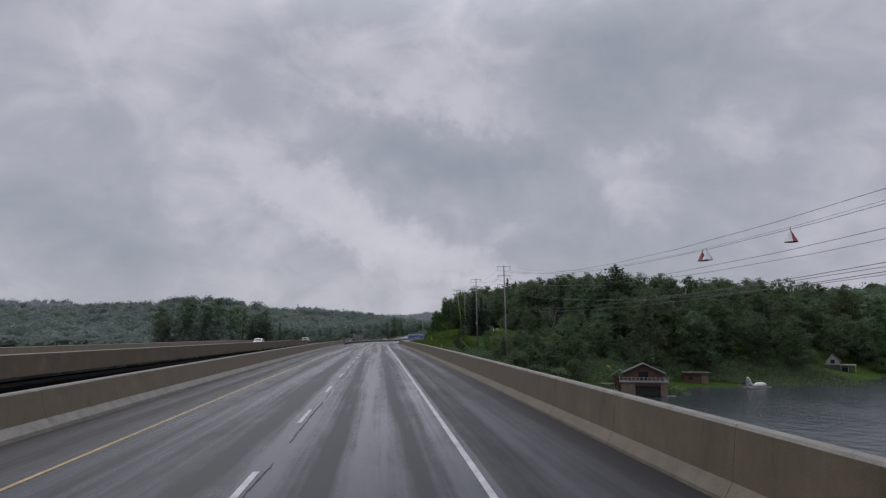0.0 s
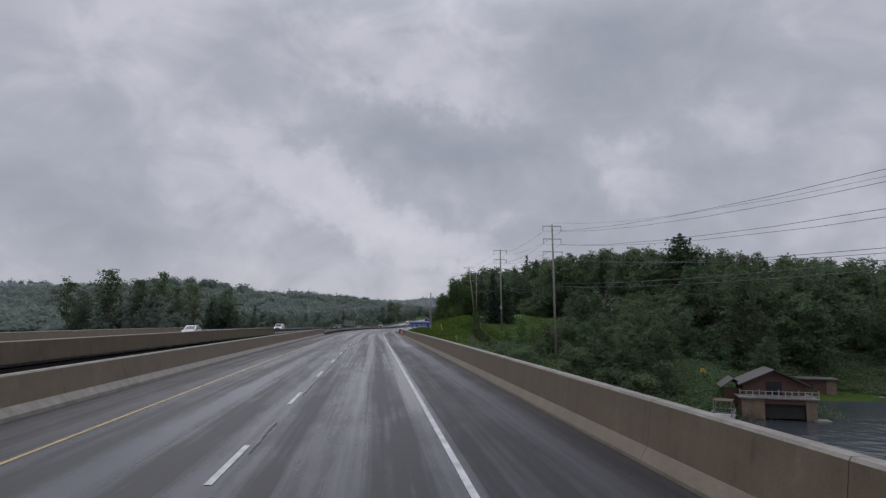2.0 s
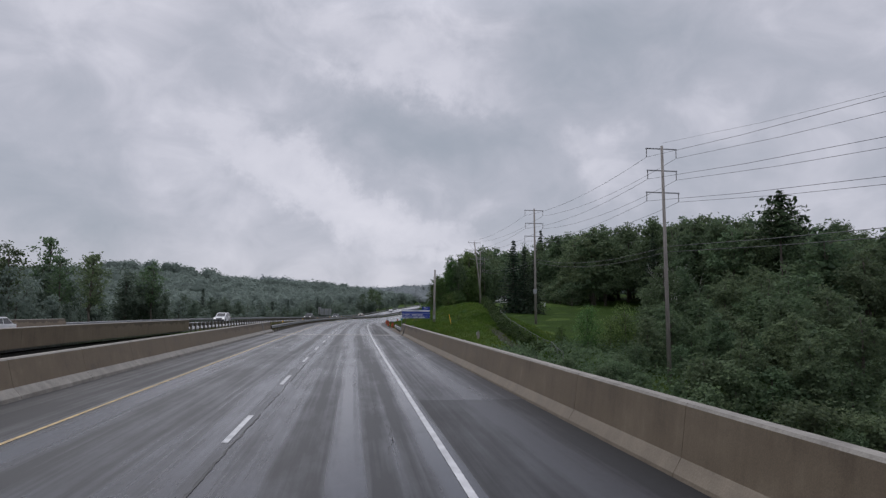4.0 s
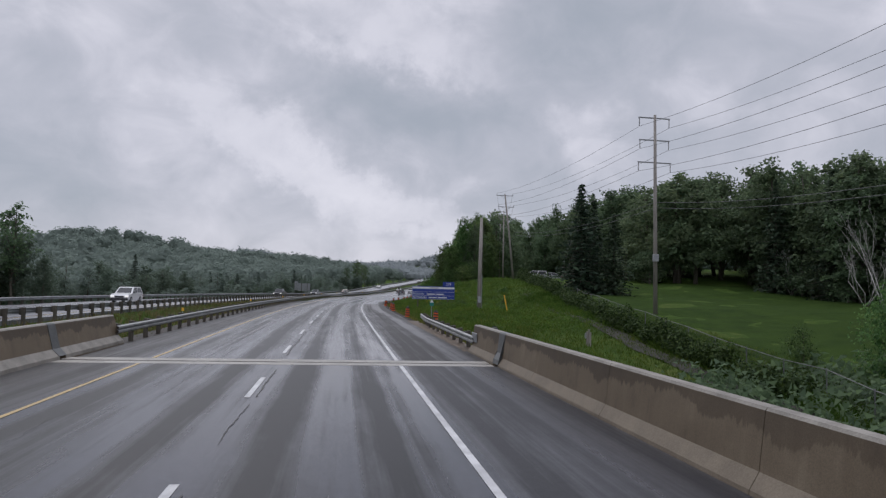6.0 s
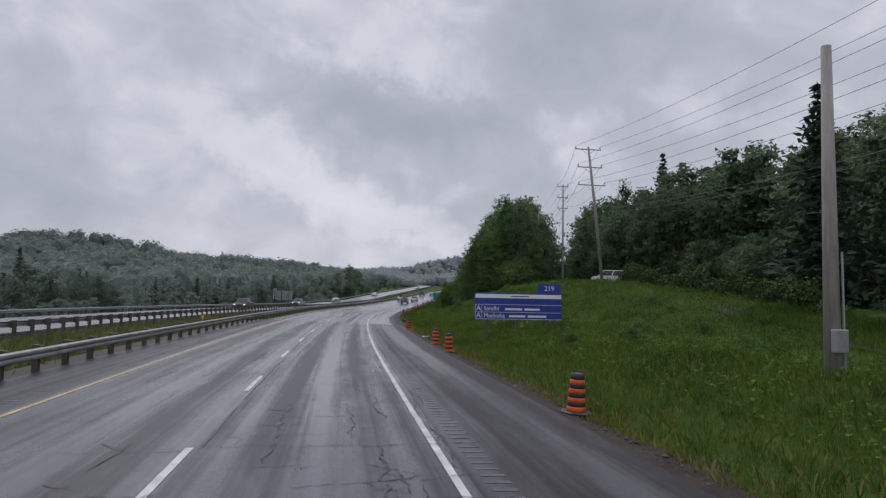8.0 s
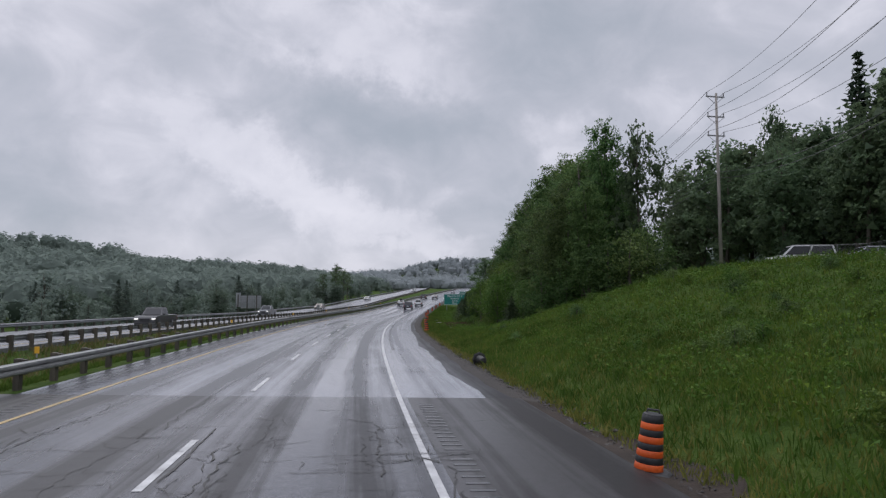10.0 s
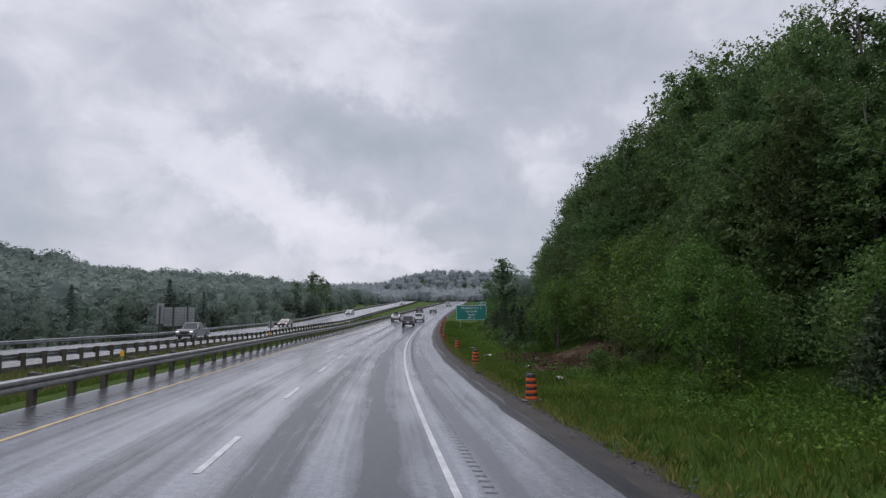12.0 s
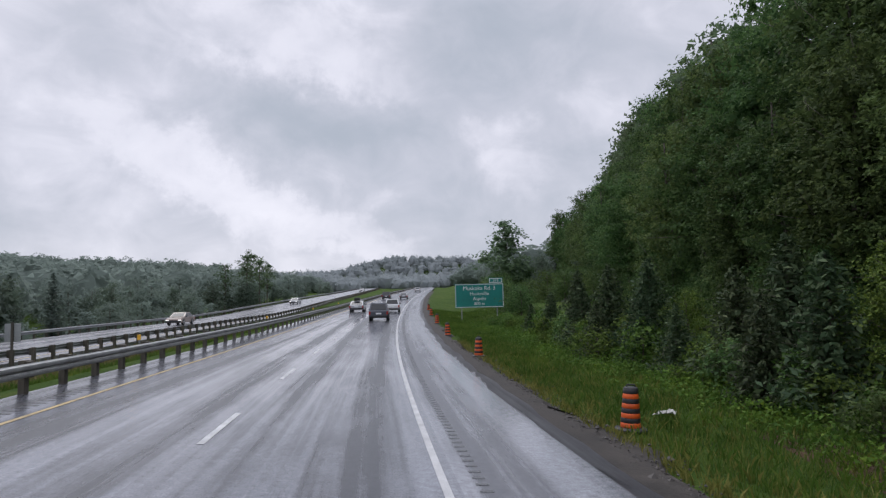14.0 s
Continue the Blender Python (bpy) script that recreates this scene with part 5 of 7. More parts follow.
    for s, off in ((178, 140), (181, 146), (177, 152), (183, 135), (186, 141), (180, 158), (188, 150), (184, 164), (190, 158), (179, 133)):
        plant(SHORE[int(u(0, 5))], s, off, u(0.6, 0.95), u(0, 360), 0.2, 1.25)
    for _ in range(44):
        s, off = u(165, 184), u(106, 165)
        if not (s < 173 and 117 < off < 135) and float(ground(s, off)) > WATER + 0.1:
            plant(UNDER[int(u(2, 4))], s, off, u(0.7, 1.2), u(0, 360), 0.15, u(1.2, 1.5))
    for s, off, top_z in TALL + CREST:
        plant(SHORE[int(u(0, 5))], s, off, (top_z - float(ground(s, off))) / 16, u(0, 360), 0.2, 1.0)
    for s in np.arange(172, 262, 2.4):
        plant(UNDER[int(u(2, 4))], s, (62 if s < 224 else 46) + u(-1, 2.5), u(0.9, 1.35), u(0, 360), 0.15, u(1.0, 1.3))
    for s, off, top_z in ((276, 42, 18.0), (283, 45, 19.0), (268, 45, 19.0), (288, 42, 21.0), (270, 45, 18.5), (262, 46, 20.0), (258, 50, 20.5), (284, 51, 22.0), (293, 45, 22.0), (278, 43, 19.0), (266, 47, 18.5), (300, 44, 22.5)):
        plant(SHORE[int(u(0, 5))], s, off, (top_z - float(ground(s, off))) / 16, u(0, 360), 0.2, 1.0)
    for s, off, z in ((208.5, 31.0, 0.95), (212.0, 33.8, 0.84), (206.5, 34.5, 0.7)):
        plant(SPRUCE[int(u(0, 2))], s, off, z, u(0, 360), 0.2, 1.35)
    plant(PINE[0], 184.4, 70.2, 1.22, 30)
    for s, off, z in ((275, 49.4, 1.42), (276, 52.8, 1.30), (271.5, 52, 1.15), (205, 63, 1.15), (208, 66, 1.05), (178, 112, 1.0), (240, 60, 1.0), (214, 61, 1.1)):
        plant(SPRUCE[int(u(0, 2))], s, off, z, u(0, 360))
    for s, off, top_z in ((161, 26.2, 1.2), (157, 28.0, 3.4), (153.5, 29.2, 2.2), (155, 31.5, 3.6)):
        plant(UNDER[int(u(0, 2))], s, off, (top_z - float(ground(s, off))) / 4.2, u(0, 360), 0.15, 0.72)
    # beyond the opposite carriageway
    for f in np.arange(0, 1, 0.042):
        s, off = 214 - 46 * f + u(-3, 3), -37.0 - 15 * f + u(-3.5, 3.5)
        plant(THICKET[int(u(0, 3))], s, off, u(0.62, 0.98), u(0, 360), 0.2, u(0.85, 1.15))
    for s, off, z in ((165, -46, 0.98), (169, -41, 0.85), (176, -44, 0.9), (183, -39, 0.82), (187, -36.5, 0.86), (192, -45, 1.1), (197, -41, 0.95), (206, -34.5, 0.86), (211, -38, 0.8), (160, -50, 0.8), (163, -44, 0.9), (168, -38, 0.8)):
        plant(AIRY[int(u(0, 2))], s, off, z, u(0, 360))
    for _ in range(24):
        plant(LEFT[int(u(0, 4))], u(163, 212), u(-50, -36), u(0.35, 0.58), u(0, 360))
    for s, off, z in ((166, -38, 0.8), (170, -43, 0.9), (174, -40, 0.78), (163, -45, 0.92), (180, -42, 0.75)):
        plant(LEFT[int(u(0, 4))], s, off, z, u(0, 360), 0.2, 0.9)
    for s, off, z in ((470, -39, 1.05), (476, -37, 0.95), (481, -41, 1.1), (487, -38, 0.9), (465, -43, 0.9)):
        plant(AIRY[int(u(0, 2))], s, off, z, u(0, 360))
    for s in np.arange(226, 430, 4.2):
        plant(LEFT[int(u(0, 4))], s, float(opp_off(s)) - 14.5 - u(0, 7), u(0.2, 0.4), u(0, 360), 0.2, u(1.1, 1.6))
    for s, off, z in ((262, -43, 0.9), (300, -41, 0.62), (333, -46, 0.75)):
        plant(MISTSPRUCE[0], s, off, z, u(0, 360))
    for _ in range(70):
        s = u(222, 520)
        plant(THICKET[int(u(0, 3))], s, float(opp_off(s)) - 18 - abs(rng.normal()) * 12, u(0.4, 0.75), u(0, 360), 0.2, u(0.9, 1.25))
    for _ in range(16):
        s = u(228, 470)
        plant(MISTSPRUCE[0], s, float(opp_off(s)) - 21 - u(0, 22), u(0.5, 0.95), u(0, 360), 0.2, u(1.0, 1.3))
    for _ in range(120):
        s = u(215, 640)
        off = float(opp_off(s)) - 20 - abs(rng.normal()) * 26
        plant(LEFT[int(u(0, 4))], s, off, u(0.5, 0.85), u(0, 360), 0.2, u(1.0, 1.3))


grow()


def far_woods(name, label, seed, count, mat, region, leaves, size, hgt, round_=2):
    """Distant woodland as one mass of leaf clumps."""
    rng = np.random.default_rng(seed)
    C, O, cores = [], [], []
    ico = bmesh.new()
    bmesh.ops.create_icosphere(ico, subdivisions=round_, radius=1)
    unit = np.array([v.co[:] for v in ico.verts])
    tris = np.array([[v.index for v in f.verts] for f in ico.faces])
    ico.free()
    got = 0
    while got < count:
        s, off = region(rng)
        x, y = plan(s, off)
        z = float(ground(s, off))
        if z < WATER + 0.4:
            continue
        h, r = hgt * rng.uniform(0.7, 1.15) * min(1.0, 0.32 + 0.68 * max(0.0, s - 180) / 190), hgt * rng.uniform(0.38, 0.56)
        size3, mid = np.array([r, r, h * 0.5]), np.array([x, y, z + h * 0.48])
        ph = rng.uniform(0, 6, 3)
        lump = 0.76 + 0.16 * np.sin(unit * 4.1 + ph).sum(1, keepdims=True) / 1.7 + rng.uniform(-0.09, 0.09, (len(unit), 1))
        cores.append((unit * lump * size3 + mid)[tris])
        d = rng.normal(size=(leaves, 3)); d /= np.linalg.norm(d, axis=1, keepdims=True)
        d[:, 2] = np.abs(d[:, 2]) * np.where(rng.random(leaves) < 0.8, 1, -0.6)
        C.append(d * size3 * rng.uniform(0.86, 1.12, leaves)[:, None] + mid); O.append(d)
        got += 1
    Q = leaf_quads(rng, np.concatenate(C), size, 1.2, 0.9, np.concatenate(O), 3)
    ob = new(name, quad_mesh(name, np.concatenate([Q] + cores), mat))
    return tagged(ob, label, "woodland", kind="stuff")


# rain haze over the hills is mixed into these leaf colours
M_FAR1 = leafy("hazed_green_hill_leaves", (0.196, 0.238, 0.210), (0.206, 0.250, 0.220), (0.218, 0.262, 0.230), 0.0, 0.55, 0.0)
M_FAR2 = leafy("hazed_blue_hill_leaves", (0.315, 0.345, 0.352), (0.325, 0.355, 0.361), (0.335, 0.365, 0.370), 0.0, 0.5, 0.0)
far_woods("hillside_woods", "hill woods beyond the highway, rain haze painted into the leaves", 21, 1900, M_FAR1, lambda r: (lambda s: (s, float(opp_off(s)) - r.uniform(45, 330)))(r.uniform(180, 820)), 110, 0.72, 11.5)
far_woods("roadside_woods", "woods behind the curve of the highway, haze painted into the leaves", 22, 600, M_FAR1, lambda r: (r.uniform(420, 800), r.uniform(22, 190)), 100, 0.72, 10)
far_woods("distant_woods", "woods on the far hills, grey rain haze painted into the leaves", 23, 4200, M_FAR2, lambda r: (r.uniform(800, 1290), r.uniform(-420, 420)), 24, 0.8, 13.5, 1)
far_woods("distant_woods", "woods on the far hills, grey rain haze painted into the leaves", 24, 700, M_FAR2, lambda r: (r.uniform(150, 820), r.uniform(-600, -340)), 25, 0.8, 10, 1)
far_woods("far_shore_woods", "dark green woods along the far lake shore", 25, 500, M_LEAFMID, lambda r: (r.uniform(150, 420), r.uniform(140, 420)), 60, 0.6, 14)


def off_soil(s, off):
    """Keep plants off the raw soil of the dug bank."""
    ok = ~((s > 294.3) & (s < 310.2) & (off > 10.9 + 0.4 * np.sin(s * 1.1)) & (off < 18.4))
    return s[ok], off[ok]


def grass(name, label, seed, count, region, height, mat, blades=5):
    rng = np.random.default_rng(seed)
    Q = []
    s, off = off_soil(*region(rng, count))
    count = len(s)
    x, y = plan(s, off)
    z = ground(s, off)
    for b in range(blades):
        a = rng.uniform(0, 2 * math.pi, count)
        h = height * rng.uniform(0.45, 1.25, count)
        w = 0.010 + 0.016 * rng.random(count)
        bx, by = x + rng.normal(size=count) * 0.09, y + rng.normal(size=count) * 0.09
        lx, ly = rng.normal(size=count) * h * 0.35, rng.normal(size=count) * h * 0.35
        dx, dy = np.cos(a) * w, np.sin(a) * w
        p0 = np.stack([bx - dx, by - dy, z - 0.03], -1)
        p1 = np.stack([bx + dx, by + dy, z - 0.03], -1)
        p2 = np.stack([bx + lx * 0.5 + dx * 0.8, by + ly * 0.5 + dy * 0.8, z + h * 0.65], -1)
        p3 = np.stack([bx + lx, by + ly, z + h], -1)
        Q.append(np.stack([p0, p1, p3] if b % 2 else [p0, p2, p3], 1))
    ob = new(name, quad_mesh(name, np.concatenate(Q), mat))
    return tagged(ob, label, "grass", kind="stuff")


M_DRY = leafy("dry_brown_grass", (0.09, 0.075, 0.035), (0.15, 0.125, 0.055), (0.22, 0.18, 0.09), 0.0, 0.2)
def weeds(name, label, seed, clumps, region, mat, leaves=12, tall=0.4, size=0.06):
    """Broad-leaved weeds in low clumps."""
    rng = np.random.default_rng(seed)
    s, off = off_soil(*region(rng, clumps))
    clumps = len(s)
    x, y = plan(s, off)
    z = ground(s, off)
    c = np.repeat(np.stack([x, y, z], -1), leaves, 0)
    h = np.repeat(tall * rng.uniform(0.4, 1.2, clumps), leaves)
    c = c + rng.normal(size=c.shape) * np.array([2.7, 2.7, 0.0]) * size
    c[:, 2] += h * rng.uniform(0.15, 1.0, len(c))
    ob = new(name, quad_mesh(name, leaf_quads(rng, c, size, 0.8, 0.6, None, 3), mat))
    return tagged(ob, label, "weeds", kind="stuff")


M_WEED = leafy("broad_weed_leaves", (0.046, 0.098, 0.017), (0.078, 0.152, 0.025), (0.130, 0.200, 0.038), 0.0, 0.35, 0.1, (1.2, 1.1, 0.8))
weeds("meadow_weeds", "broad-leaved green weeds in the embankment meadow", 41, 6500, lambda r, n: (r.uniform(176, 272, n), r.uniform(10, 28, n)), M_WEED)
weeds("verge_herbs", "yellow-green weeds at the forest foot", 42, 5000, lambda r, n: (r.uniform(270, 372, n), 10.0 + r.beta(2.2, 1.2, n) * 5.6), M_WEED, 14, 0.6)
weeds("bank_undergrowth", "dark leafy undergrowth on the lakeside bank", 43, 5200, lambda r, n: (r.uniform(121, 160, n), r.uniform(17, 62, n)), M_LEAFMID, 9, 1.3, 0.20)
weeds("shore_undergrowth", "dark leafy undergrowth below the lakeside trees", 44, 5500, lambda r, n: (lambda o: (138 + 12 * np.exp(-((o - 75) / 8) ** 2) + 32 * r.random(n), o))(r.uniform(60, 118, n)), M_LEAFMID, 8, 1.2, 0.24)
M_STRAW = leafy("yellow_green_straw", (0.095, 0.105, 0.026), (0.155, 0.158, 0.038), (0.230, 0.215, 0.070), 0.0, 0.25, 0.05)
grass("verge_grass", "long green grass on the roadside verge", 31, 30000, lambda r, n: (r.uniform(153, 400, n), 7.9 + r.beta(1.1, 2.2, n) * 10.5), 0.27, M_BLADE, 5)
grass("slope_grass", "thick meadow grass on the embankment", 32, 26000, lambda r, n: (r.uniform(160, 275, n), r.uniform(10, 28, n)), 0.28, M_BLADE, 4)
grass("median_grass", "rough grass in the median between the guard rails", 33, 6500, lambda r, n: (r.uniform(156, 440, n), r.uniform(-14.4, -6.9, n)), 0.30, M_BLADE)
grass("rail_grass", "wet grass round the guard rail posts", 37, 9000, lambda r, n: (233 + 150 * r.random(n) ** 1.4, -5.75 - np.abs(r.normal(size=n)) * 0.75), 0.24, M_BLADE)
grass("median_weeds", "dry brown weeds in the median", 34, 5500, lambda r, n: (r.uniform(156, 360, n), r.uniform(-14.4, -7.2, n)), 0.42, M_DRY)
grass("verge_weeds", "yellow-green straw tufts along the gravel edge", 35, 11000, lambda r, n: (r.uniform(153, 345, n), 7.6 + r.random(n) ** 2.2 * 8), 0.22, M_STRAW)
grass("lane_weeds", "tall weeds between the lane and the fence", 36, 5000, lambda r, n: (r.uniform(142, 205, n), r.uniform(22.2, 26, n)), 0.5, M_BLADE)

# ---- things along the road ----
M_ORANGE = varied("orange_drum_plastic", (0.52, 0.070, 0.010), (0.74, 0.125, 0.020), 3, (0.35, 0.55), 0.15, 25, rand=0.08)
M_BLACK = varied("black_rubber", (0.008, 0.008, 0.009), (0.03, 0.03, 0.032), 4, (0.4, 0.65), 0.3, 25)
M_BLUE = varied("blue_sign_sheeting", (0.010, 0.030, 0.210), (0.014, 0.045, 0.290), 1.0, (0.35, 0.5), 0.0, 20)
M_GREEN = varied("green_sign_sheeting", (0.004, 0.150, 0.130), (0.008, 0.215, 0.180), 1.0, (0.35, 0.5), 0.0, 20)
M_SIGNWHITE = varied("white_sign_sheeting", (0.62, 0.63, 0.64), (0.80, 0.80, 0.80), 1.0, (0.4, 0.5), 0.0, 20)
M_ALU = varied("dull_aluminium_back", (0.25, 0.26, 0.27), (0.40, 0.41, 0.42), 1.5, (0.35, 0.5), 0.1, 20, 0.6)
M_AMBER = varied("amber_reflector", (0.65, 0.33, 0.02), (0.85, 0.48, 0.05), 3, (0.3, 0.4), 0.0, 20)
M_GLASS = material("dark_car_glass", (0.012, 0.014, 0.016), 0.06)[0]
M_TYRE = varied("wet_tyre_rubber", (0.008, 0.008, 0.008), (0.022, 0.022, 0.022), 5, (0.5, 0.7), 0.3, 40)
M_RIM = varied("alloy_wheel", (0.25, 0.25, 0.26), (0.45, 0.45, 0.46), 5, (0.3, 0.45), 0.1, 40, 0.8)
M_REDLENS = varied("red_tail_lens", (0.20, 0.006, 0.006), (0.35, 0.012, 0.01), 6, (0.15, 0.25), 0.0, 20)
M_TRIM = varied("black_car_trim", (0.012, 0.012, 0.013), (0.03, 0.03, 0.032), 5, (0.4, 0.6), 0.1, 30)
M_WIRE = varied("dark_cable", (0.05, 0.05, 0.055), (0.09, 0.09, 0.095), 3, (0.5, 0.6), 0.0, 20)
M_PORC = varied("grey_porcelain", (0.12, 0.11, 0.11), (0.24, 0.23, 0.23), 4, (0.2, 0.35), 0.0, 20)
M_ARM = varied("galvanised_crossarm", (0.20, 0.20, 0.21), (0.34, 0.34, 0.35), 2, (0.5, 0.7), 0.2, 20, 0.3)


def paint_mat(name, colour, rough=0.28):
    mat, t, b = material(name, colour, rough)
    b.inputs["Coat Weight"].default_value = 0.7
    b.inputs["Coat Roughness"].default_value = 0.08
    return mat


LAMP = bpy.data.materials.new("lit_headlight")
LAMP.use_nodes = True
LAMP.node_tree.nodes["Principled BSDF"].inputs["Emission Color"].default_value = (1, 0.96, 0.9, 1)
LAMP.node_tree.nodes["Principled BSDF"].inputs["Emission Strength"].default_value = 0.6


# utility poles and their wires
def tube_bm(points, radii, n=6):
    V, F = tube_data(points, radii, n)
    bm = bmesh.new()
    vs = [bm.verts.new(v) for v in V]
    for f in F:
        bm.faces.new([vs[i] for i in f])
    return bm


def utility_pole(base, top, label, arms=((0.0, 1.45), (-1.9, 1.5), (-3.9, 1.55)), r=0.19, hang=True, turn=0.0):
    """A tapered timber pole with crossarms, braces and insulators. Returns the world places where wires hang."""
    base, top = Vector(base), Vector(top)
    ob = thing("utility_pole", label, "utility pole", "utility poles", m=Matrix.Translation(base))
    rel = top - base
    part("shaft", tube_bm([(0, 0, -1.2), rel * 0.5, rel], [r, r * 0.8, r * 0.58], 10), M_POLE, ob, smooth_shade=True)
    ends = []
    ax = Vector((math.cos(turn), math.sin(turn), 0))
    for dz, half in arms:
        c = rel + rel.normalized() * (dz - 0.25)
        arm = part("crossarm", boxed(-half, half, -0.05, 0.05, -0.05, 0.05, bevel=0.01), M_ARM, ob)
        arm.matrix_basis = Matrix.Translation(c + Vector((0, 0.13, 0))) @ Matrix.Rotation(turn, 4, "Z")
        for sg in (-1, 1):
            if not hang:
                part("brace", tube_bm([c + ax * sg * 0.75 + Vector((0, 0.13, -0.04)), c + Vector((0, 0.1, -0.62))], [0.02, 0.02], 5), M_ARM, ob)
            e = c + ax * sg * (half - 0.08) + Vector((0, 0.13, 0))
            ln = 0.75 if hang else -0.3
            prof = []
            for k in range(6):
                prof += [(0.025, -ln * k / 6), (0.062, -ln * (k + 0.35) / 6), (0.025, -ln * (k + 0.7) / 6)]
            ins = part("insulator", lathe(prof if ln < 0 else prof[::-1], 8), M_PORC, ob)
            ins.matrix_basis = Matrix.Translation(e + Vector((0, 0, -0.06 if hang else 0.06)))
            ends.append(base + e + Vector((0, 0, -0.06 - ln if hang else 0.36)))
    return ob, ends


def spans(label, pairs, sag, r=0.016):
    ob = thing("overhead_wires", label, "power line", "overhead wires")
    for a, c in pairs:
        a, c = Vector(a), Vector(c)
        n = 14
        pts = [a.lerp(c, k / n) - Vector((0, 0, sag * 4 * (k / n) * (1 - k / n))) for k in range(n + 1)]
        part("wire", tube_bm(pts, [r] * (n + 1), 4), M_WIRE, ob)
    return ob


POLES = [
    ((29.2, -62.0, -14.0), (29.2, -62.0, 18.2), "tall grey timber power pole across the lake"),
    ((30.0, 141.4, -2.9), (29.5, 141.0, 17.75), "tall grey timber power pole with three crossarms"),
    ((29.9, 183.4, 0.9), (29.5, 182.9, 18.5), "tall grey timber power pole on the lawn"),
    ((32.8, 240.1, 4.3), (30.7, 239.4, 19.3), "leaning timber power pole above the embankment"),
    ((37.0, 263.8, 4.4), (36.9, 263.6, 19.4), "slim timber power pole before the forest"),
    ((46.0, 302.0, 4.0), (46.0, 302.0, 20.5), "timber power pole standing among the trees"),
    ((60.0, 345.0, 4.0), (60.0, 345.0, 19.5), "timber power pole standing among the trees"),
]
hung = []
for k, (b0, t0, lab) in enumerate(POLES):
    slim = k == 4
    hung.append(utility_pole(b0, t0, lab, ((0.0, 0.85), (-1.7, 0.8), (-3.3, 0.8)) if slim else ((0.0, 1.5), (-2.0, 1.45), (-4.0, 1.6)), 0.16 if slim else 0.20, k not in (3, 4), 0.0)[1])
for k in range(len(hung) - 1):
    spans("thin dark power lines hanging between timber poles", list(zip(hung[k], hung[k + 1])), 7.2 if k == 0 else 0.9)
# a lower pair of cables along the same poles
low = [Vector((p[0][0], p[0][1] + 0.1, p[0][2] + (p[1][2] - p[0][2]) * 0.56)) for p in POLES]
low[0].z = 12.0
for k in range(len(low) - 1):
    spans("slack communication cables below the power lines", [(low[k], low[k + 1]), (low[k] - Vector((0, 0, 0.5)), low[k + 1] - Vector((0, 0, 0.5)))], 4.2 if k == 0 else 1.0, 0.02)
post, _e = utility_pole((14.5, 186.1, 0.6), (14.6, 186.2, 8.95), "short thick weathered timber pole on the grass slope", (), 0.21)
mb = part("meter_box", boxed(-0.16, 0.16, -0.34, -0.14, 1.1, 1.65, bevel=0.02), M_ALU, post, "grey metal meter box")
mb.matrix_basis = Matrix.Translation((0, 0, -0.3))
part("conduit", tube_bm([(0.2, -0.16, -0.3), (0.18, -0.16, 3.2)], [0.03, 0.03], 6), M_ALU, post)
bx = thing("transformer_box", "small grey box on the power pole", "box", m=Matrix.Translation((29.6, 182.85, 5.4)))
part("casing", boxed(-0.22, 0.22, -0.2, 0.16, 0, 0.65, bevel=0.03), M_ALU, bx)

# cone markers over the lake
M_MARK = varied("white_marker_shell", (0.45, 0.45, 0.46), (0.72, 0.72, 0.72), 3, (0.4, 0.6), 0.1, 20)
M_MARKRED = varied("red_marker_band", (0.16, 0.02, 0.02), (0.28, 0.035, 0.03), 3, (0.4, 0.6), 0.1, 20)
guy_a, guy_b = Vector((29.2, -61.8, 18.6)), Vector((29.5, 141.0, 18.0))
SAG = 8.8
spans("thin marker wire high over the lake", [(guy_a, guy_b)], SAG, 0.010)


def half_cone(side):
    """One half of a hollow cone with a rolled lower rim; side 0 or 1."""
    bm = bmesh.new()
    n, rings = 9, ((0.035, -0.20), (0.035, -0.23), (0.42, -0.98), (0.435, -1.00), (0.41, -1.015), (0.02, -0.27))
    grid = []
    for k in range(n):
        a = math.pi * (side + k / (n - 1))
        grid.append([bm.verts.new((r * math.cos(a), r * math.sin(a), z)) for r, z in rings])
    for c, d in zip(grid, grid[1:]):
        for k in range(len(rings)):
            q = (k + 1) % len(rings)
            bm.faces.new((c[k], d[k], d[q], c[q]))
    return bm


for y, turn in ((40.1, 70), (51.2, 115), (52.0, 300)):
    f = (y + 61.8) / 202.8
    z = guy_a.z + (guy_b.z - guy_a.z) * f - SAG * 4 * f * (1 - f)
    m = thing("cone_marker", "cone marker, half white and half red, hanging on a wire", "cone marker", "cone markers", m=pose(29.3, y, z, 0, 0, turn))
    part("hook", tube_bm([(0, 0, 0.02), (0.03, 0, -0.10), (0, 0, -0.24)], [0.025, 0.025, 0.025], 6), M_ARM, m)
    part("half_shell", half_cone(0), M_MARK, m, "white half", True)
    part("half_shell", half_cone(1), M_MARKRED, m, "red half", True)

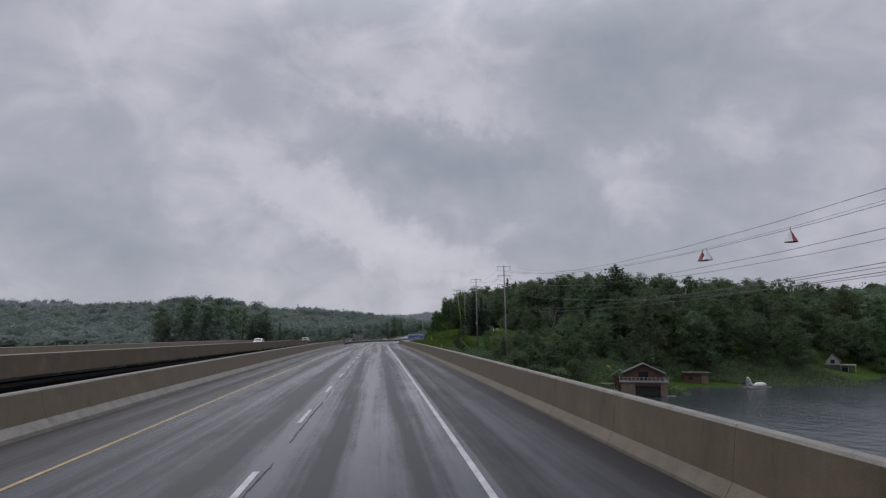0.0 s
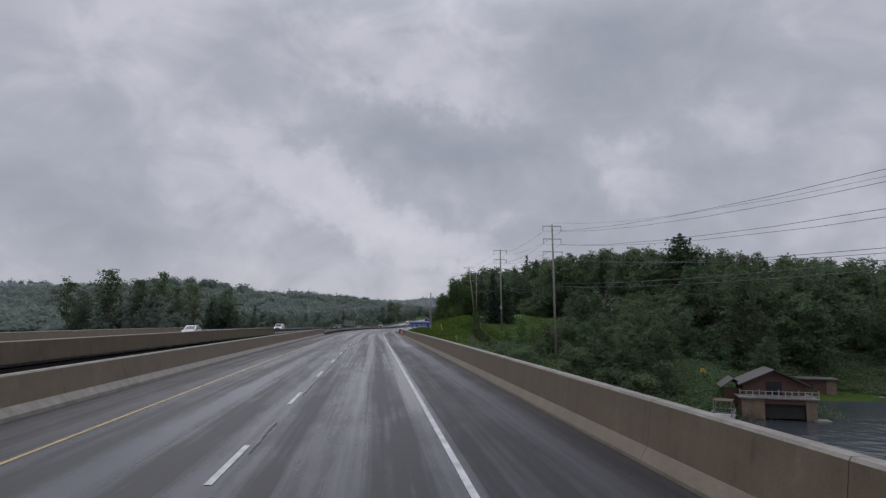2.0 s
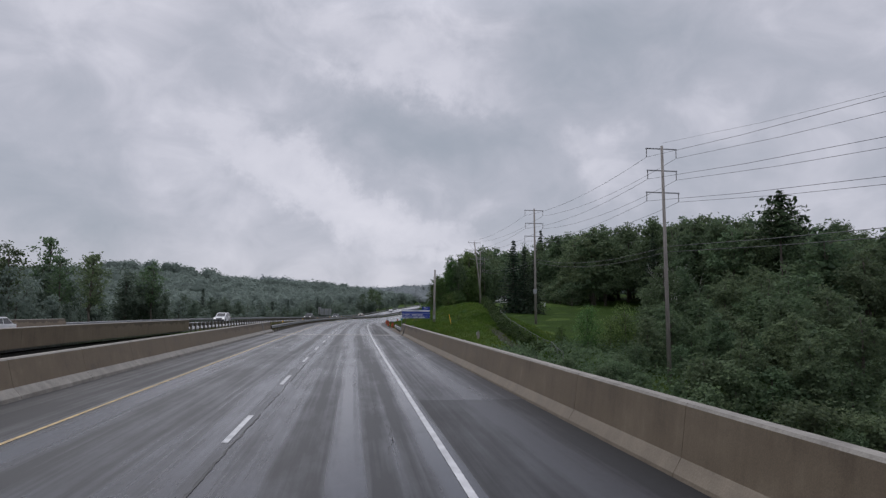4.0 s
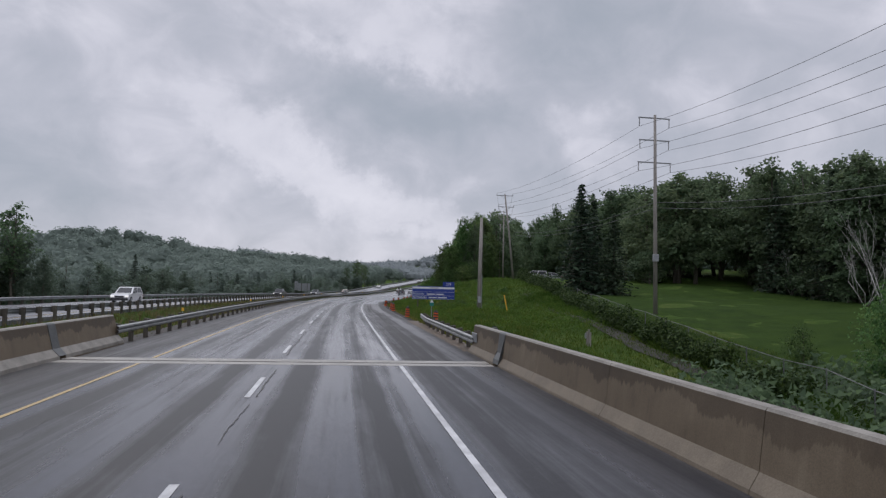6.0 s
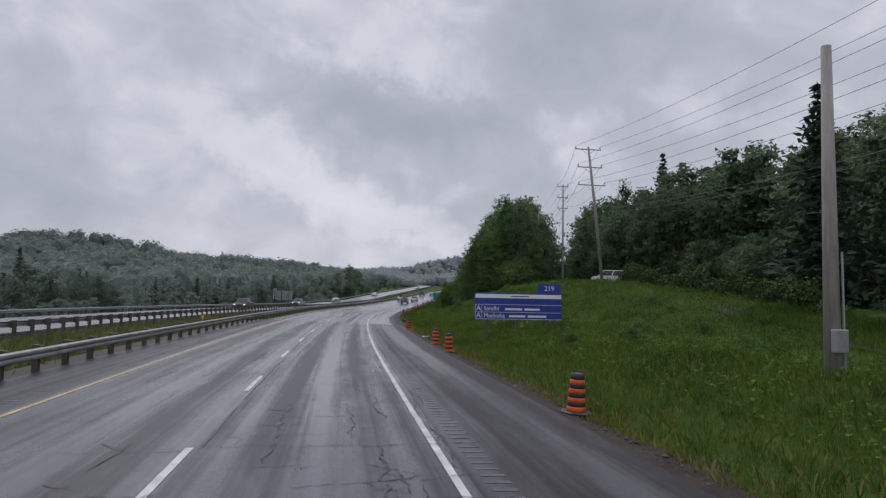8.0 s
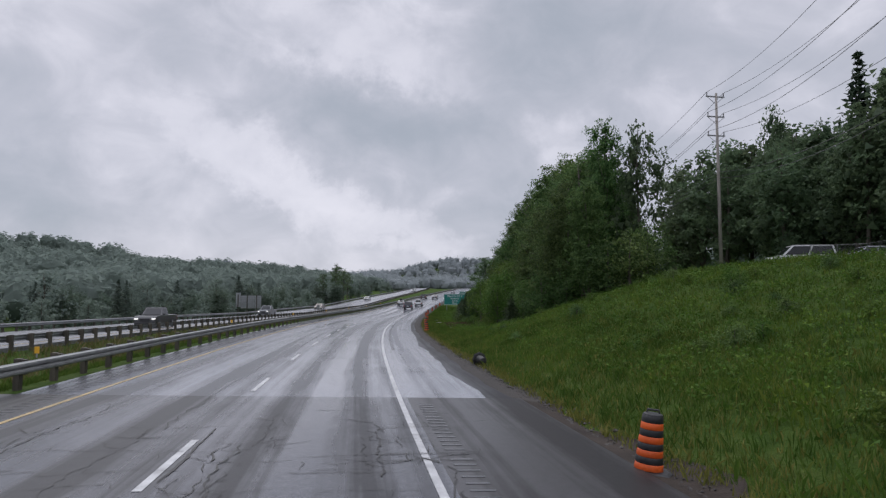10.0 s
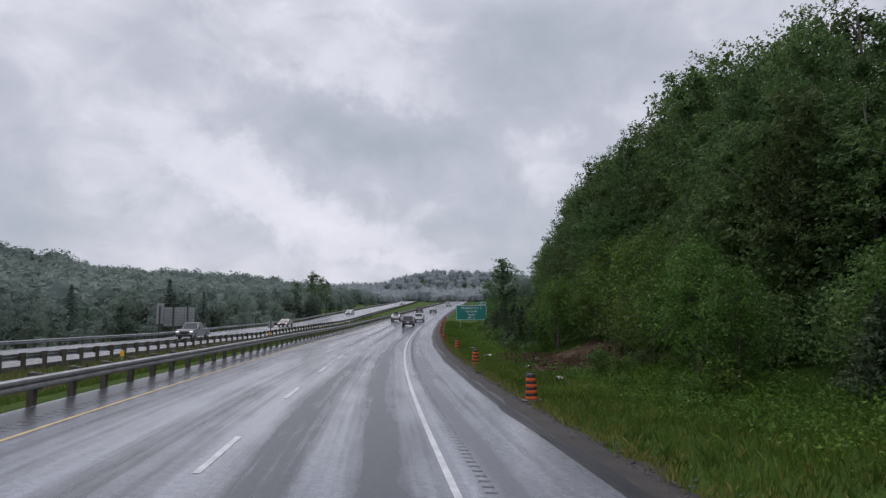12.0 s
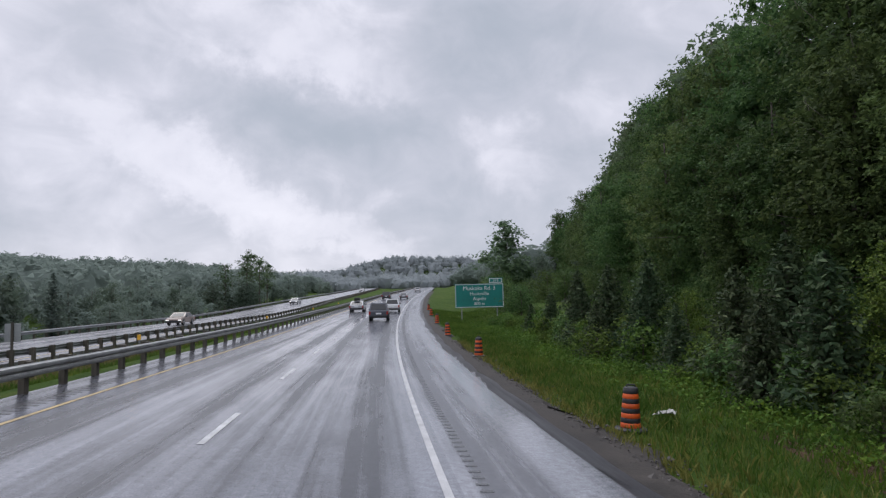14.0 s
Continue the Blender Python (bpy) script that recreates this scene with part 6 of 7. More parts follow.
# construction barrels
def barrel(s, off, tilt=0.0, turn=0.0, label="orange and black banded construction barrel on the gravel"):
    z = max(float(surf(s, min(off, 8.0))) - 0.08, float(ground(s, off)) + 0.02)
    ob = thing("traffic_barrel", label, "traffic barrel", "traffic barrels", m=stand(s, off, z, turn) @ pose(0, 0, 0, 0, tilt, 0))
    base = lathe([(0.36, 0.0), (0.36, 0.03), (0.31, 0.055), (0.22, 0.06)], 8)
    part("rubber_base", base, M_BLACK, ob, "black rubber base ring")
    hi, n = 0.06, 8
    for k in range(n):
        lo, hi = hi, hi + 0.100
        a, c = 0.215 - 0.075 * lo, 0.215 - 0.075 * hi
        bm = lathe([(a, lo), (a + 0.006, lo + 0.01), (c + 0.006, hi - 0.01), (c, hi)], 18)
        part("band", bm, M_ORANGE if k % 2 == 0 else M_BLACK, ob, "orange band" if k % 2 == 0 else "black reflective band", True)
    part("top", lathe([(0.155, 0.855), (0.145, 0.885), (0.11, 0.90)], 14), M_BLACK, ob)
    part("handle", tube_bm([(-0.10, 0, 0.88), (-0.08, 0, 0.945), (0.08, 0, 0.945), (0.10, 0, 0.88)], [0.018] * 4, 6), M_BLACK, ob)
    return ob


for s, off, tilt in ((156.4, 8.3, 0), (176.9, 8.7, 2), (186.6, 7.5, 3), (203.5, 7.3, -2), (209.0, 7.35, 1), (225.8, 7.05, 6), (281.6, 7.75, -2), (299.2, 8.0, 2), (317.2, 8.2, 3), (335.0, 7.6, 1), (350.5, 7.4, -2), (367.0, 7.5, 2), (384, 7.5, 0), (401, 7.5, 0)):
    barrel(s, off, tilt, 40 * math.sin(s))
fallen = barrel(243.4, 7.9, 0, 20, "black construction barrel lying on its side in the grass")
fallen.matrix_basis = stand(243.4, 7.75, float(ground(243.4, 7.75)) + 0.27, 8) @ pose(0, 0, 0, 90, 0, 0) @ Matrix.Diagonal((0.85, 0.85, 0.7, 1)) @ Matrix.Translation((0, 0, -0.5))
for ch in fallen.children:
    ch.data = ch.data.copy()
    ch.data.materials[0] = M_BLACK
    if "label" in ch:
        del ch["label"]


# signs
def text_part(words, size, mat, parent, x, z, depth, align="LEFT"):
    cu = bpy.data.curves.new("lettering", "FONT")
    cu.body, cu.size, cu.extrude = words, size, 0.004
    cu.align_x, cu.align_y = align, "CENTER"
    tmp = new("lettering", cu)
    dg = bpy.context.evaluated_depsgraph_get()
    me = bpy.data.meshes.new_from_object(tmp.evaluated_get(dg))
    bpy.data.objects.remove(tmp)
    me.materials.clear()
    me.materials.append(mat)
    ob = new("lettering", me)
    ob.parent = parent
    ob.matrix_basis = Matrix.Translation((x, depth, z)) @ Matrix.Rotation(math.pi / 2, 4, "X")
    return ob


def panel(name, x0, x1, z0, z1, y0, y1, mat, parent, label="", bev=0.0):
    return part(name, boxed(x0, x1, y0, y1, z0, z1, bevel=bev), mat, parent, label)


W = 5.35
bs = thing("services_sign", "wide blue roadside services sign on timber posts", "road sign", m=stand(211.0, 9.95, 0.0, -2))
panel("board", 0, W, 1.16, 2.78, -0.02, 0.03, M_BLUE, bs, "blue sheeted board", 0.006)
panel("white_border", 0.03, W - 0.03, 2.46, 2.70, -0.030, -0.021, M_SIGNWHITE, bs, "white header strip")
for z in (2.06, 1.60, 1.19):
    panel("white_border", 0.03, W - 0.03, z, z + 0.022, -0.030, -0.021, M_SIGNWHITE, bs, "thin white line")
for x in (0.03, 0.42):
    panel("white_border", x, x + 0.02, 1.20, 2.06, -0.030, -0.021, M_SIGNWHITE, bs, "thin white line")
for z, words in ((1.40, "Muskoka"), (1.83, "Sandhi")):
    text_part(words, 0.36, M_SIGNWHITE, bs, 0.55, z, -0.024)
    text_part("A", 0.42, M_SIGNWHITE, bs, 0.23, z, -0.024, "CENTER")
for x0, x1, z in ((1.85, 2.9, 1.80), (3.05, 4.0, 1.80), (2.1, 3.1, 1.38), (3.25, 4.4, 1.38)):
    panel("text_bar", x0, x1, z - 0.06, z + 0.06, -0.030, -0.021, M_SIGNWHITE, bs, "plain white bar")
panel("text_bar", 2.2, 3.3, 2.55, 2.61, -0.034, -0.031, M_TRIM, bs, "small dark bar")
panel("exit_tab", W - 1.5, W - 0.05, 2.80, 3.36, -0.02, 0.03, M_BLUE, bs, "blue exit number tab", 0.006)
text_part("219", 0.42, M_SIGNWHITE, bs, W - 0.78, 3.08, -0.024, "CENTER")
for x in (0.75, 2.6, 4.5):
    g = float(ground(211, 9.95 + x))
    panel("post", x - 0.075, x + 0.075, g - 0.5, 2.7, 0.032, 0.18, M_POSTWOOD, bs, "brown timber post", 0.01)

gz = 0.75
gsn = thing("exit_sign", "green highway exit sign on steel posts beside the forest", "road sign", m=stand(375.0, 9.9, 0.0, -2))
panel("board", 0, 5.35, gz, gz + 2.62, -0.02, 0.04, M_GREEN, gsn, "green sheeted board", 0.006)
for a in ((0.04, 5.31, gz + 0.04, gz + 0.10), (0.04, 5.31, gz + 2.52, gz + 2.58), (0.04, 0.10, gz + 0.10, gz + 2.52), (5.25, 5.31, gz + 0.10, gz + 2.52)):
    panel("border", *a, -0.030, -0.021, M_SIGNWHITE, gsn, "white border line")
for words, z, sz in (("Muskoka Rd. 3", 2.12, 0.60), ("Huntsville", 1.52, 0.52), ("Aspdin", 0.98, 0.52), ("800 m", 0.42, 0.46)):
    text_part(words, sz, M_SIGNWHITE, gsn, 2.67, gz + z, -0.024, "CENTER")
panel("exit_tab", 3.75, 5.25, gz + 2.64, gz + 3.24, -0.02, 0.04, M_GREEN, gsn, "green exit number tab", 0.006)
panel("border", 3.80, 5.20, gz + 2.70, gz + 3.18, -0.0245, -0.021, M_SIGNWHITE, gsn, "white outline")
panel("tab_face", 3.86, 5.14, gz + 2.76, gz + 3.12, -0.028, -0.0246, M_GREEN, gsn, "green tab face")
text_part("219", 0.40, M_SIGNWHITE, gsn, 4.5, gz + 2.94, -0.032, "CENTER")
for x in (0.7, 4.6):
    g = float(ground(375, 9.9 + x))
    panel("post", x - 0.06, x + 0.06, g - 0.5, gz + 2.5, 0.042, 0.16, M_STEELDULL, gsn, "steel post", 0.006)

rev = thing("sign_back", "bare aluminium back of a large sign facing the oncoming road", "road sign", m=stand(354, -33.6, 0.0, 4))
panel("board", 0, 1.0, 0.5, 3.5, -0.02, 0.03, M_ALU, rev, "aluminium panel")
for k in range(3):
    panel("board", 1.06 + 1.45 * k, 2.45 + 1.45 * k, 0.2, 2.9, -0.02, 0.03, M_ALU, rev, "aluminium panel")
    for z in (0.5, 0.9, 1.3, 1.7, 2.1, 2.5):
        panel("stiffener", 1.08 + 1.45 * k, 2.43 + 1.45 * k, z, z + 0.07, -0.07, -0.021, M_STEELDULL, rev)
for x in (0.5, 2.4, 4.4):
    g = float(ground(354, -33.6 + x))
    panel("post", x - 0.07, x + 0.07, g - 0.4, 3.1, -0.22, -0.075, M_POSTWOOD, rev, "timber post")

mk = thing("marker_sign", "small green and white marker on a thin steel post", "road sign", m=stand(176.6, 8.35, float(ground(176.6, 8.35))))
part("post", boxed(-0.025, 0.025, 0.002, 0.05, -0.3, 1.75), M_STEELDULL, mk)
part("plate", boxed(-0.14, 0.14, -0.012, 0.0, 1.30, 1.55, bevel=0.004), M_GREEN, mk, "green plate")
bm = bmesh.new()
tri = [bm.verts.new(v) for v in ((-0.16, -0.016, 1.55), (0.16, -0.016, 1.55), (0, -0.016, 1.76))]
f = bm.faces.new(tri)
r_ = bmesh.ops.extrude_face_region(bm, geom=[f])
bmesh.ops.translate(bm, verts=[v for v in r_["geom"] if isinstance(v, bmesh.types.BMVert)], vec=(0, 0.014, 0))
part("peak", bm, M_SIGNWHITE, mk, "white triangular plate")

for s, off in ((330, -11.0),):
    g = float(ground(s, off))
    ms = thing("median_sign", "small dark sign on a thin post in the median", "road sign", m=stand(s, off, g))
    part("post", boxed(-0.04, 0.04, -0.03, 0.03, -0.4, 2.5), M_POSTWOOD, ms)
    part("plate", boxed(-0.30, 0.30, 0.032, 0.045, 1.75, 2.45, bevel=0.005), M_ALU, ms, "plain metal back")

# amber delineators on the guard rail
for k, s in enumerate((166, 189, 212, 235, 258, 281, 304, 327, 350, 373, 396)):
    o, z = float(rail_l(s)), float(surf(s, -6.0)) - 0.08
    d = thing("rail_reflector", "amber reflector standing on the guard rail", "reflector", "rail reflectors", m=stand(s, o, z))
    part("bracket", boxed(-0.015, 0.015, -0.02, 0.02, 0.74, 0.86), M_STEEL, d)
    part("lens", boxed(-0.06, 0.06, -0.012, 0.012, 0.86, 1.04, bevel=0.004), M_AMBER, d, "amber plastic lens")

# yellow stake and timber posts on the slope
st = thing("marker_stake", "leaning yellow marker stake in the grass", "stake", m=stand(187, 16.6, float(ground(187, 16.6))) @ pose(0, 0, 0, 0, -12, 0))
part("stake", boxed(-0.05, 0.05, -0.012, 0.012, -0.2, 1.6), M_AMBER, st)
tp = thing("timber_post_cluster", "weathered timber posts with a valve box in the grass", "posts", m=stand(170.6, 18.0, float(ground(170.6, 18.0))))
for x, h in ((-0.09, 0.95), (0.03, 1.1), (0.13, 0.9)):
    part("post", boxed(x - 0.05, x + 0.05, -0.05, 0.05, -0.3, h, bevel=0.012), M_POLE, tp)
part("box", boxed(-0.24, -0.15, -0.06, 0.06, 0.5, 0.85, bevel=0.012), M_ALU, tp)

# litter: torn white sheets and a fabric roll
M_LITTER = varied("dirty_white_fabric", (0.20, 0.19, 0.175), (0.52, 0.51, 0.48), 4, (0.6, 0.8), 0.5, 18)
for s, off, turn, ln in ((289.3, 10.7, 60, 1.0), (307.6, 9.9, 30, 0.9), (215.6, 7.55, 70, 0.9), (318.6, 9.6, 40, 0.6)):
    r_ = random.Random(int(s))
    z = max(float(ground(s, off)), float(surf(s, min(off, 7.4))) - 0.12) + 0.05
    lt = thing("litter_sheet", "crumpled dirty white plastic sheet in the grass", "litter", "roadside litter", m=stand(s, off, z, turn))
    n, V, F = 9, [], []
    for k in range(n):
        for j in range(5):
            f, w = k / (n - 1) - 0.5, (j / 4 - 0.5) * (0.34 - 0.5 * abs(k / (n - 1) - 0.5) * r_.uniform(0.3, 1.0))
            V.append((ln * f + r_.uniform(-0.05, 0.05), w + 0.10 * math.sin(5 * f + s) + r_.uniform(-0.02, 0.02), r_.uniform(0.0, 0.09)))
    m = len(V)
    V += [(x, y, zz - 0.006) for x, y, zz in V]
    for k in range(n - 1):
        for j in range(4):
            q = k * 5 + j
            F += [(q, q + 5, q + 6, q + 1), (m + q, m + q + 1, m + q + 6, m + q + 5)]
    mesh_ob("sheet", V, F, M_LITTER, lt)

curl = thing("fabric_roll", "curled dirty white fabric roll at the soil's edge", "litter", "roadside litter", m=stand(297.9, 10.7, float(ground(297.9, 10.7)) + 0.16, -60))
pts = [(0.30 * math.cos(a) * (1 + 0.5 * (a < 0.6)), 0.30 * math.sin(a), 0.03 * math.sin(3 * a)) for a in (-0.5, 0.1, 0.6, 1.1, 1.7, 2.3)]
part("roll", tube_bm(pts, [0.03, 0.05, 0.07, 0.075, 0.07, 0.04], 9), M_LITTER, curl, smooth_shade=True)

# goldenrod in flower on the embankment
M_GOLD = varied("yellow_blossom", (0.36, 0.30, 0.02), (0.58, 0.48, 0.05), 6, (0.7, 0.9), 0.2, 30)
for s, off in ((217.4, 13.0), (217.0, 12.5), (218.2, 13.4), (219.6, 14.4), (226.0, 17.5), (213.0, 13.6)):
    r_ = random.Random(int(s * 10))
    fl = thing("wildflower", "tall green weed with small yellow blossom heads", "flower", "wildflowers", m=stand(s, off, float(ground(s, off)) - 0.03, r_.uniform(0, 360)))
    for k in range(4):
        a, ln = r_.uniform(0, 6.28), r_.uniform(0.45, 0.8)
        tip = Vector((0.22 * math.cos(a), 0.22 * math.sin(a), ln))
        part("stem", tube_bm([(0, 0, 0), tuple(tip * 0.6), tuple(tip)], [0.008, 0.006, 0.004], 5), M_BLADE, fl)
        head = bmesh.new()
        for j in range(9):
            c = tip + Vector((r_.uniform(-0.07, 0.07), r_.uniform(-0.07, 0.07), r_.uniform(-0.12, 0.05)))
            bmesh.ops.create_icosphere(head, subdivisions=1, radius=r_.uniform(0.014, 0.026), matrix=Matrix.Translation(c))
        part("blossom", head, M_GOLD, fl, "small yellow blossom head")

# bare cut in the slope with stones
def mound(name, label, s, off, ls, lo, h, mat, seed):
    V, F, n = [], [], 15
    r_ = np.random.default_rng(seed)
    for i in range(n):
        for k in range(n):
            u, w = 2 * i / (n - 1) - 1, 2 * k / (n - 1) - 1
            q = max(0.0, 1 - u * u - w * w)
            a, c = s + u * ls, off + w * lo
            V.append(place(a, c, float(ground(a, c)) - 0.06 + (h * q ** 0.6 + r_.uniform(-0.04, 0.07)) * (q > 0.02)))
    for i in range(n - 1):
        for k in range(n - 1):
            F.append((i * n + k, i * n + k + 1, (i + 1) * n + k + 1, (i + 1) * n + k))
    return tagged(mesh_ob(name, V, F, mat, smooth_shade=True), label, "soil", kind="structure")




def soil_cut():
    """A raw terrace dug into the bank: a low floor, an upright broken face, a pale shelf above it."""
    rng = np.random.default_rng(9)
    ss, oo = np.arange(292.5, 312.5, 0.28), np.arange(9.6, 19.2, 0.28)
    A, C = np.meshgrid(ss, oo, indexing="ij")
    wob = 0.5 * np.sin(C * 1.3) + 0.25 * np.sin(C * 3.7 + 1) + 0.15 * np.sin(C * 8.1)
    face = smooth(0.0, 0.42, A - 303.6 - wob + 0.5 * (C - 16)) * smooth(13.6, 14.6, C + 0.3 * np.sin(A * 2.1))
    edge = np.minimum.reduce([smooth(292.8, 294.6, A + 0.5 * np.sin(C * 2.2)), smooth(312.2, 309.0, A + 0.5 * np.sin(C * 1.7)), smooth(9.8, 11.4, C + 0.5 * np.sin(A * 1.1) + 0.3 * np.sin(A * 2.7)), smooth(19.1, 18.2, C)])
    lump = 0.07 * np.sin(A * 3.1 + C) * np.sin(C * 2.9) + rng.uniform(-0.035, 0.045, A.shape)
    h = -0.22 + 0.30 * edge + edge * (0.62 * face * smooth(312, 308, A) + 1.5 * lump)
    x, y = plan(A, C)
    V = np.stack([x, y, ground(A, C) + h], -1).reshape(-1, 3)
    n = len(oo)
    i, k = np.meshgrid(np.arange(len(ss) - 1), np.arange(n - 1), indexing="ij")
    a = (i * n + k).ravel()
    ob = mesh_ob("bare_soil", V.tolist(), np.stack([a, a + 1, a + n + 1, a + n], -1).tolist(), M_DIRT)
    return tagged(ob, "raw brown soil terrace cut into the grass bank", "soil", kind="structure")


soil_cut()
M_CLOD = varied("brown_earth_clods", (0.020, 0.012, 0.007), (0.085, 0.052, 0.030), 1.2, (0.7, 0.95), 0.6, 14, spec=0.1)
clods = pebbles("earth_clods", "broken brown earth clods and roots on the dug bank", 18, 2600, lambda r, n: (r.uniform(293.5, 311.5, n), 10.6 + 8.0 * r.beta(1.3, 1.5, n)), 0.045, M_CLOD)
mound("bare_soil", "raw brown soil patch in the verge", 311, 11.6, 7.5, 1.3, 0.10, M_DIRT, 4)
mound("bare_soil", "raw brown soil patch in the verge", 290, 11.4, 7.0, 1.0, 0.10, M_DIRT, 5)
M_STONE = varied("brown_field_stone", (0.09, 0.075, 0.06), (0.22, 0.19, 0.16), 3, (0.6, 0.85), 0.6, 16)
for k, (s, off, r0) in enumerate(((302.6, 15.4, 0.20), (303.4, 12.9, 0.15), (299.0, 12.6, 0.13), (311.2, 14.2, 0.25), (296.0, 12.4, 0.18), (308.8, 13.6, 0.25), (300.4, 14.8, 0.16), (298.2, 14.0, 0.13))):
    r_ = np.random.default_rng(k)
    bm = bmesh.new()
    bmesh.ops.create_icosphere(bm, subdivisions=2, radius=r0)
    for v in bm.verts:
        v.co *= 1 + 0.22 * noise.noise(v.co * 2.2 / r0 + Vector((k * 7, 0, 0)))
        v.co.z *= 0.6
    ob = thing("boulder", "half-buried brown stone in the bank", "boulder", "boulders", m=stand(s, off, float(ground(s, off)) + 0.3 * r0 + 0.12, 40 * k))
    part("stone", bm, M_STONE, ob, smooth_shade=True)

# sandy strip at the foot of the right guard rail, and the gravel lane below the slope
sand = strip("sandy_edge", srange(154.4, 178, 0.4), [lambda s: 6.66 + 0.025 * math.sin(s * 1.7) + 0.02 * math.sin(s * 4.3), 6.95, lambda s: 7.5 + 0.12 * math.sin(s * 1.1) + 0.08 * math.sin(s * 3.1)], lambda s, o: float(surf(s, o)) + 0.005, varied("wet_sand", (0.040, 0.029, 0.020), (0.150, 0.112, 0.078), 1.1, (0.5, 0.8), 0.8, 14, spec=0.3))
tagged(sand, "wet sandy strip at the foot of the guard rail", "sand", kind="structure")
lane = strip("gravel_lane", srange(146, 208, 2), [lambda s: float(np.interp(s, [146, 170, 208], [21.0, 20.7, 23.0])), lambda s: float(np.interp(s, [146, 170, 208], [22.3, 21.9, 24.2]))], lambda s, o: float(ground(s, o)) + 0.07,
             varied("grey_gravel", (0.022, 0.022, 0.018), (0.060, 0.058, 0.048), 1.2, (0.7, 0.95), 0.8, 18, spec=0.15, dist=0.03))
tagged(lane, "narrow grey gravel lane along the hedge", "gravel lane", kind="structure")
lawn = strip("lawn", srange(162, 222, 4), [26.5, 32, 38, 44, 50, 56, 61], lambda s, o: float(ground(s, o)) + 0.06, M_LAWN)
tagged(lawn, "bright mown lawn behind the hedge", "lawn", kind="structure")


# hedge and chain-link fence along the lane
def hedge():
    rng = np.random.default_rng(77)
    C, O = [], []
    for s in np.arange(157, 236, 0.55):
        o = float(np.interp(s, [157, 176, 192, 212, 236], [22.9, 22.7, 24.9, 27.3, 29.3]))
        hgt = 1.30 + 0.35 * math.sin(s * 0.9) + 0.30 * math.sin(s * 2.3)
        if 197 < s < 200.5 or math.sin(s * 0.61) + 0.6 * math.sin(s * 1.7) < -1.15:
            continue
        x, y = plan(s, o)
        z = float(ground(s, o))
        d = rng.normal(size=(300, 3)); d /= np.linalg.norm(d, axis=1, keepdims=True)
        c = d * np.array([0.85, 0.6, hgt * 0.55]) * rng.uniform(0.6, 1.1, 300)[:, None] + np.array([x, y, z + hgt * 0.5])
        C.append(c); O.append(d)
    Q = leaf_quads(rng, np.concatenate(C), 0.095, 0.5, 0.85, np.concatenate(O), 3)
    ob = new("hedge", quad_mesh("hedge", Q, M_HEDGE))
    tagged(ob, "overgrown green hedge along the lane", "hedge", kind="stuff")


hedge()
M_LINK = varied("chain_link_wire", (0.09, 0.095, 0.095), (0.19, 0.195, 0.195), 2, (0.5, 0.6), 0.0, 20, 0.5)


def chain_fence(s0, s1, off, gap, label):
    fence = thing("chain_link_fence", label, "fence", "fences")
    s = s0
    pts = []
    while s <= s1:
        x, y = plan(s, off(s))
        z = float(ground(s, off(s)))
        p = part("post", tube_bm([(x, y, z - 0.3), (x, y, z + 1.55)], [0.035, 0.035], 6), M_LINK, fence)
        pts.append(Vector((float(x), float(y), z)))
        s += gap
    for a, c in zip(pts, pts[1:]):
        part("top_rail", tube_bm([a + Vector((0, 0, 1.5)), c + Vector((0, 0, 1.5))], [0.022, 0.022], 5), M_LINK, fence)
        V, F = [], []
        n = 16
        for k in range(-12, n):
            for sg in (1, -1):
                x0, x1 = (k / n, (k + 12) / n) if sg > 0 else ((k + 12) / n, k / n)
                z0, z1 = 0.05, 1.45
                cl = []
                for xx, zz in ((x0, z0), (x1, z1)):
                    cl.append((xx, zz))
                (xa, za), (xb, zb) = cl
                lo_, hi_ = 0.0, 1.0
                if xb != xa:
                    ta, tb = (0 - xa) / (xb - xa), (1 - xa) / (xb - xa)
                    lo_, hi_ = max(0, min(ta, tb)), min(1, max(ta, tb))
                if hi_ - lo_ < 0.02:
                    continue
                q0 = a.lerp(c, xa + (xb - xa) * lo_) + Vector((0, 0, za + (zb - za) * lo_))
                q1 = a.lerp(c, xa + (xb - xa) * hi_) + Vector((0, 0, za + (zb - za) * hi_))
                i = len(V)
                w = Vector((0, 0, 0.004))
                V += [q0 - w, q0 + w, q1 + w, q1 - w]
                F.append((i, i + 1, i + 2, i + 3))
        mesh_ob("mesh_panel", V, F, M_LINK, fence)
    return fence


chain_fence(150, 196, lambda s: float(np.interp(s, [150, 157, 176, 196], [22.9, 23.6, 23.6, 26.1])), 3.0, "grey chain-link fence overgrown by the hedge")
chain_fence(250, 264, lambda s: 35.5, 3.0, "grey chain-link fence on top of the embankment")


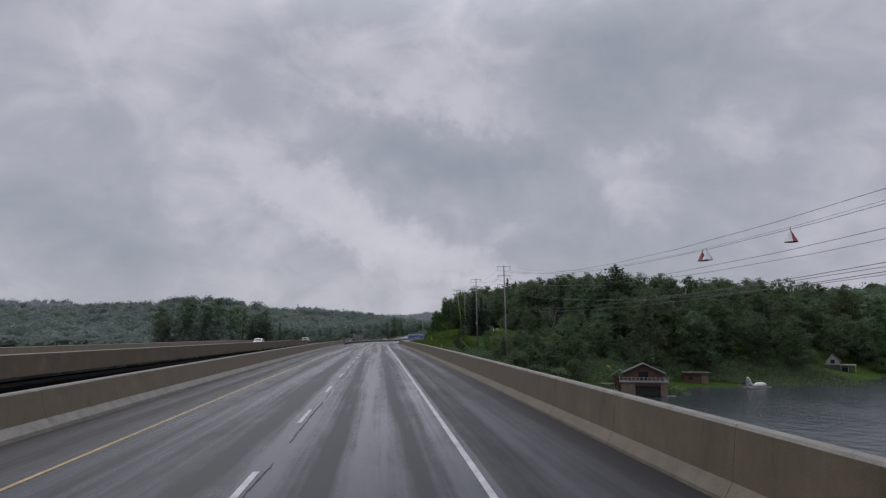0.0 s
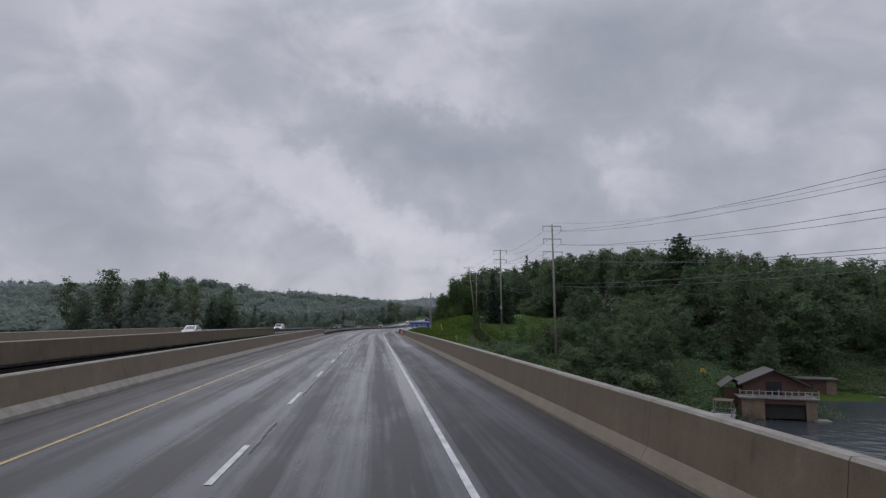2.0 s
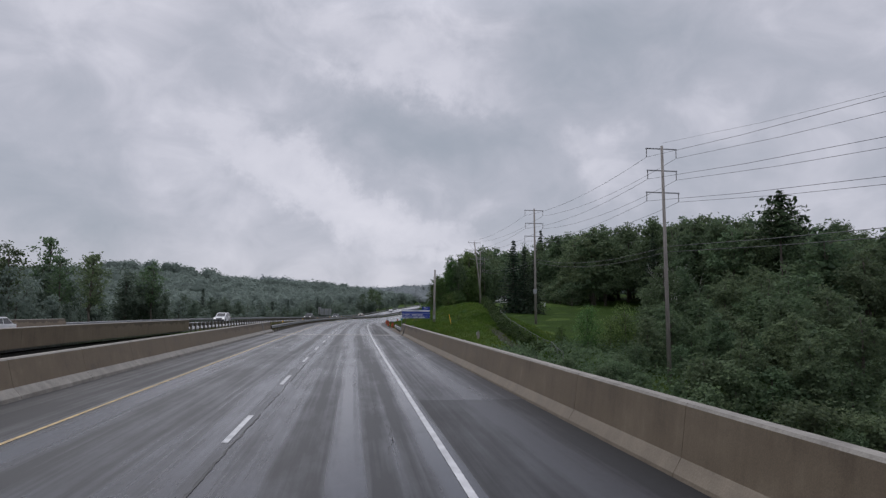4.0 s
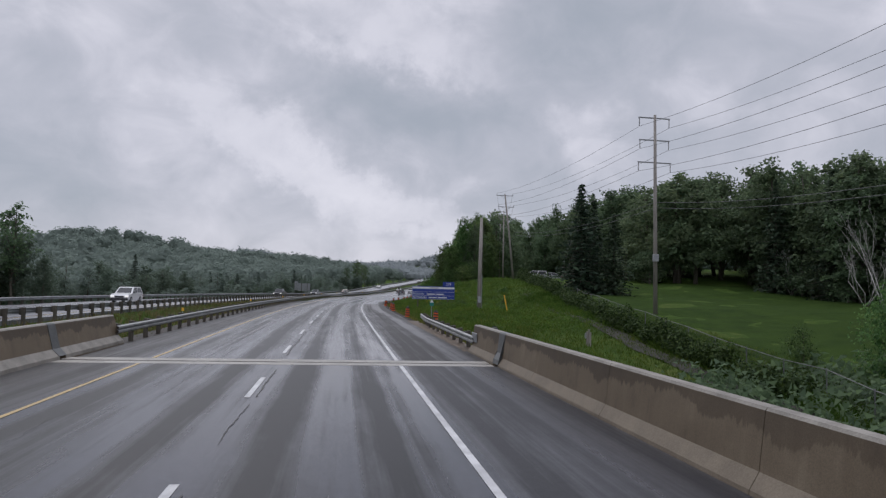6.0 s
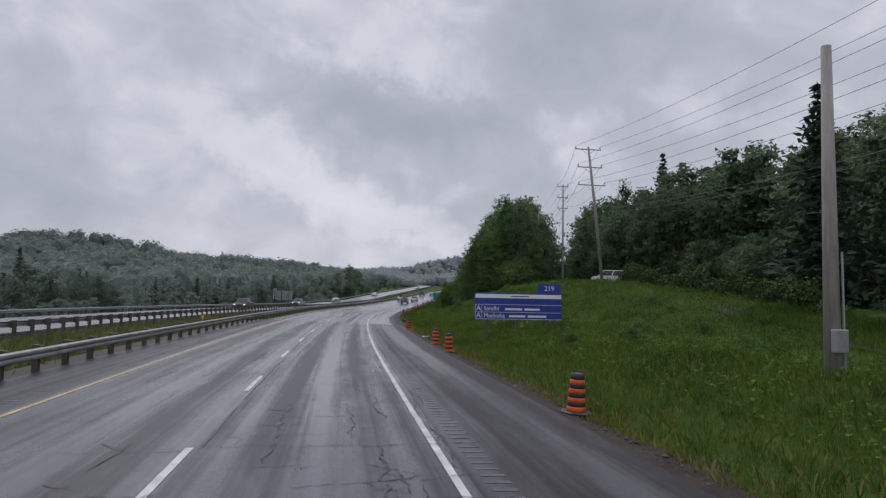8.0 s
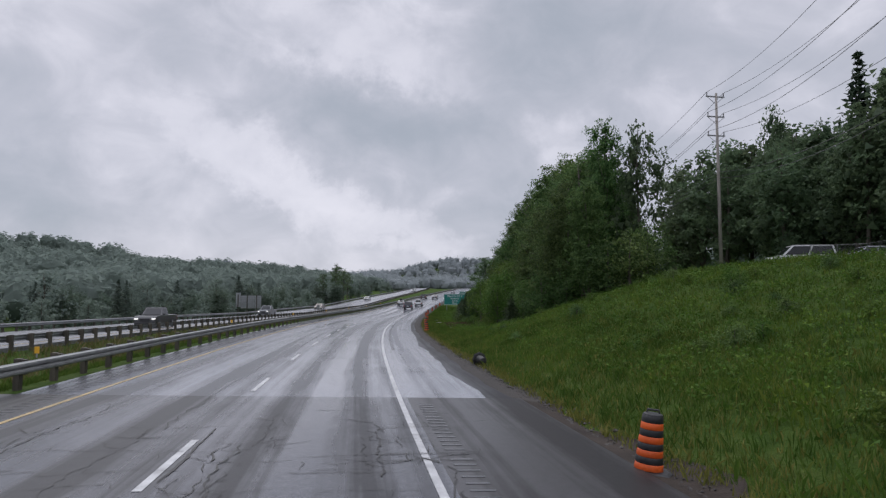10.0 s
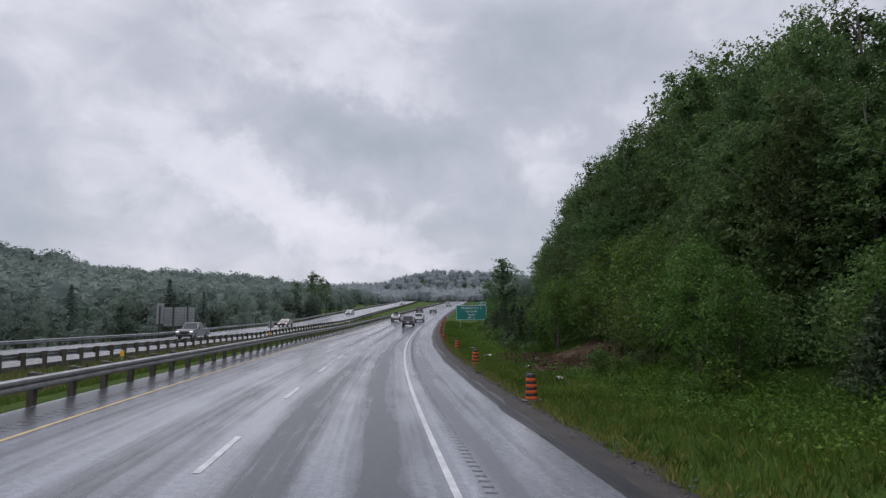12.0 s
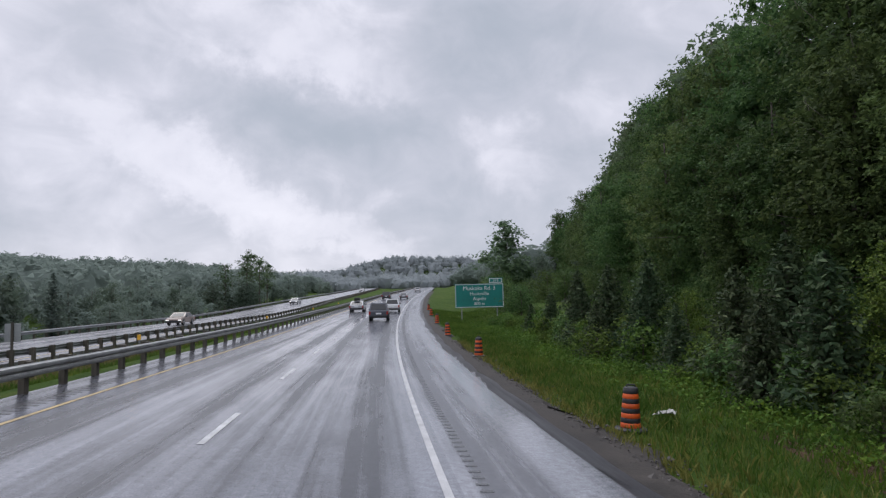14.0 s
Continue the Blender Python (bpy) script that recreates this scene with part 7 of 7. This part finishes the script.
# bare white birches at the lawn's edge
def birch(s, off, h, seed, label):
    rng = np.random.default_rng(seed)
    V, F = [], []

    def add(points, radii, n=6):
        v, f = tube_data(points, radii, n)
        k = len(V)
        V.extend(v); F.extend([tuple(i + k for i in q) for q in f])

    def fork(p, d, ln, r, depth):
        mid = p + d * ln * 0.5 + Vector(tuple(rng.normal(size=3))) * ln * 0.06
        end = p + d * ln + Vector(tuple(rng.normal(size=3))) * ln * 0.08
        add([p, mid, end], [r, r * 0.8, r * 0.55], 5)
        if depth:
            for _ in range(3 if depth > 1 else 2):
                nd_ = (d + Vector(tuple(rng.normal(size=3))) * 0.30 + Vector((0, 0, 0.30))).normalized()
                fork(end if rng.random() < 0.6 else mid, nd_, ln * rng.uniform(0.55, 0.8), r * 0.5, depth - 1)

    for a in range(4):
        d = Vector((0.34 * math.cos(a * 1.7), 0.34 * math.sin(a * 1.7), 1)).normalized()
        fork(Vector((0, 0, -0.2)), d, h * 0.42, 0.06, 3)
    x, y = plan(s, off)
    ob = thing("bare_birch", label, "tree", "bare birches", m=pose(float(x), float(y), float(ground(s, off)), 0, 0, 0))
    mesh_ob("trunk", V, F, M_BIRCH, ob, smooth_shade=True)


birch(194, 58.5, 8.0, 3, "bare white birch with many thin stems by the lawn")
birch(181.5, 50, 9.8, 5, "bare white birch rising over shrubs")
birch(212, 62, 7.0, 6, "bare white birch before the dark wood")
birch(188, 74, 7.0, 8, "bare white birch before the dark wood")
tb = thing("picnic_table", "small white garden table at the lawn's far edge", "table", m=stand(224, 40, float(ground(224, 40))))
part("tabletop", boxed(-0.9, 0.9, -0.4, 0.4, 0.70, 0.76, bevel=0.01), M_SIGNWHITE, tb)
for x in (-0.75, 0.75):
    part("leg", boxed(x - 0.05, x + 0.05, -0.35, 0.35, -0.05, 0.70), M_SIGNWHITE, tb)


# ---- vehicles ----
def hull(side, w0, w1, z0, z1):
    """A body from its side outline, its half-width running from w0 at level z0 to w1 at level z1."""
    bm = bmesh.new()
    rows = []
    for sg in (-1, 1):
        rows.append([bm.verts.new((sg * (w0 + (w1 - w0) * min(1, max(0, (z - z0) / (z1 - z0)))), y, z)) for y, z in side])
    n = len(side)
    bm.faces.new(rows[0]); bm.faces.new(rows[1][::-1])
    for k in range(n):
        bm.faces.new((rows[0][k], rows[1][k], rows[1][(k + 1) % n], rows[0][(k + 1) % n]))
    bmesh.ops.recalc_face_normals(bm, faces=bm.faces)
    return bm


def slab(corners, out, thick=0.012):
    bm = bmesh.new()
    c = sum((Vector(p) for p in corners), Vector()) / len(corners)
    n = (Vector(corners[1]) - Vector(corners[0])).cross(Vector(corners[2]) - Vector(corners[0])).normalized()
    if n.dot(Vector(out)) < 0:
        n = -n
    a = [bm.verts.new(Vector(p) + n * 0.002) for p in corners]
    b_ = [bm.verts.new(c + (Vector(p) - c) * 0.985 + n * thick) for p in corners]
    bm.faces.new(a); bm.faces.new(b_)
    m = len(a)
    for k in range(m):
        bm.faces.new((a[k], a[(k + 1) % m], b_[(k + 1) % m], b_[k]))
    bmesh.ops.recalc_face_normals(bm, faces=bm.faces)
    return bm


def vehicle(kind, label, mat, m, group, lit=False, rack=False, name="car"):
    L, w, belt, topz, hood = {"suv": (4.7, 0.93, 1.05, 1.72, 1.02), "sedan": (4.7, 0.90, 0.92, 1.45, 0.86), "pickup": (5.7, 0.99, 1.18, 1.90, 1.16), "van": (5.2, 0.98, 1.10, 1.95, 1.05)}[kind]
    ob = thing(name, label, "car", group, m=m)
    h = L / 2
    low = [(-h + 0.10, 0.30), (-h, 0.50), (-h + 0.02, belt - 0.10), (-h + 0.10, belt), (L * 0.24, belt), (h - 0.25, hood - 0.05), (h - 0.04, hood - 0.28), (h, 0.50), (h - 0.12, 0.28)]
    body = hull(low, w * 0.96, w, 0.3, 0.75)
    bmesh.ops.bevel(body, geom=[e for e in body.edges], offset=0.05, segments=2, affect="EDGES", profile=0.6)
    part("body", body, mat, ob, smooth_shade=False)
    cab = {"suv": [(-h + 0.08, belt), (-h + 0.42, topz), (L * 0.06, topz), (L * 0.25, belt)], "van": [(-h + 0.05, belt), (-h + 0.25, topz), (L * 0.14, topz), (L * 0.31, belt)],
           "sedan": [(-L * 0.42, belt), (-L * 0.22, topz), (L * 0.06, topz), (L * 0.27, belt)], "pickup": [(-L * 0.10, belt), (-L * 0.075, topz), (L * 0.09, topz), (L * 0.21, belt)]}[kind]
    wt = w * 0.80
    g = hull(cab, w * 0.97, wt, belt, topz)
    bmesh.ops.bevel(g, geom=[e for e in g.edges], offset=0.035, segments=2, affect="EDGES")
    part("cabin", g, mat, ob)

    def at(y, z):
        return w * 0.97 + (wt - w * 0.97) * (z - belt) / (topz - belt)

    za, zb = belt + 0.05, topz - 0.09

    def edge(k, z):
        (y0, z0), (y1, z1) = cab[k], cab[k + 1]
        return y0 + (y1 - y0) * (z - z0) / (z1 - z0)

    for sg in (-1, 1):
        lo0, lo1 = edge(0, za) + 0.16, edge(2, za) - 0.16
        hi0, hi1 = edge(0, zb) + 0.16, edge(2, zb) - 0.14
        cut = 0.52
        for f0, f1 in ((0.0, cut - 0.02), (cut + 0.02, 1.0)):
            q = [(lo0 + (lo1 - lo0) * f0, za), (lo0 + (lo1 - lo0) * f1, za), (hi0 + (hi1 - hi0) * f1, zb), (hi0 + (hi1 - hi0) * f0, zb)]
            part("side_window", slab([(sg * at(y, z), y, z) for y, z in q], (sg, 0, 0.2)), M_GLASS, ob, "dark tinted glass")
    for k, nm, sg in ((0, "rear_window", -1), (2, "windshield", 1)):
        q = []
        for z in (za, zb):
            y = edge(k, z)
            hw = at(y, z) - 0.13
            q += [(-hw, y, z), (hw, y, z)] if z == za else [(hw, y, z), (-hw, y, z)]
        part(nm, slab(q, (0, sg, 0.5)), M_GLASS, ob, "dark reflecting glass")
    for sg in (-1, 1):
        part("tail_light", boxed(sg * (w - 0.09) - 0.09, sg * (w - 0.09) + 0.09, -h - 0.012, -h + 0.06, belt - 0.42, belt - 0.10, bevel=0.012), M_REDLENS, ob, "red tail light")
        part("headlight", boxed(sg * (w - 0.2) - 0.17, sg * (w - 0.2) + 0.17, h - 0.10, h + 0.012, hood - 0.36, hood - 0.22, bevel=0.012), LAMP if lit else M_RIM, ob, "headlight")
        part("mirror", boxed(sg * (w + 0.09) - 0.09, sg * (w + 0.09) + 0.09, L * 0.17, L * 0.17 + 0.12, belt, belt + 0.15, bevel=0.02), M_TRIM, ob)
        for y in (-L * 0.30, L * 0.31):
            wheel = thing("wheel", "", "")
            wheel.parent = ob
            wheel.matrix_basis = Matrix.Translation((sg * (w - 0.10), y, 0.36)) @ Matrix.Rotation(math.pi / 2, 4, "Y")
            part("tyre", lathe([(0.22, -0.11), (0.33, -0.12), (0.36, -0.08), (0.36, 0.08), (0.33, 0.12), (0.22, 0.11)], 20), M_TYRE, wheel, "black tyre", True)
            part("rim", lathe([(0.05, -0.125), (0.20, -0.118), (0.225, -0.09), (0.225, 0.09), (0.20, 0.118), (0.05, 0.125)], 14), M_RIM, wheel, "alloy rim")
    part("rear_bumper", boxed(-w + 0.05, w - 0.05, -h - 0.05, -h + 0.06, 0.36, 0.56, bevel=0.03), M_TRIM, ob, "black bumper")
    part("front_bumper", boxed(-w + 0.05, w - 0.05, h - 0.08, h + 0.05, 0.32, 0.55, bevel=0.03), M_TRIM, ob, "black bumper")
    part("grille", boxed(-0.45, 0.45, h - 0.05, h + 0.018, 0.58, hood - 0.24, bevel=0.01), M_TRIM, ob, "dark grille")
    part("plate_bar", boxed(-0.26, 0.26, -h - 0.02, -h + 0.02, 0.66, 0.80, bevel=0.004), M_SIGNWHITE, ob, "plain pale plate")
    if kind == "pickup":
        part("cargo_bed", boxed(-w * 0.86, w * 0.86, -h + 0.12, -L * 0.12, belt - 0.02, belt + 0.012), M_TRIM, ob, "dark load bed")
    if rack:
        part("roof_box", boxed(-0.36, 0.36, -1.2, 0.5, topz + 0.06, topz + 0.42, bevel=0.09), M_TRIM, ob, "black roof box")
    for sg in (-0.62, 0.62):
        part("roof_rail", boxed(sg - 0.02, sg + 0.02, cab[1][0] + 0.1, cab[2][0] - 0.1, topz - 0.01, topz + 0.05, bevel=0.008), M_TRIM, ob)
    return ob


P_NAVY, P_WHITE, P_SILVER, P_DARK, P_GREY, P_RED = (paint_mat("navy_paint", (0.018, 0.024, 0.040)), paint_mat("white_paint", (0.62, 0.62, 0.62)), paint_mat("silver_paint", (0.30, 0.31, 0.32), 0.32),
                                                    paint_mat("black_paint", (0.012, 0.013, 0.015)), paint_mat("grey_paint", (0.13, 0.135, 0.14)), paint_mat("copper_paint", (0.20, 0.14, 0.11)))


def own(s, off):
    return stand(s, off, float(surf(s, off)) + 0.005)


def oncoming(s, lane_):
    return stand(s, float(opp_off(s)) - lane_, float(opp_z(s)) + 0.005, 180)


AHEAD, ONC = "cars ahead on the wet road", "oncoming cars"
vehicle("suv", "dark navy SUV driving ahead on the wet road", P_NAVY, own(368.5, 1.9), AHEAD)
vehicle("suv", "white SUV driving ahead through the spray", P_WHITE, own(390, 2.6), AHEAD)
vehicle("sedan", "silver hatchback with a black roof box driving ahead", P_SILVER, own(389, -1.9), AHEAD, rack=True)
vehicle("sedan", "grey car far ahead on the rise", P_GREY, own(455, 1.9), AHEAD)
vehicle("suv", "dark car far ahead on the wet rise", P_DARK, own(452, -1.9), AHEAD)
vehicle("suv", "pale car cresting the rise far ahead", P_WHITE, own(545, 1.9), AHEAD)
vehicle("sedan", "white hatchback coming the other way", P_WHITE, oncoming(134, 6.6) @ Matrix.Diagonal((0.9, 0.84, 0.97, 1)), ONC, True)
vehicle("suv", "white SUV coming the other way with lights on", P_WHITE, oncoming(205, 4.2 + 2.3), ONC, True)
vehicle("pickup", "dark pickup truck coming the other way", P_DARK, oncoming(281, 3.0), ONC, True)
vehicle("pickup", "dark grey pickup truck coming the other way", P_GREY, oncoming(338, 6.7), ONC, True)
vehicle("sedan", "copper grey sedan coming the other way with lights on", P_RED, oncoming(382, 6.7), ONC, True)
vehicle("sedan", "silver car coming the other way in spray", P_SILVER, oncoming(455, 6.7), ONC, True)
vehicle("suv", "pale car far off on the opposite rise", P_WHITE, oncoming(590, 3.0), ONC, True)
vehicle("van", "white van with a roof rack parked on the embankment", P_WHITE, stand(268, 38.4, float(ground(268, 38.4)) - 0.1, 75), "parked cars", rack=False, name="van")
vehicle("sedan", "silver car parked behind the embankment crest", P_SILVER, stand(262.5, 40.4, float(ground(262.5, 40.4)) - 0.1, 80), "parked cars")

# ---- lakeside buildings and boats ----
M_RED = varied("red_brown_boards", (0.055, 0.027, 0.019), (0.115, 0.060, 0.040), 1.5, (0.6, 0.8), 0.4, 25, stretch=(1, 1, 6))
# roof and tan board colours are darkened to carry the shore's shade
M_ROOF = varied("grey_shingles", (0.040, 0.037, 0.036), (0.095, 0.089, 0.086), 2, (0.6, 0.8), 0.6, 14)
M_TAN = varied("tan_boards", (0.120, 0.084, 0.056), (0.230, 0.165, 0.112), 1.5, (0.6, 0.8), 0.3, 25)
M_WHITEWOOD = varied("white_painted_wood", (0.20, 0.20, 0.20), (0.38, 0.38, 0.37), 2, (0.5, 0.7), 0.2, 25)
M_INSHADE = varied("boathouse_inside_shade", (0.012, 0.011, 0.010), (0.03, 0.028, 0.026), 1, (0.7, 0.9), 0.1, 20)
M_PLANK = varied("grey_dock_planks", (0.12, 0.11, 0.10), (0.25, 0.235, 0.215), 2, (0.6, 0.8), 0.4, 22, rand=0.15)
M_HULL = varied("white_boat_shell", (0.50, 0.50, 0.50), (0.72, 0.72, 0.72), 2, (0.25, 0.4), 0.0, 20)


def gable_roof(x0, x1, y0, y1, eave, ridge, over=0.45, t_=0.14):
    """Ridge along y."""
    bm = bmesh.new()
    c = (x0 + x1) / 2
    prof = [(x0 - over, eave - 0.18), (c, ridge), (x1 + over, eave - 0.18), (x1 + over, eave - 0.18 + t_), (c, ridge + t_), (x0 - over, eave - 0.18 + t_)]
    rows = [[bm.verts.new((x, y, z)) for x, z in prof] for y in (y0 - over, y1 + over)]
    n = len(prof)
    bm.faces.new(rows[0]); bm.faces.new(rows[1][::-1])
    for k in range(n):
        bm.faces.new((rows[0][k], rows[1][k], rows[1][(k + 1) % n], rows[0][(k + 1) % n]))
    bmesh.ops.recalc_face_normals(bm, faces=bm.faces)
    return bm


def gable_wall(x0, x1, y, eave, ridge, base, t_=0.15):
    bm = bmesh.new()
    c = (x0 + x1) / 2
    prof = [(x0, base), (x1, base), (x1, eave), (c, ridge), (x0, eave)]
    rows = [[bm.verts.new((x, yy, z)) for x, z in prof] for yy in (y, y + t_)]
    bm.faces.new(rows[0]); bm.faces.new(rows[1][::-1])
    for k in range(5):
        bm.faces.new((rows[0][k], rows[1][k], rows[1][(k + 1) % 5], rows[0][(k + 1) % 5]))
    bmesh.ops.recalc_face_normals(bm, faces=bm.faces)
    return bm


def boathouse():
    ob = thing("boathouse", "red-brown wooden boathouse with a white-railed roof deck", "boathouse", m=pose(52.0, 120.3, WATER, 0, 0, -22))
    part("pier_wall", boxed(-4.2, -1.6, 0, 0.3, -1.5, 2.5), M_TAN, ob, "tan board front wall")
    part("pier_wall", boxed(3.0, 4.2, 0, 0.3, -1.5, 2.5), M_TAN, ob, "tan board front wall")
    part("lintel", boxed(-1.6, 3.0, 0, 0.3, 1.9, 2.5), M_RED, ob)
    part("side_wall", boxed(-4.2, -4.0, 0.3, 8.5, -1.5, 2.5), M_RED, ob)
    part("side_wall", boxed(4.0, 4.2, 0.3, 8.5, -1.5, 2.5), M_RED, ob)
    part("back_wall", boxed(-4.0, 4.0, 8.3, 8.5, -1.5, 2.5), M_RED, ob)
    # near-black panel fills the boat opening in place of its inner shade
    part("boat_door", boxed(-1.55, 2.95, 0.35, 0.45, 0.15, 1.9), M_INSHADE, ob, "dark panel painted as the shade inside the boat opening")
    part("deck_floor", boxed(-4.5, 4.5, -0.3, 8.6, 2.5, 2.68, bevel=0.02), M_PLANK, ob, "weathered plank roof deck")
    for k in range(13):
        x = -4.4 + 8.8 * k / 12
        part("railing_post", boxed(x - 0.05, x + 0.05, -0.25, -0.15, 2.68, 3.65 if k % 3 == 0 else 3.5), M_WHITEWOOD, ob)
    for z in (2.95, 3.42):
        part("railing_bar", boxed(-4.4, 4.4, -0.23, -0.17, z, z + 0.07), M_WHITEWOOD, ob)
    part("upper_gable_wall", gable_wall(-3.6, 3.6, 2.6, 4.1, 5.75, 2.68), M_RED, ob, "red-brown boarded gable")
    part("upper_back_wall", gable_wall(-3.6, 3.6, 8.2, 4.1, 5.75, 2.68), M_RED, ob)
    for sg in (-1, 1):
        part("upper_side_wall", boxed(sg * 3.6 - 0.08, sg * 3.6 + 0.08, 2.75, 8.2, 2.68, 4.1), M_RED, ob)
    part("roof", gable_roof(-3.6, 3.6, 2.4, 8.4, 4.1, 5.85, 0.6), M_ROOF, ob, "grey shingled roof")
    part("lean_to_roof", gable_roof(-5.8, -3.2, 4.0, 8.8, 3.5, 4.5, 0.3), M_ROOF, ob, "grey shingled lean-to roof")
    part("lean_to_wall", boxed(-5.6, -3.7, 4.2, 4.4, -1.2, 3.4), M_RED, ob)
    part("glass_door", boxed(-0.9, 0.9, 2.52, 2.58, 2.7, 4.4), M_GLASS, ob, "dark glass door")
    part("ramp", boxed(3.6, 5.6, -0.6, 1.6, -0.2, 0.15), M_PLANK, ob)
    return ob


boathouse()


def pontoon_boat():
    ob = thing("pontoon_boat", "moored pontoon boat with a dark red canopy frame", "boat", m=pose(45.2, 121.0, WATER, 0, 0, -35))
    for sg in (-1, 1):
        t_ = part("pontoon", tube_bm([(sg * 0.85, -2.4, 0.1), (sg * 0.85, -2.0, 0.1), (sg * 0.85, 2.1, 0.1), (sg * 0.85, 2.6, 0.2)], [0.12, 0.28, 0.28, 0.05], 10), M_ALU, ob, smooth_shade=True)
    part("deck", boxed(-1.2, 1.2, -2.3, 2.3, 0.38, 0.5, bevel=0.03), M_HULL, ob)
    for x in (-1.15, 1.15):
        for y in (-2.2, -1.1, 0, 1.1, 2.2):
            part("rail_post", boxed(x - 0.03, x + 0.03, y - 0.03, y + 0.03, 0.5, 1.15), M_WHITEWOOD, ob)
        part("rail", boxed(x - 0.03, x + 0.03, -2.2, 2.2, 1.12, 1.18), M_WHITEWOOD, ob)
        part("rail_panel", boxed(x - 0.02, x + 0.02, -2.1, 2.1, 0.55, 0.92), M_HULL, ob)
    for y in (-2.2, 2.2):
        part("rail", boxed(-1.12, 1.12, y - 0.03, y + 0.03, 1.12, 1.18), M_WHITEWOOD, ob)
    for x, y in ((-1.0, -1.6), (1.0, -1.6), (-1.0, 0.8), (1.0, 0.8)):
        part("canopy_pole", tube_bm([(x, y, 0.5), (x * 0.98, y + 0.2, 2.4)], [0.03, 0.03], 6), M_WHITEWOOD, ob)
    bm = boxed(-1.1, 1.1, -1.7, 1.3, 2.38, 2.46, bevel=0.03)
    part("canopy", bm, M_RED, ob, "dark red fabric canopy")
    part("seat", boxed(-1.0, 1.0, -2.1, -1.5, 0.5, 0.95, bevel=0.08), M_HULL, ob)


pontoon_boat()
sh = thing("small_boathouse", "small low boathouse with a tan door at the shore", "boathouse", m=pose(74.0, 143.6, WATER + 0.35, 0, 0, -25))
part("wall", boxed(-2.6, 1.2, 0, 4, -1.0, 2.3), M_RED, sh)
part("door", boxed(1.2, 2.6, -0.1, 4, -1.0, 2.4), M_TAN, sh, "pale tan boards")
part("roof", boxed(-3.0, 3.0, -0.6, 4.4, 2.4, 2.6, bevel=0.03), M_ROOF, sh, "flat grey roof")
part("window", boxed(-1.6, -0.7, -0.05, 0.0, 1.0, 1.7), M_GLASS, sh)
dk = thing("dock", "low grey plank dock on the lake", "dock", m=pose(81.5, 141.5, WATER, 0, 0, -18))
for k in range(16):
    part("plank", boxed(-2.5 + 0.62 * k, -1.92 + 0.62 * k, -0.7, 0.7, 0.22, 0.28), M_PLANK, dk)
for x in (-2.2, 2.5, 7.0):
    part("pile", tube_bm([(x, 0.5, -3), (x, 0.5, 0.6)], [0.08, 0.08], 7), M_POSTWOOD, dk)
rf = thing("swim_raft", "white water slide and covered boat on a floating raft", "swim raft", m=pose(83.5, 135.5, WATER, 0, 0, 20))
part("float", boxed(-3.2, 3.2, -1.3, 1.3, -0.1, 0.3, bevel=0.06), M_PLANK, rf)
part("slide", tube_bm([(-3.0, -0.4, 2.3), (-2.6, -0.4, 1.9), (-2.2, -0.4, 1.1), (-1.5, -0.4, 0.6), (-0.6, -0.4, 0.45)], [0.26, 0.28, 0.28, 0.26, 0.2], 8), M_HULL, rf, "white curved slide", True)
part("ladder", boxed(-3.2, -3.05, -0.7, -0.1, 0.3, 2.2), M_WHITEWOOD, rf)
part("boat_cover", lathe([(0.15, 0.0), (0.75, 0.25), (0.8, 0.6), (0.5, 0.95), (0.15, 1.1)], 12), M_HULL, rf, "white boat cover").matrix_basis = Matrix.Translation((1.2, 0, 0.25)) @ Matrix.Diagonal((2.4, 0.9, 0.9, 1))
hs = thing("cottage", "small white-gabled cottage on the far shore", "house", m=pose(128.0, 170.0, WATER + 0.5, 0, 0, -38))
part("base_wall", boxed(-3.2, 3.2, 0, 6, -1, 2.6), M_ROOF, hs, "grey lower wall")
part("gable_wall", gable_wall(-2.6, 0.8, -0.1, 3.4, 5.4, 2.6), M_WHITEWOOD, hs, "white painted gable")
part("roof", gable_roof(-2.6, 0.8, 0.1, 6.0, 3.5, 5.5, 0.3), M_ROOF, hs, "grey roof")
part("porch_roof", boxed(0.8, 4.6, -0.6, 4, 2.5, 2.7), M_WHITEWOOD, hs, "white porch edge")
part("window", boxed(-1.4, -0.4, -0.16, -0.11, 3.0, 4.0), M_GLASS, hs)
part("window", boxed(1.2, 2.8, -0.06, -0.01, 0.6, 1.8), M_GLASS, hs)
for x in (1.0, 2.7, 4.4):
    part("porch_post", boxed(x - 0.08, x + 0.08, -0.5, -0.34, -1, 2.5), M_WHITEWOOD, hs)
ch = thing("lawn_chair", "bright yellow garden chair on the shore lawn", "chair", m=stand(138, 51.4, float(ground(138, 51.4)), 150))
M_YCHAIR = varied("yellow_chair_paint", (0.55, 0.34, 0.03), (0.75, 0.50, 0.06), 3, (0.4, 0.6), 0.1, 20)
part("seat", boxed(-0.34, 0.34, -0.3, 0.35, 0.32, 0.38, bevel=0.01), M_YCHAIR, ch)
part("backrest", boxed(-0.34, 0.34, 0.33, 0.40, 0.36, 1.05, bevel=0.02), M_YCHAIR, ch)
for x in (-0.36, 0.36):
    part("arm", boxed(x - 0.07, x + 0.07, -0.35, 0.35, 0.60, 0.64, bevel=0.01), M_YCHAIR, ch)
    for y in (-0.3, 0.3):
        part("leg", boxed(x - 0.03, x + 0.03, y - 0.04, y + 0.04, -0.05, 0.60), M_YCHAIR, ch)
